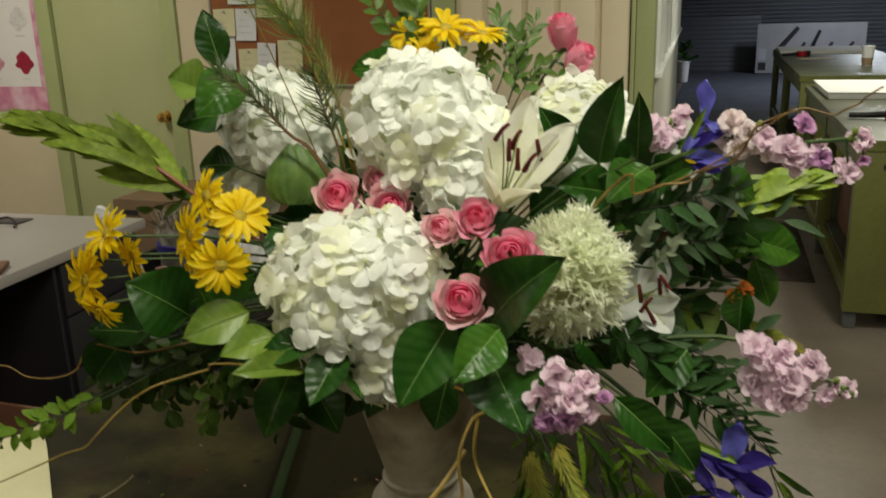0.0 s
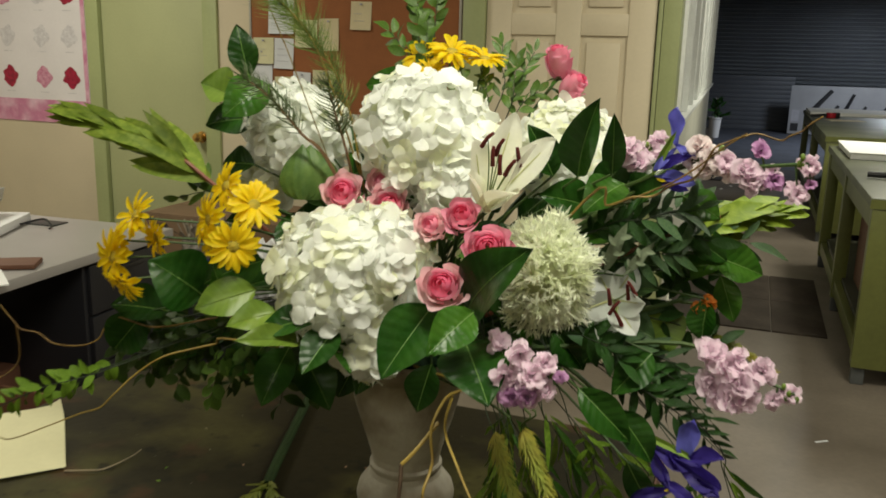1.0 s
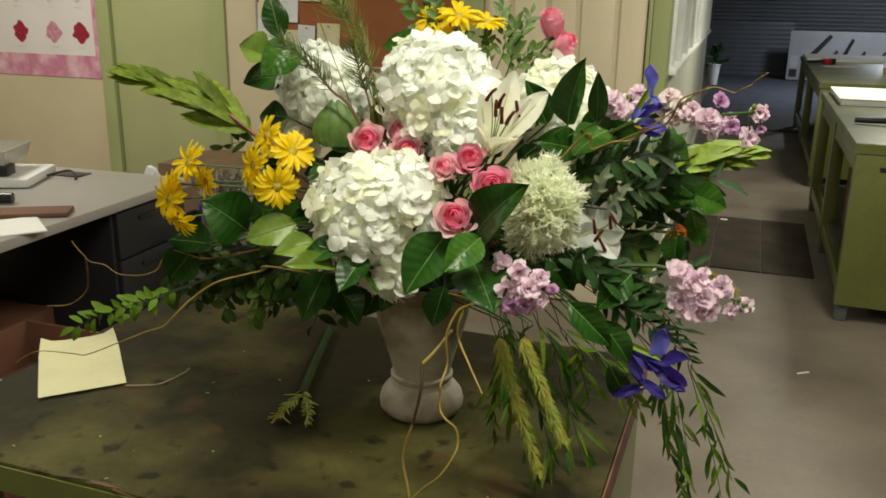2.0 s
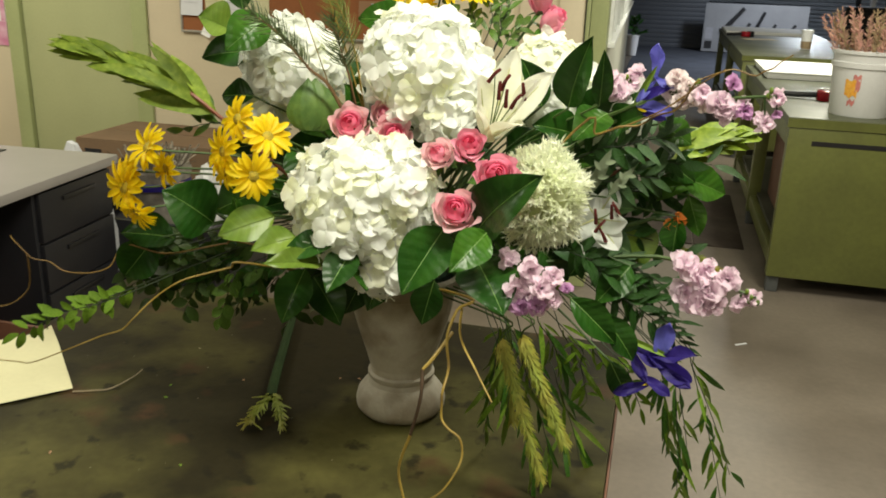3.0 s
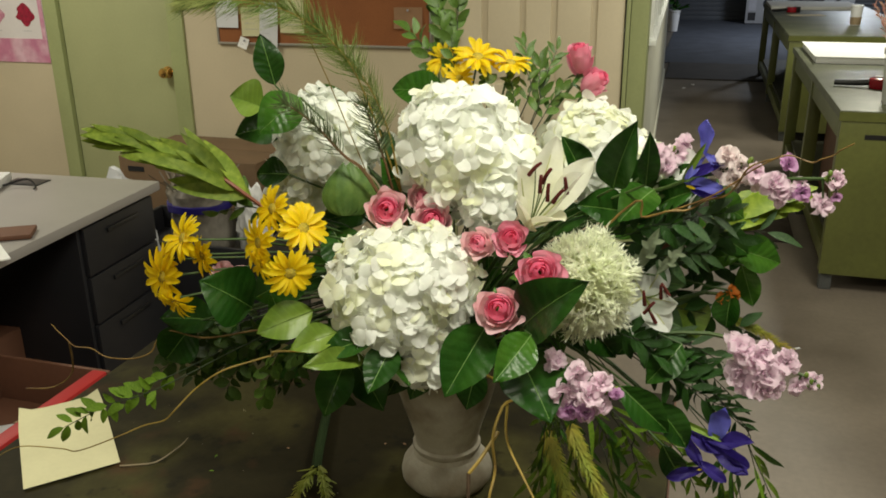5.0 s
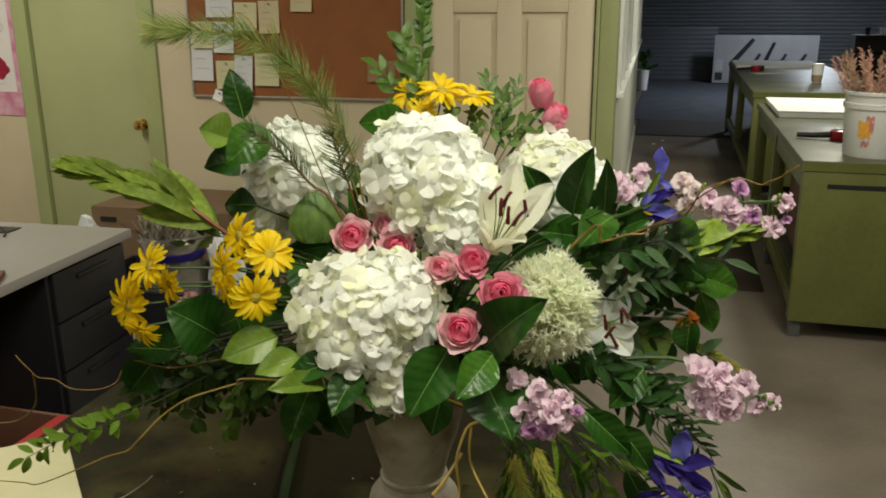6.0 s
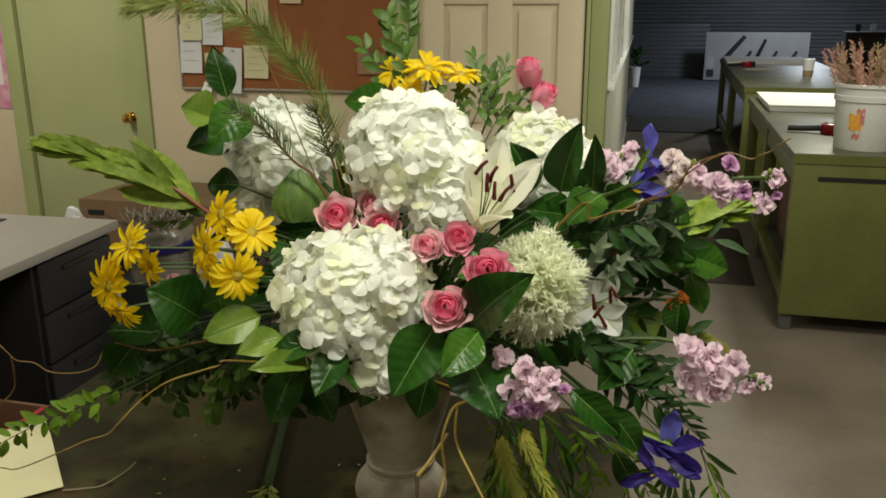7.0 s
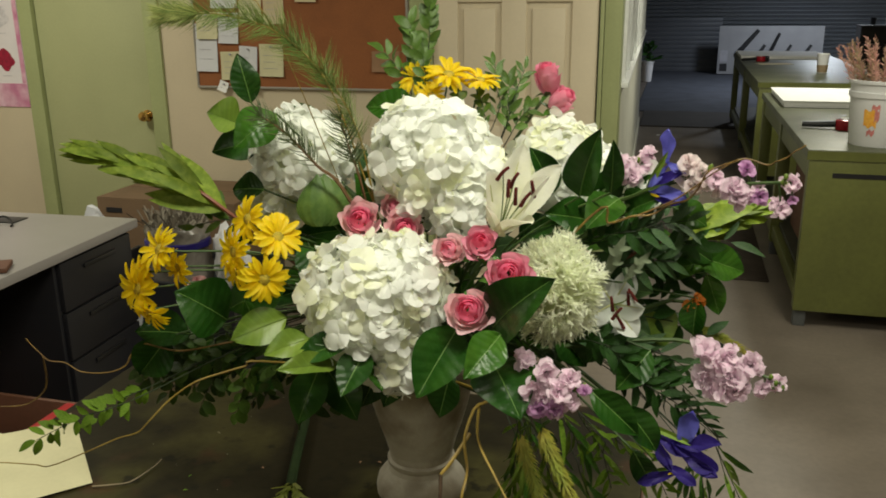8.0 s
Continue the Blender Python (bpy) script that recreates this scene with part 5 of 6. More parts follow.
sprig(48, 0.08, 1.05, 1.152, -0.01, 1, 1.196, 0.038, 0.4, 12, 0)
sprig(49, -0.659, 0.9, 1.361, -0.617, 0.9, 1.322, 0.041, 0.3, 6, 1)
sprig(50, -0.66, 0.88, 1.311, -0.588, 0.88, 1.321, 0.042, 0.3, 6, 1)
sprig(51, -0.479, 0.84, 1.05, -0.45, 0.82, 1.124, 0.04, 0.4, 8, 0)


# narrow hanging willow strands
LANCE = leaf_mesh(LEAFMID, 0.11, 5), leaf_mesh(LEAFLIGHT, 0.10, 6), leaf_mesh(LEAFVINE, 0.10, 7)


def hanging_strand(index, tx, ty, tz, wx, wy, wz):
    rng = random.Random(900 + index)
    t, w = Vector((tx, ty, tz if tx > 0.045 else max(tz, 0.875))), Vector((wx, wy, wz))
    s = thing("hanging_strand", tuple(w), "drooping strand of long narrow green leaves", "foliage", "hanging strands")
    part("stem", pipe(bmesh.new(), [hub_point(900 + index), hub_point(900 + index).lerp(w, 0.5) + Vector((0, 0.07, 0.10)), w + Vector((-0.02, 0.02, 0.03)), w, w.lerp(t, 0.25) + Vector((0.002, 0, 0)), w.lerp(t, 0.6) + Vector((0.004, 0, 0)), t], 0.0010, 0.0005, 5), STEMDARK, s)
    for k in range(12):
        p = w.lerp(t, k / 11) + Vector((0, 0.012, 0))
        way = ((t - w).normalized() + Vector((rng.gauss(0, 0.4), rng.gauss(0, 0.3), rng.gauss(0, 0.15)))).normalized()
        piece("leaf", rng.choice(LANCE), s, pose_along(p, p + way, VIEW - p + Vector((rng.gauss(0, 0.4), 0, 0.3))) @ Matrix.Scale(rng.uniform(0.04, 0.082), 4))


hanging_strand(0, -0.18, 0.84, 0.923, -0.165, 0.8, 1.089)
hanging_strand(1, -0.143, 0.8, 0.98, -0.149, 0.8, 1.101)
hanging_strand(2, -0.097, 0.78, 0.904, -0.149, 0.8, 1.092)
hanging_strand(3, -0.067, 0.86, 0.911, -0.12, 0.84, 1.046)
hanging_strand(4, -0.084, 0.86, 1.045, -0.116, 0.84, 1.108)
hanging_strand(5, -0.128, 0.84, 1.044, -0.16, 0.82, 1.116)
hanging_strand(6, -0.045, 0.92, 0.984, -0.091, 0.88, 1.088)
hanging_strand(7, -0.04, 0.868, 0.885, -0.085, 0.88, 0.999)
hanging_strand(8, -0.077, 0.82, 0.904, -0.127, 0.8, 1.062)
hanging_strand(9, -0.177, 0.84, 0.998, -0.167, 0.82, 1.098)
hanging_strand(10, 0.002, 0.95, 0.966, -0.043, 0.9, 1.053)
hanging_strand(11, 0.102, 0.9, 0.847, 0.074, 0.9, 1.026)
hanging_strand(12, 0.116, 0.92, 0.854, 0.082, 0.91, 1.013)
hanging_strand(13, 0.17, 0.94, 0.819, 0.094, 0.92, 1.046)
hanging_strand(14, 0.178, 0.95, 0.858, 0.099, 0.93, 1.033)
hanging_strand(15, 0.081, 0.9, 0.908, 0.056, 0.9, 1.031)


# needled plumes and spikes
def needles(thing_ob, points, r0, r1, stem_mat, mat, count, length, lean, seed, thin=0.0005, droop=0.0, bottom=0.0):
    """A stem through the points with fine needles all round it."""
    rng = random.Random(seed)
    part("stem", pipe(bmesh.new(), points, r0, r1, 5), stem_mat, thing_ob)
    pts = [Vector(p) for p in points]
    verts, faces = [], []
    o = ORIGIN[thing_ob]
    for k in range(count):
        u = bottom + (1 - bottom) * (k + rng.random()) / count
        f = u * (len(pts) - 1)
        i = min(int(f), len(pts) - 2)
        v = f - i
        q0, q1, q2, q3 = pts[max(i - 1, 0)], pts[i], pts[i + 1], pts[min(i + 2, len(pts) - 1)]
        p = 0.5 * (2 * q1 + (q2 - q0) * v + (2 * q0 - 5 * q1 + 4 * q2 - q3) * v * v + (3 * q1 - q0 - 3 * q2 + q3) * v ** 3)
        ahead = (pts[i + 1] - pts[i]).normalized()
        r = Vector((rng.gauss(0, 1), rng.gauss(0, 1), rng.gauss(0, 1)))
        out = (r - ahead * r.dot(ahead)).normalized()
        way = (ahead * lean + out + Vector((0, 0, -droop))).normalized()
        side = way.cross(VIEW - p).normalized() * thin
        ln = length * rng.uniform(0.6, 1.15) * (1 - 0.35 * u)
        n0 = len(verts)
        verts += [p - side - o, p + side - o, p + way * ln * 0.55 + side - o + out * ln * 0.03, p + way * ln * 0.55 - side - o + out * ln * 0.03, p + way * ln + ahead * ln * 0.12 - o]
        faces += [(n0, n0 + 1, n0 + 2, n0 + 3), (n0 + 3, n0 + 2, n0 + 4)]
    me = bpy.data.meshes.new("needles")
    me.from_pydata(verts, [], faces)
    me.materials.append(mat)
    ob = new("needles", me)
    ob.parent = thing_ob
    tagged(ob, "fine soft needles", "", "", "stuff")


def plume(label, points, seed, stem_mat, mat, count, length, lean, r0=0.0016, droop=0.0, thin=0.0005, bottom=0.12):
    p = thing("needle_plume", tuple(points[0]), label, "foliage", "needled sprays")
    needles(p, [tuple(hub_point(seed))] + list(points), r0, 0.0006, stem_mat, mat, count, length, lean, seed, thin, droop, bottom)


plume("feathery yellow-green plume arching over the hydrangeas", [(-0.401, 0.91, 1.372), (-0.423, 0.88, 1.472), (-0.45, 0.86, 1.544), (-0.495, 0.83, 1.593), (-0.545, 0.80, 1.612), (-0.61, 0.776, 1.615)], 91, OCHRETWIG, NEEDLE, 620, 0.054, 0.85, thin=0.0003, bottom=0.42)
plume("soft pale yellow tip of the arching plume", [(-0.495, 0.83, 1.593), (-0.545, 0.80, 1.612), (-0.58, 0.788, 1.614), (-0.62, 0.774, 1.612)], 98, OCHRETWIG, NEEDLETIP, 520, 0.034, 1.1, r0=0.0008, thin=0.0004, bottom=0.72)
plume("feathery green plume beside a longer one", [(-0.397, 0.91, 1.369), (-0.411, 0.89, 1.464), (-0.44, 0.87, 1.53), (-0.483, 0.85, 1.579)], 92, OCHRETWIG, NEEDLE, 330, 0.042, 1.0, thin=0.0003, bottom=0.45)
plume("bare brown pine twig with sparse dark needles", [(-0.416, 0.88, 1.362), (-0.457, 0.86, 1.417), (-0.498, 0.85, 1.462), (-0.534, 0.85, 1.483)], 93, BROWNTWIG, NEEDLEDARK, 120, 0.042, 0.9, 0.0034, thin=0.0006, bottom=0.5)
plume("short pine twig with dark needles", [(-0.401, 0.89, 1.37), (-0.416, 0.88, 1.432), (-0.431, 0.88, 1.48)], 94, BROWNTWIG, NEEDLEDARK, 110, 0.044, 0.8, 0.0026, thin=0.0006, bottom=0.5)
plume("fuzzy yellow-green spike behind lilac stock", [(0.03, 1.04, 1.17), (0.064, 1.06, 1.162), (0.10, 1.06, 1.15), (0.146, 1.06, 1.125)], 95, STEM, FOXTAIL, 420, 0.016, 0.8, bottom=0.45)
for k, row in enumerate(FOXTAILS):
    a, b = Vector(row[3:6]), Vector(row[0:3])
    b.z = max(b.z, 0.875)
    plume("yellow-green foxtail spike hanging beside the urn", [tuple(a + Vector((0, 0, 0.03))), tuple(a), tuple(a.lerp(b, 0.5)), tuple(b)], 96 + k, STEM, FOXTAIL, 430, 0.024, 1.15, 0.0016, thin=0.0009, bottom=0.5)


# cone-leaved branches
CONELEAF = [leaf_mesh(LEAFCONE, 0.165, 40 + k) for k in range(3)]
CONEWIDE = [leaf_mesh(LEAFCONE, 0.215, 60 + k) for k in range(3)]
CONELIGHT = [leaf_mesh(LEAFCONE, 0.19, 50 + k) for k in range(2)]


def cone_branch(label, points, count, ln, seed, wide):
    rng = random.Random(seed)
    s = thing("cone_leaf_branch", tuple(points[0]), label, "foliage", "cone-leaved branches")
    pts = [Vector(p) for p in points]
    part("stem", pipe(bmesh.new(), [hub_point(seed)] + pts, 0.0035, 0.0018, 6), REDSTEM, s, "reddish stem")
    for k in range(count):
        u = (k + 0.5) / count
        f = u * (len(pts) - 1)
        i = min(int(f), len(pts) - 2)
        p, ahead = pts[i].lerp(pts[i + 1], f - i), (pts[i + 1] - pts[i]).normalized()
        a = k * 2.39996
        x = ahead.cross(Vector((0, 0, 1))).normalized()
        out = math.cos(a) * x + math.sin(a) * ahead.cross(x)
        way = (ahead + out * (wide * (1.05 - 0.75 * u))).normalized()
        n = out * 0.3 + Vector((0, -0.5, 0.8)) + 0.4 * (VIEW - p).normalized()
        piece("leaf", rng.choice(CONEWIDE if rng.random() < (0.95 if ln > 0.1 else 0.45) else CONELIGHT if rng.random() < 0.35 else CONELEAF), s, pose_along(p, p + way, n) @ Matrix.Scale(ln * rng.uniform(0.8, 1.15) * (1.15 - 0.35 * u), 4))


cone_branch("lime green cone-leaved branch reaching far out", [(-0.60, 0.875, 1.335), (-0.655, 0.865, 1.372), (-0.72, 0.855, 1.398), (-0.785, 0.838, 1.418)], 46, 0.088, 131, 0.46)
cone_branch("lime green cone-leaved branch beside lilac stock", [(0.003, 1.0, 1.315), (0.06, 1.08, 1.325), (0.125, 1.17, 1.325)], 26, 0.125, 132, 0.32)


# curly willow
def twig(label, points, r, mat, seed, rooted=True):
    t = thing("willow_twig", tuple(points[0]), label, "twig", "curly willow twigs")
    rng, kinked = random.Random(seed), []
    for a, b in zip(points, points[1:]):
        a, b = Vector(a), Vector(b)
        off = (b - a).length * 0.13
        kinked += [a, a.lerp(b, 0.5) + Vector((rng.uniform(-off, off), rng.uniform(-off, off), rng.uniform(-off, off)))]
    pts = ([tuple(hub_point(seed))] if rooted else []) + kinked + [points[-1]]
    part("branch", pipe(bmesh.new(), pts, r, r * 0.45, 6), mat, t)
    return t


w = twig("brown curly willow twig snaking out past the leaves", [(-0.543, 0.84, 1.163), (-0.599, 0.83, 1.154), (-0.722, 0.81, 1.147), (-0.747, 0.80, 1.112), (-0.816, 0.79, 1.098), (-0.853, 0.77, 1.12), (-0.878, 0.77, 1.14), (-0.888, 0.77, 1.151)], 0.0015, WILLOW, 141)
part("branch", pipe(bmesh.new(), [(-0.862, 0.77, 1.124), (-0.884, 0.79, 1.062), (-0.934, 0.80, 1.022), (-0.987, 0.80, 1.01)], 0.0016, 0.0008, 5), WILLOW, w)
twig("ochre willow twig trailing across the yellow card", [(-0.523, 0.80, 1.149), (-0.572, 0.78, 1.135), (-0.642, 0.75, 1.098), (-0.686, 0.73, 1.05), (-0.764, 0.72, 1.013), (-0.862, 0.72, 0.975), (-0.987, 0.72, 0.935)], 0.0016, OCHRETWIG, 142)
w = twig("brown curly willow twig among the lilac stock", [(-0.098, 0.9, 1.362), (-0.056, 0.89, 1.366), (-0.018, 0.885, 1.378), (0.022, 0.88, 1.401), (0.043, 0.87, 1.439), (0.07, 0.865, 1.454), (0.108, 0.86, 1.454), (0.127, 0.85, 1.466), (0.144, 0.84, 1.483)], 0.0017, WILLOW, 143)
part("branch", pipe(bmesh.new(), [(-0.04, 0.89, 1.372), (0.0, 0.88, 1.395), (0.028, 0.875, 1.417), (0.047, 0.872, 1.436), (0.075, 0.86, 1.459)], 0.0013, 0.0008, 5), WILLOW, w)
w = twig("ochre willow twig hanging down the urn", [(-0.205, 0.79, 1.15), (-0.212, 0.71, 1.127), (-0.206, 0.676, 1.071), (-0.204, 0.671, 1.036), (-0.178, 0.66, 1.02), (-0.176, 0.645, 0.985), (-0.21, 0.63, 0.94), (-0.235, 0.62, 0.885)], 0.0021, OCHRETWIG, 144)
part("branch", pipe(bmesh.new(), [(-0.206, 0.76, 1.145), (-0.193, 0.70, 1.135), (-0.165, 0.665, 1.112), (-0.140, 0.645, 1.085)], 0.0018, 0.0012, 5), OCHRETWIG, w)
part("branch", pipe(bmesh.new(), [(-0.208, 0.72, 1.13), (-0.222, 0.69, 1.108), (-0.232, 0.675, 1.096)], 0.0024, 0.0022, 6), OCHRETWIG, w)
part("branch", pipe(bmesh.new(), [(-0.232, 0.675, 1.096), (-0.231, 0.667, 1.06), (-0.243, 0.672, 1.005)], 0.0024, 0.0021, 6), DARKTWIG, w, "dark brown cut branch")
part("branch", pipe(bmesh.new(), [(-0.243, 0.672, 1.005), (-0.257, 0.674, 0.952), (-0.247, 0.668, 0.912), (-0.238, 0.66, 0.885)], 0.0021, 0.0013, 6), OCHRETWIG, w)


# ribbed green bud leaf
def cupped_leaf():
    c = Vector((-0.458, 0.885, 1.368))
    cl = thing("cupped_leaf", tuple(c), "rounded mid-green ribbed leaf cupped like a bud", "leaf")
    ahead = (VIEW - c).normalized()
    side = Vector((0, 0, 1)).cross(ahead).normalized()
    up = ahead.cross(side)
    for half, spread in ((0, 1.0), (1, 0.72)):
        bm = bmesh.new()
        grid = []
        for i in range(15):
            u = i / 14
            w = 0.040 * spread * max(math.sin(math.pi * min(0.04 + 0.95 * u ** 0.8, 1.0)), 0.0) ** 0.55
            row = []
            for j in range(25):
                q = j / 12 - 1
                dome = (1 - q * q) * math.sin(math.pi * (0.1 + 0.8 * u)) * 0.013 + 0.0004 * math.cos(q * 17) + 0.004 * half
                row.append(bm.verts.new(c + up * (0.072 * u - 0.040 - 0.008 * q * q * u) + side * (q * w - 0.010 * half) + ahead * dome))
            grid.append(row)
        for a, b in zip(grid, grid[1:]):
            for j in range(24):
                bm.faces.new((a[j], a[j + 1], b[j + 1], b[j]))
        part("leaf_lobe", bm, LEAFBUD, cl)
    stem_to_urn(c + Vector((0, 0.01, -0.034)), 0.002, 151, STEM, cl)


cupped_leaf()


# silvery lobed leaves
def silver_leaf(index, base, tip):
    s = thing("silver_leaf", base, "soft silver-grey lobed leaf", "leaf", "silver leaves")
    b, t = Vector(base), Vector(tip)
    ln = (t - b).length
    n = VIEW - b
    part("blade", blade(bmesh.new(), pose_along(b, t, n), ln, ln * 0.22, 8, 0.1, 0.15, 0.03), SILVER, s)
    for k in range(4):
        u = 0.25 + 0.17 * k
        p = b.lerp(t, u)
        side = (t - b).normalized().cross(n.normalized()) * (1 if k % 2 else -1)
        part("lobe", blade(bmesh.new(), pose_along(p, p + (t - b).normalized() * 0.6 + side, n), ln * 0.22, ln * 0.10, 5, 0.1, 0.1), SILVER, s)
    stem_to_urn(b, 0.0015, 160 + index, STEM, s)


for k, (b, t) in enumerate([((-0.075, 0.95, 1.262), (-0.052, 0.93, 1.33)), ((-0.05, 0.95, 1.262), (-0.018, 0.94, 1.31)), ((-0.09, 0.94, 1.25), (-0.098, 0.92, 1.275))]):
    silver_leaf(k, b, t)

# a few loose pale petals at the edges
for k, (p, right) in enumerate([((-0.022, 1.0, 1.37), 0.2), ((-0.028, 1.02, 1.40), -0.2)]):
    lp = thing("white_floret", p, "single white floret on a thin green stalk", "flower", "loose white florets")
    axis = facing(p, right, 0.4)
    piece("petals", WHITEFLORETS[k], lp, Matrix.Translation(p) @ turned_to(axis, k) @ Matrix.Scale(1.25, 4))
    stem_to_urn(p, 0.0012, 170 + k, STEM, lp)


# ---- things on the walls ----
STANCE = Matrix()


def cork_board():
    x0, x1, z0, z1, y = -2.52, -1.314, 1.184, 2.06, WALL_Y
    c = thing("cork_board", (x0, y, z0), "brown cork notice board with a thin metal frame", "notice board")
    part("board", box(x0 + 0.012, x1 - 0.012, y - 0.012, y - 0.001, z0 + 0.012, z1 - 0.012), CORK, c)
    for a in ((x0, x1, z0, z0 + 0.0118), (x0, x1, z1 - 0.0118, z1), (x0, x0 + 0.0118, z0 + 0.012, z1 - 0.012), (x1 - 0.0118, x1, z0 + 0.012, z1 - 0.012)):
        part("frame_bar", box(a[0], a[1], y - 0.018, y - 0.001, a[2], a[3], bevel=0.002), ALU, c)


def note(x0, x1, z0, z1, mat, label, turn=0.0, lift=0.0, lines=3):
    y = WALL_Y - 0.013 - lift
    n = thing("pinned_note", ((x0 + x1) / 2, y, z1), label, "note", "notes on the board")
    w, hgt = x1 - x0, z1 - z0
    m = Matrix.Translation(((x0 + x1) / 2, y, z1 - 0.008)) @ Matrix.Rotation(turn, 4, "Y")
    bm = bmesh.new()
    grid = []
    for i in range(7):
        u = i / 6
        curl = 0.010 * u * u
        grid.append([(bm.verts.new(m @ Vector((s * w / 2, -curl - 0.0012, 0.008 - u * hgt))), bm.verts.new(m @ Vector((s * w / 2, -curl, 0.008 - u * hgt)))) for s in (-1, -0.33, 0.33, 1)])
    for a, b in zip(grid, grid[1:]):
        for j in range(3):
            bm.faces.new((a[j][0], b[j][0], b[j + 1][0], a[j + 1][0]))
            bm.faces.new((a[j][1], a[j + 1][1], b[j + 1][1], b[j][1]))
    part("sheet", bm, mat, n)
    for k in range(lines):
        bm = box(-w * 0.34, w * (0.05 + 0.25 * ((k * 7) % 3) / 2), -0.0042 - 0.010 * ((k + 1.5) / (lines + 2)) ** 2, -0.0016 - 0.010 * ((k + 1.5) / (lines + 2)) ** 2, -hgt * (k + 1.5) / (lines + 2) - 0.001, -hgt * (k + 1.5) / (lines + 2) + 0.0005)
        bmesh.ops.transform(bm, matrix=m, verts=bm.verts)
        part("writing_line", bm, INK, n)
    pin = lathe(bmesh.new(), [(0.0, 0), (0.005, 0.0), (0.004, 0.006), (0.0055, 0.01), (0.0, 0.011)], steps=10)
    bmesh.ops.transform(pin, matrix=Matrix.Translation(((x0 + x1) / 2, y - 0.0015, z1 - 0.014)) @ Matrix.Rotation(math.pi / 2, 4, "X"), verts=pin.verts)
    part("pin", pin, INK, n, "small drawing pin")


cork_board()
note(-2.509, -2.382, 1.272, 1.520, BLUEPAPER, "white order slip pinned to the board", 0.01)
note(-2.495, -2.371, 1.442, 1.579, YELLOWPAPER, "yellow slip pinned over a white one", -0.01, 0.004, 2)
note(-2.368, -2.251, 1.419, 1.577, BLUEPAPER, "white slip pinned beside a yellow one", 0.02)
note(-2.369, -2.249, 1.230, 1.377, YELLOWPAPER, "pale yellow slip half under another", -0.02)
note(-2.252, -2.148, 1.171, 1.405, BLUEPAPER, "long white slip hanging below the frame", 0.06, 0.006, 5)
note(-2.139, -2.002, 1.250, 1.417, YELLOWPAPER, "square pale yellow slip on cork", 0.01)
note(-2.101, -1.986, 1.519, 1.682, TANPAPER, "tan yellow slip high on the board", -0.02)
note(-2.238, -2.110, 1.532, 1.674, YELLOWPAPER, "creased yellow slip with dark writing", 0.02)
note(-2.400, -2.247, 1.600, 1.797, BLUEPAPER, "white sheet high on the board", 0.0)
note(-1.914, -1.798, 1.627, 1.768, TANPAPER, "tan paper slip alone on cork", 0.02, lines=2)
note(-1.511, -1.362, 1.282, 1.385, BROWNPAPER, "brown paper square low on cork", -0.01, lines=0)
note(-2.381, -2.327, 1.166, 1.221, PAPER, "small white tag hanging askew", 0.35, 0.008, 1)


def flower_poster():
    x0, x1, z0, z1, y = -4.78, -3.637, 1.05, 1.98, WALL_Y - 0.004
    p = thing("flower_poster", (x0, y, z0), "white poster of printed blooms with a pink band", "poster")
    part("sheet", box(x0, x1, y, y + 0.003, z0, z1), POSTERWHITE, p)
    part("pink_band", box(x0, x1, y - 0.0022, y - 0.0004, z0, z0 + 0.135), POSTERPINK, p, "pink printed band")
    part("pink_margin", box(x1 - 0.03, x1 - 0.002, y - 0.0022, y - 0.0004, z0 + 0.137, z1), POSTERPINK, p, "pink printed margin")
    for j, z in enumerate((1.32, 1.56, 1.80)):
        for i, x in enumerate((-4.475, -4.235, -3.975, -3.765)):
            rng = random.Random(31 * i + j)
            mat = ((PRINTRED, PRINTRED, PRINTPINK, PRINTRED), (PRINTGREY, PRINTGREY, PRINTGREY, PRINTGREY), (PRINTRED, PRINTPINK, PRINTGREY, PRINTRED))[j][i]
            bm = bmesh.new()
            ring = [bm.verts.new((x + 0.058 * (1 + 0.16 * math.sin(5 * a + i) + rng.uniform(-0.08, 0.08)) * math.cos(a), y - 0.0016, z + 0.058 * (1 + 0.16 * math.cos(4 * a + j) + rng.uniform(-0.08, 0.08)) * math.sin(a))) for a in [k * 0.2618 for k in range(24)]]
            bm.faces.new(list(reversed(ring)))
            part("printed_bloom", bm, mat, p)
            part("caption_bar", box(x - 0.035, x + 0.03, y - 0.0016, y - 0.0008, z - 0.094, z - 0.088), PRINTGREY, p)


flower_poster()


# ---- things on and round the desk ----
STANCE = DESK_STANCE


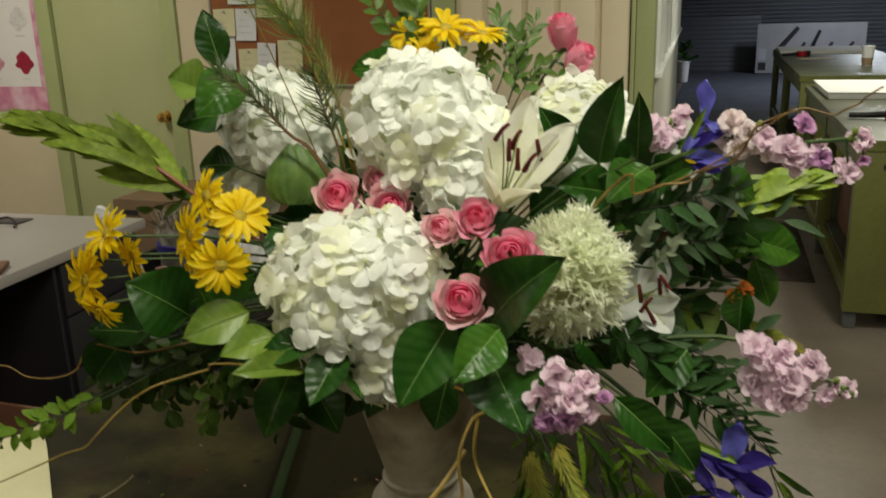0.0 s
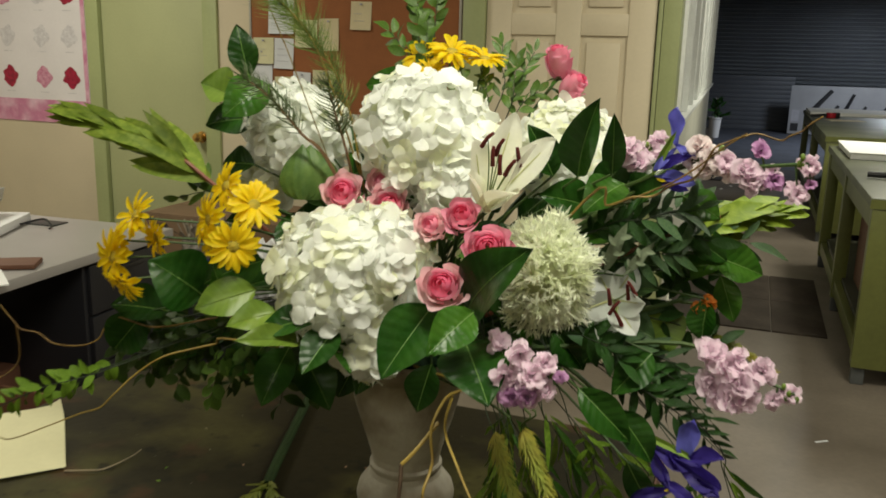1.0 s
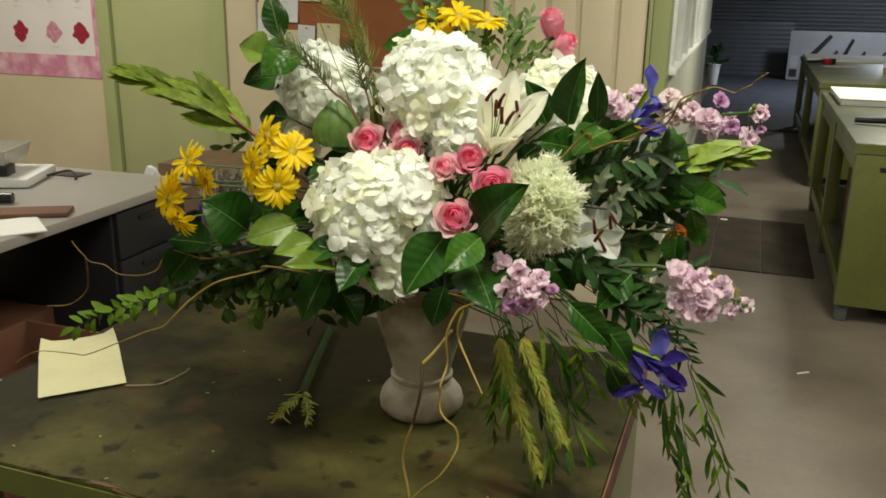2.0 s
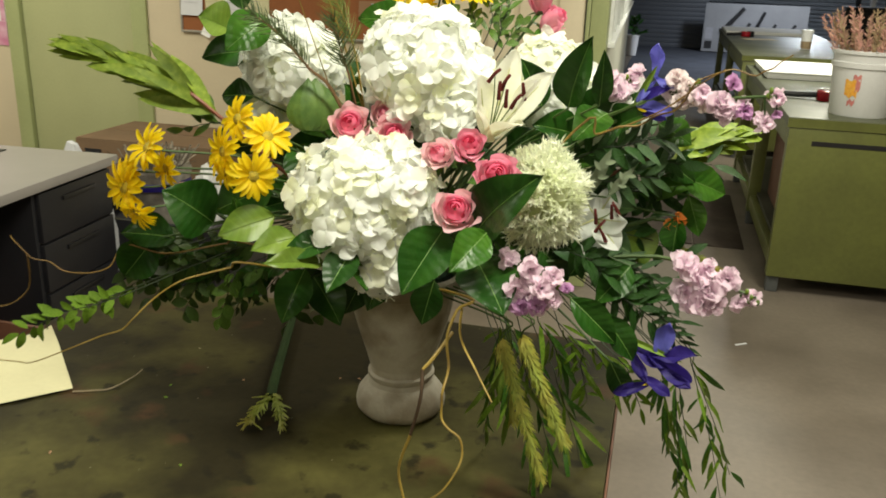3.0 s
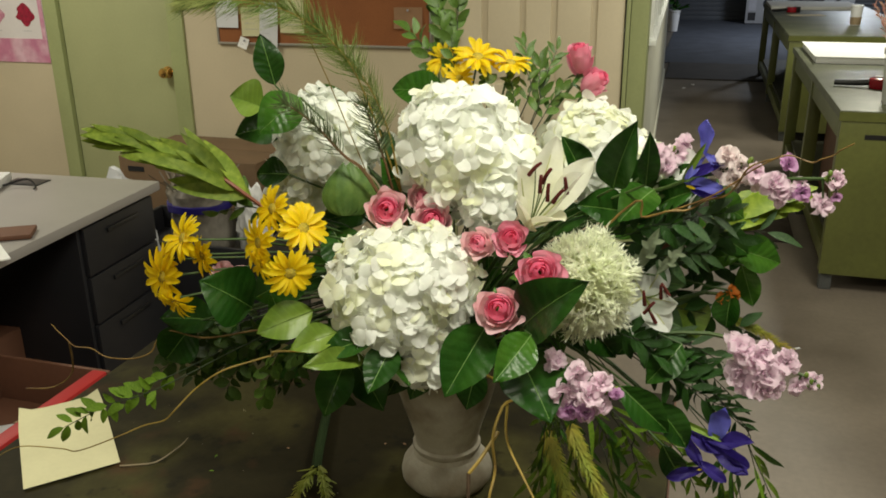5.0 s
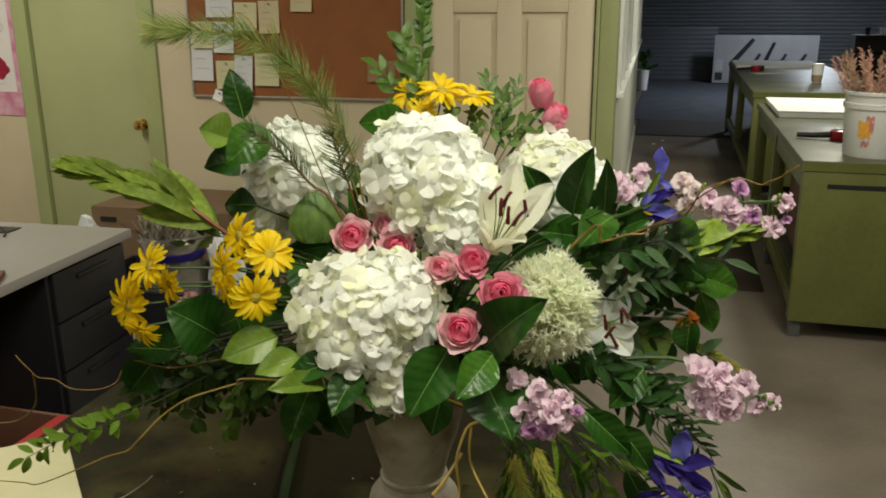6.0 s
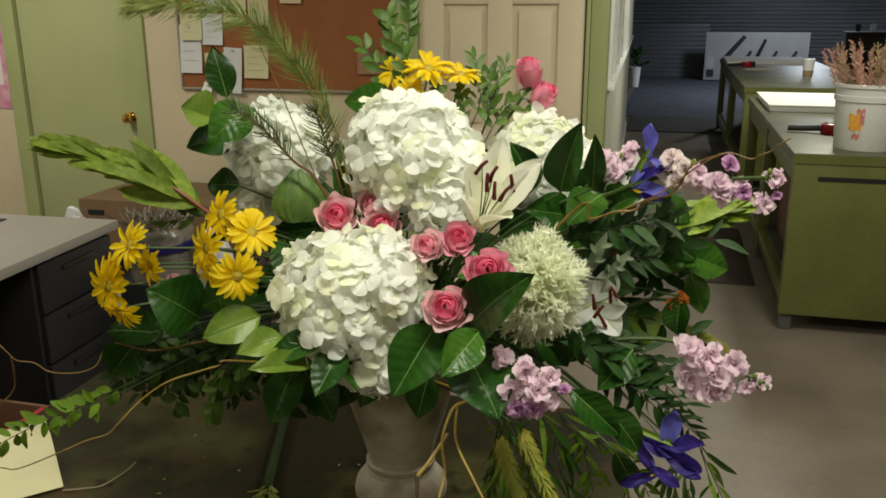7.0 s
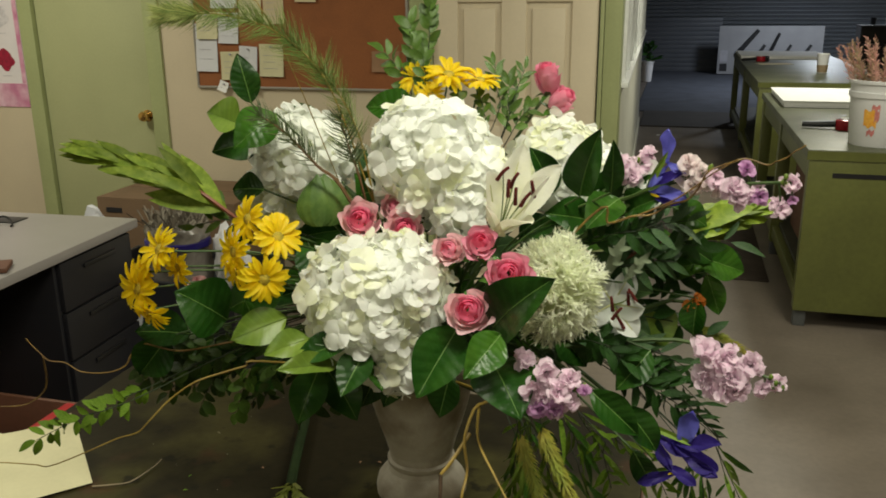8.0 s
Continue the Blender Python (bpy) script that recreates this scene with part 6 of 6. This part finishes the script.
def scale_on_desk():
    z = 0.8715
    s = thing("desk_scale", (-2.36, 1.98, z), "white desk scale with a cloudy tray of papers", "scale")
    bm = box(-0.2, 0.2, -0.15, 0.15, 0.0, 0.035, bevel=0.012)
    m = pose(-2.42, 2.0, z, 0, 0, 22)
    bmesh.ops.transform(bm, matrix=m, verts=bm.verts)
    part("base", bm, WHITEPLASTIC, s)
    bm = box(0.03, 0.12, -0.12, -0.04, 0.036, 0.075, bevel=0.006)
    bmesh.ops.transform(bm, matrix=m, verts=bm.verts)
    part("display", bm, BLACKPLASTIC, s, "black display block")
    bm = lathe(bmesh.new(), [(0.0, 0.06), (0.13, 0.06), (0.16, 0.085), (0.175, 0.13), (0.171, 0.131), (0.155, 0.09), (0.0, 0.066)], steps=4)
    bmesh.ops.transform(bm, matrix=m @ Matrix.Rotation(0.785, 4, "Z"), verts=bm.verts)
    part("tray", bm, TRAY, s, "cloudy plastic tray")
    bm = box(-0.05, 0.05, -0.05, 0.05, 0.034, 0.062)
    bmesh.ops.transform(bm, matrix=m, verts=bm.verts)
    part("tray_support", bm, WHITEPLASTIC, s)
    for k, mat in enumerate((PAPER, PRINTPINK, YELLOWPAPER)):
        bm = box(-0.09, 0.08, -0.07, 0.07, 0.068 + 0.004 * k, 0.071 + 0.004 * k)
        bmesh.ops.transform(bm, matrix=m @ Matrix.Rotation(0.4 * k - 0.3, 4, "Z") @ Matrix.Translation((0.02 * k - 0.02, 0.02 * k, 0)), verts=bm.verts)
        part("slip", bm, mat, s, ("white paper slip", "pink paper slip", "yellow paper slip")[k])
    part("cord", pipe(bmesh.new(), [(-2.24, 2.1, z + 0.012), (-2.17, 2.14, z + 0.03), (-2.13, 2.13, z + 0.008), (-2.12, 2.11, z + 0.004)], 0.004, 0.004, 6), BLACKPLASTIC, s, "black power cord")


TRAY = material("cloudy_tray_plastic", (0.62, 0.60, 0.55), 0.2, 0.05, 8, 60, 0.02, thin=0.35)
scale_on_desk()
bm = pipe(bmesh.new(), [(-2.42, 1.60, 0.892), (-2.2, 1.68, 0.892), (-2.06, 1.735, 0.890)], 0.021, 0.018, 10)
tagged(part("tool_handle", bm, BLACKPLASTIC), "black rubber tool handle lying on the desk", "tool")
bm = box(-0.23, 0.23, -0.05, 0.05, 0.0, 0.016, bevel=0.006)
bmesh.ops.transform(bm, matrix=pose(-1.99, 1.58, 0.871, 0, 0, 28), verts=bm.verts)
tagged(part("wooden_board", bm, CARDRED), "thin reddish-brown wooden board on the desk", "board")
bm = box(-0.14, 0.14, -0.1, 0.1, 0.0, 0.004)
bmesh.ops.transform(bm, matrix=pose(-1.87, 1.44, 0.871, 0, 0, 50), verts=bm.verts)
tagged(part("paper_sheet", bm, PAPER), "white sheet of paper at the desk's edge", "paper")


STANCE = Matrix()


def crumpled(name, at, size, mat, label, category, seed, rough=0.35):
    bm = bmesh.new()
    bmesh.ops.create_icosphere(bm, subdivisions=4, radius=1.0)
    for v in bm.verts:
        d = v.co.normalized()
        k = 1 + rough * noise.noise(d * 2.6 + Vector((seed, 0, 0))) + rough * 0.5 * noise.noise(d * 7 + Vector((0, seed, 0)))
        v.co = Vector((d.x * size[0] * k, d.y * size[1] * k, max(d.z * size[2] * k, -size[2] * 0.96))) + Vector(at) + Vector((0, 0, size[2] * 0.96))
    return tagged(part(name, bm, mat), label, category)


def carton(name, x0, x1, y0, y1, z0, z1, mat, label, tape=True):
    c = thing(name, ((x0 + x1) / 2, (y0 + y1) / 2, z0), label, "box", "")
    part("carton", box(x0, x1, y0, y1, z0, z1 - 0.004, bevel=0.004), mat, c)
    ym = (y0 + y1) / 2
    part("flap", box(x0 + 0.002, x1 - 0.002, y0 + 0.002, ym - 0.003, z1 - 0.0038, z1, bevel=0.001), mat, c)
    part("flap", box(x0 + 0.002, x1 - 0.002, ym + 0.003, y1 - 0.002, z1 - 0.0038, z1, bevel=0.001), mat, c)
    if tape:
        part("printed_bar", box(x0 + 0.05, x0 + 0.14, y0 - 0.0022, y0 - 0.0004, z1 - 0.075, z1 - 0.05), BLACKINK, c)
    return c


carton("cardboard_box", -2.76, -2.0, 3.35, 3.85, 0.0, 0.705, CARDBOARD, "brown cardboard box on the floor before the wall")
crate = thing("storage_crate", (-2.3, 2.95, 0.0), "dark open crate on the floor beside the desk", "crate")
part("crate_side", box(-2.35, -1.62, 2.62, 2.64, 0.0, 0.56, bevel=0.003), DESKDARK, crate)
part("crate_side", box(-2.35, -1.62, 3.06, 3.08, 0.0, 0.56, bevel=0.003), DESKDARK, crate)
part("crate_side", box(-2.35, -2.33, 2.6405, 3.0595, 0.0, 0.56, bevel=0.003), DESKDARK, crate)
part("crate_side", box(-1.64, -1.62, 2.6405, 3.0595, 0.0, 0.56, bevel=0.003), DESKDARK, crate)
part("crate_floor", box(-2.3295, -1.6405, 2.6405, 3.0595, 0.0, 0.46), DESKDARK, crate)
bag = thing("dried_flower_bag", (-1.95, 2.78, 0.46), "cloudy plastic bag of dried stems with a blue band", "bag")
bm = lathe(bmesh.new(), [(0.0, 0.401), (0.11, 0.402), (0.13, 0.5), (0.12, 0.6), (0.135, 0.68), (0.12, 0.70), (0.0, 0.69)], (-1.95, 2.79, 0.06), 24, 0.25)
part("bag_body", bm, CLEAR, bag)
bm = lathe(bmesh.new(), [(0.131, 0.612), (0.136, 0.613), (0.138, 0.64), (0.133, 0.641)], (-1.95, 2.79, 0.06), 24, 0.12)
part("band", bm, BLUETAPE, bag, "blue band round the bag")
verts, faces, rng = [], [], random.Random(77)
for k in range(260):
    a, r = rng.uniform(0, 6.28), 0.11 * math.sqrt(rng.random())
    p = Vector((r * math.cos(a), 0.01 + r * math.sin(a), 0.285))
    t = p + Vector((rng.gauss(0, 0.035), rng.gauss(0, 0.035), rng.uniform(0.03, 0.09)))
    n0 = len(verts)
    w = Vector((0.002, 0, 0))
    verts += [p - w, p + w, t + w * 2, t - w * 2]
    faces.append((n0, n0 + 1, n0 + 2, n0 + 3))
me = bpy.data.meshes.new("dried_stems")
me.from_pydata(verts, [], faces)
me.materials.append(material("dry_grey_stems", (0.26, 0.23, 0.18), 0.9, 0.2, 30, 100, 0.0, island=0.4))
ob = new("dried_filling", me)
ob.parent = bag
tagged(ob, "dry grey-brown flower heads", "", "", "stuff")
crumpled("plastic_bag", (-1.74, 2.84, 0.46), (0.075, 0.07, 0.15), WHITEPLASTIC, "crumpled white plastic bag beside dried stems", "bag", 4)
crumpled("wrapping_paper", (-2.20, 2.62, 0.0), (0.15, 0.08, 0.418), BLUEPAPER, "crumpled pale paper bundle behind the desk", "paper", 9, 0.2)

# box beside the work table
def packing_box():
    """An open carton whose lid is folded back, its near wall lined in red."""
    x0, x1, y0, y1, z1 = -1.86, -1.475, 0.95, 1.56, 0.605
    b = thing("packing_box", (x1, y0, 0), "open reddish-brown carton with red lining beside the work table", "box")
    part("box_floor", box(x0, x1, y0, y1, 0.0, 0.47), CARDRED, b)
    part("box_wall", box(x0, x1, y1 - 0.012, y1, 0.4705, z1, bevel=0.002), CARDRED, b)
    part("box_wall", box(x0, x0 + 0.012, y0, y1 - 0.0125, 0.4705, z1, bevel=0.002), CARDRED, b)
    part("box_wall", box(x0 + 0.0125, x1, y0, y0 + 0.012, 0.4705, z1, bevel=0.002), CARDRED, b)
    part("red_wall", box(x1 - 0.045, x1, y0 + 0.0125, y1 - 0.0125, 0.4705, z1 + 0.004, bevel=0.006), REDCARD, b, "bright red folded box wall")


packing_box()
carton("storage_box", -2.75, -2.18, 1.45, 1.985, 0.0, 0.455, CARDRED, "reddish-brown cardboard box under the desk", False)
for k, (x, y, turn, mat) in enumerate([(-1.62, 1.22, 20, BLUEPAPER), (-1.60, 1.12, -12, BLUEPAPER), (-1.70, 1.16, 40, BLUEPAPER), (-1.585, 1.44, 64, TANPAPER), (-1.66, 1.31, 15, BLUEPAPER)]):
    bm = bmesh.new()
    bmesh.ops.create_grid(bm, x_segments=7, y_segments=6, size=0.5)
    for v in bm.verts:
        v.co = Vector((v.co.x * 0.15, v.co.y * 0.11, 0.012 + 0.014 * noise.noise(v.co * 2.2 + Vector((k * 5, 0, 0)))))
    bmesh.ops.solidify(bm, geom=bm.faces[:], thickness=0.0008)
    bmesh.ops.transform(bm, matrix=pose(x, y, 0.473 + 0.008 * k, 0, 0, turn), verts=bm.verts)
    tagged(part("tissue_paper", bm, mat), "creased sheet of paper lying in the carton", "paper", "papers in the carton")


# ---- things on the work table ----
def yellow_card():
    z = 0.8685
    o, u, v = Vector((-0.992, 0.762, z)), Vector((0.101, 0.108, 0)), Vector((-0.176, 0.182, 0))
    c = thing("yellow_card", tuple(o), "pale yellow paper card lying on the work table", "paper")
    bm = bmesh.new()
    grid = []
    for i in range(9):
        s = i / 8
        row = []
        for j in range(7):
            q = j / 6
            corner = max(s - 0.8, 0) * 5 * max(abs(q - 0.5) - 0.3, 0) * 0.06
            p = o + u * (q + (0.5 - q) * corner * 6) + v * s + Vector((0, 0, 0.001 + 0.02 * max(s - 0.55, 0) ** 2 + corner))
            row.append(bm.verts.new(p))
        grid.append(row)
    for a, b in zip(grid, grid[1:]):
        for j in range(6):
            bm.faces.new((a[j], a[j + 1], b[j + 1], b[j]))
    part("sheet", bm, YELLOWPAPER, c)


yellow_card()
REED = material("dull_green_reed", (0.022, 0.042, 0.012), 0.9, 0.2, 20, 90, 0.2, spec=0.15)
reed = thing("cut_reed", (-0.64, 1.2, 0.866), "cut green reed with a bristly yellowish end", "stem")
part("stalk", pipe(bmesh.new(), [(-0.665, 1.25, 0.875), (-0.585, 1.0, 0.876), (-0.56, 0.93, 0.876)], 0.008, 0.0085, 8), REED, reed)
for k in range(170):
    rng = random.Random(k)
    tip = (Vector((-0.560, 0.835, 0.874)), Vector((-0.500, 0.845, 0.874)))[k % 2]
    a = Vector((-0.563, 0.945, 0.878)).lerp(tip, rng.uniform(0.0, 0.85))
    t = a + (tip - Vector((-0.563, 0.945, 0.878))) * rng.uniform(0.16, 0.26) + Vector((rng.gauss(0, 0.008), rng.gauss(0, 0.004), rng.uniform(-0.004, 0.010)))
    part("bristle", pipe(bmesh.new(), [a, t], 0.0022, 0.0007, 4), FOXTAIL, reed)
tagged(part("thin_twig", pipe(bmesh.new(), [(-0.886, 0.862, 0.868), (-0.855, 0.872, 0.870), (-0.832, 0.89, 0.869), (-0.823, 0.94, 0.868), (-0.822, 0.965, 0.870)], 0.0016, 0.0008, 5), TANTWIG := material("pale_dry_twig", (0.30, 0.24, 0.15), 0.7, 0.2, 40, 100, 0.1)), "thin pale dry twig lying on the work table", "twig")
rng = random.Random(12)
for k, (x, y) in enumerate([(-0.746, 0.937), (-0.642, 0.989), (-0.483, 1.043), (-0.727, 0.893), (-0.455, 1.056), (-0.80, 0.70), (-0.60, 0.72), (-0.9, 0.62), (-0.16, 0.75), (-0.12, 0.98), (-0.7, 0.6)]):
    bm = blade(bmesh.new(), pose(x, y, 0.8675, 0, 0, rng.uniform(0, 360)), rng.uniform(0.005, 0.010), 0.004, 4, 0.2, 0.05)
    tagged(part("fallen_petal", bm, BROWNPAPER if k % 3 else LEAFVINE), "tiny fallen petal scrap on the work table", "petal", "scraps on the table")
for k, (x, y) in enumerate([(0.04, 6.2), (0.48, 3.49), (-0.2, 10.6), (-0.1, 10.9)]):
    bm = box(-0.03, 0.03, -0.005, 0.005, 0.0, 0.003) if k == 1 else box(-0.025, 0.025, -0.015, 0.015, 0.0, 0.004)
    bmesh.ops.transform(bm, matrix=pose(x, y, 0.0105 if k == 0 else 0.0005, 0, 0, 35 * k), verts=bm.verts)
    tagged(part("paper_scrap", bm, BLUEPAPER if k == 1 else PAPER), "small white paper scrap lying on the floor", "scrap", "scraps on the floor")


# ---- things on the benches ----
def bucket():
    x, y, z = 0.99, 4.475, 0.9205
    b = thing("flower_bucket", (x, y, z), "white plastic bucket of dried pink astilbe", "bucket")
    part("body", lathe(bmesh.new(), [(0.0, 0.0), (0.138, 0.0), (0.142, 0.006), (0.156, 0.235), (0.164, 0.238), (0.165, 0.262), (0.158, 0.266), (0.160, 0.300), (0.168, 0.304), (0.168, 0.318), (0.160, 0.320), (0.155, 0.31), (0.14, 0.02), (0.0, 0.015)], (x, y, z), 40), BUCKETWHITE, b)
    for a0, a1, z0, z1, mat, nm in ((-2.33, -1.93, 0.10, 0.18, ORANGEPRINT, "orange_print"), (-2.1, -1.86, 0.182, 0.205, REDPRINT, "red_print"), (-2.0, -1.86, 0.13, 0.18, REDPRINT, "red_print"), (-2.2, -1.96, 0.06, 0.085, REDPRINT, "red_print")):
        bm = bmesh.new()
        cols = []
        for k in range(9):
            a = a0 + (a1 - a0) * k / 8
            wob = 0.008 * math.sin(5 * k + z0 * 90)
            cols.append([bm.verts.new((x + (0.1436 + 0.061 * q) * math.cos(a), y + (0.1436 + 0.061 * q) * math.sin(a), z + q)) for q in (z0 + wob, (z0 + z1) / 2, z1 + wob * 0.7)])
        for c0, c1 in zip(cols, cols[1:]):
            for j in range(2):
                bm.faces.new((c0[j], c1[j], c1[j + 1], c0[j + 1]))
        part(nm, bm, mat, b, "faded printed label patch")
    rng = random.Random(5)
    for k in range(46):
        a, r = k * 2.39996, 0.135 * math.sqrt((k + 0.5) / 46)
        p = Vector((x + r * math.cos(a), y + r * math.sin(a), z + 0.25))
        t = p + Vector((0.75 * r * math.cos(a) + rng.gauss(0, 0.02), 0.75 * r * math.sin(a) + rng.gauss(0, 0.02), rng.uniform(0.17, 0.27)))
        bm = pipe(bmesh.new(), [p, p.lerp(t, 0.5), t], 0.003, 0.001, 5)
        for j in range(30):
            u = 0.25 + 0.75 * j / 29
            q = p.lerp(t, u)
            way = ((t - p).normalized() + Vector((rng.gauss(0, 0.55), rng.gauss(0, 0.55), rng.gauss(0, 0.3)))).normalized()
            blade(bm, pose_along(q, q + way, Vector((rng.gauss(0, 1), -1, 0.3))), 0.042 * (1.15 - 0.6 * u), 0.007, 3, 0.2, 0.1, cols=2)
        part("dried_spray", bm, DRIEDPINK if k % 3 else DRIEDGREEN, b)


DRIEDPINK = material("dried_dusty_pink", (0.62, 0.33, 0.29), 0.85, 0.15, 30, 120, 0.1, other=(0.52, 0.36, 0.24), island=0.25, each=0.2)
DRIEDGREEN = material("dried_olive_pink", (0.42, 0.31, 0.18), 0.85, 0.15, 30, 120, 0.1, island=0.25, each=0.2)
bucket()
pad = thing("paper_pad", (0.69, 5.93, 0.9205), "thick pad of white wrapping paper on the bench", "paper pad")
part("paper_block", box(0.695, 1.42, 5.945, 6.84, 0.9205, 0.962, bevel=0.004), PAPER, pad)
part("top_sheet", box(0.685, 1.43, 5.93, 6.845, 0.9622, 0.966), PAPER, pad)


def tape_gun(x, y, z, turn):
    t = thing("tape_gun", (x, y, z), "red and black tape dispenser gun lying on the bench", "tape dispenser")
    m = pose(x, y, z, 0, 0, turn)
    bm = pipe(bmesh.new(), [(-0.17, 0, 0.022), (-0.08, 0, 0.024), (0.0, 0, 0.03)], 0.016, 0.019, 10)
    bmesh.ops.transform(bm, matrix=m, verts=bm.verts)
    part("handle", bm, BLACKPLASTIC, t, "black plastic handle")
    bm = lathe(bmesh.new(), [(0.0, 0), (0.052, 0.0), (0.055, 0.004), (0.055, 0.052), (0.05, 0.056), (0.0, 0.056)], (0.055, 0, 0), 24)
    bmesh.ops.transform(bm, matrix=m, verts=bm.verts)
    part("tape_drum", bm, REDPLASTIC, t, "glossy red tape drum")
    bm = box(0.08, 0.135, -0.045, 0.02, 0.0, 0.06, bevel=0.006)
    bmesh.ops.transform(bm, matrix=m, verts=bm.verts)
    part("cutter", bm, BLACKPLASTIC, t, "black cutter head")
    bm = lathe(bmesh.new(), [(0.0, 0.0562), (0.02, 0.0563), (0.021, 0.064), (0.0, 0.066)], (0.05, 0, 0), 14)
    bmesh.ops.transform(bm, matrix=m, verts=bm.verts)
    part("hub_cap", bm, WHITEPLASTIC, t)


tape_gun(0.86, 4.965, 0.9205, -10)
tape_gun(0.84, 10.35, 0.9205, 20)


def coffee_cup():
    x, y, z = 1.33, 8.85, 0.9205
    c = thing("coffee_cup", (x, y, z), "white paper coffee cup with a cardboard sleeve", "cup")
    part("cup", lathe(bmesh.new(), [(0.0, 0.0), (0.042, 0.0), (0.043, 0.004), (0.056, 0.165), (0.0, 0.166)], (x, y, z), 24), WHITEPLASTIC, c)
    part("lid", lathe(bmesh.new(), [(0.0, 0.1665), (0.058, 0.1667), (0.06, 0.172), (0.055, 0.182), (0.05, 0.184), (0.0, 0.182)], (x, y, z), 24), WHITEPLASTIC, c, "white plastic lid")
    part("sleeve", lathe(bmesh.new(), [(0.0435, 0.006), (0.0447, 0.006), (0.0515, 0.075), (0.0503, 0.075)], (x, y, z), 24), CUPBROWN, c, "brown cardboard sleeve")


coffee_cup()
bm = box(0.70, 1.66, 10.75, 11.8, 0.9205, 0.955, bevel=0.004)
tagged(part("flat_paper_pad", bm, PAPER), "flat stack of white paper on the far bench", "paper stack")
bm = box(-0.18, 0.18, -0.1, 0.1, 0, 0.003)
bmesh.ops.transform(bm, matrix=pose(1.0, 9.95, 0.921, 0, 0, 15), verts=bm.verts)
tagged(part("paper_sheet", bm, TANPAPER), "loose tan sheet on the far bench", "paper")
carton("shelf_box", 0.76, 1.15, 5.05, 5.55, 0.2255, 0.72, CARDRED, "reddish-brown box on the bench's lower shelf", False)


def shelf_unit():
    x0, x1, y0, y1 = 2.74, 3.9, 15.0, 15.4
    s = thing("shelf_unit", (x0, y0, 0.012), "dark low shelf unit with white cups on top", "shelf")
    for x in (x0, x1 - 0.03):
        part("side_panel", box(x, x + 0.03, y0, y1, 0.012, 1.15), BLACKPLASTIC, s)
    for z in (0.1, 0.5, 0.85, 1.15):
        part("shelf_board", box(x0 + (0.0305 if z < 1.1 else 0), x1 - (0.0305 if z < 1.1 else 0), y0, y1, z + 0.0005, z + 0.03, bevel=0.003), BLACKPLASTIC, s)
    part("back_panel", box(x0 + 0.031, x1 - 0.031, y1 - 0.01, y1 - 0.001, 0.012, 1.149), BLACKPLASTIC, s)
    for k in range(4):
        c = thing("paper_cup", (x0 + 0.2 + 0.22 * k, y0 + 0.18, 1.181), "small white paper cup on the dark shelf", "cup", "cups on the shelf")
        part("cup", lathe(bmesh.new(), [(0.0, 0.0), (0.035, 0.0), (0.048, 0.11), (0.05, 0.112), (0.045, 0.112), (0.034, 0.006), (0.0, 0.006)], (x0 + 0.2 + 0.22 * k, y0 + 0.18, 1.181), 18), WHITEPLASTIC if k % 2 else BLACKPLASTIC, c)


shelf_unit()


def pot_plant():
    x, y = -0.63, 17.6
    p = thing("potted_plant", (x, y, 0.012), "small dark green plant in a white pot", "plant")
    part("pot", lathe(bmesh.new(), [(0.0, 0.0), (0.09, 0.0), (0.12, 0.36), (0.13, 0.37), (0.13, 0.4), (0.118, 0.4), (0.11, 0.36), (0.0, 0.35)], (x, y, 0.012), 24), WHITEPLASTIC, p)
    rng = random.Random(8)
    for k in range(40):
        b = Vector((x + rng.gauss(0, 0.04), y + rng.gauss(0, 0.04), 0.36 + 0.4 * (k % 5) / 5))
        t = b + Vector((rng.gauss(0, 0.09), rng.gauss(0, 0.09), rng.uniform(0.04, 0.16)))
        part("leaf", blade(bmesh.new(), pose_along(b, t, Vector((rng.gauss(0, 0.5), -1, 0.5))), (t - b).length, 0.05, 5, 0.15, 0.2, cols=2), LEAFDARK, p)
    part("trunk", pipe(bmesh.new(), [(x, y, 0.36), (x + 0.01, y, 0.6), (x, y, 0.82)], 0.012, 0.005, 6), DARKTWIG, p)


pot_plant()
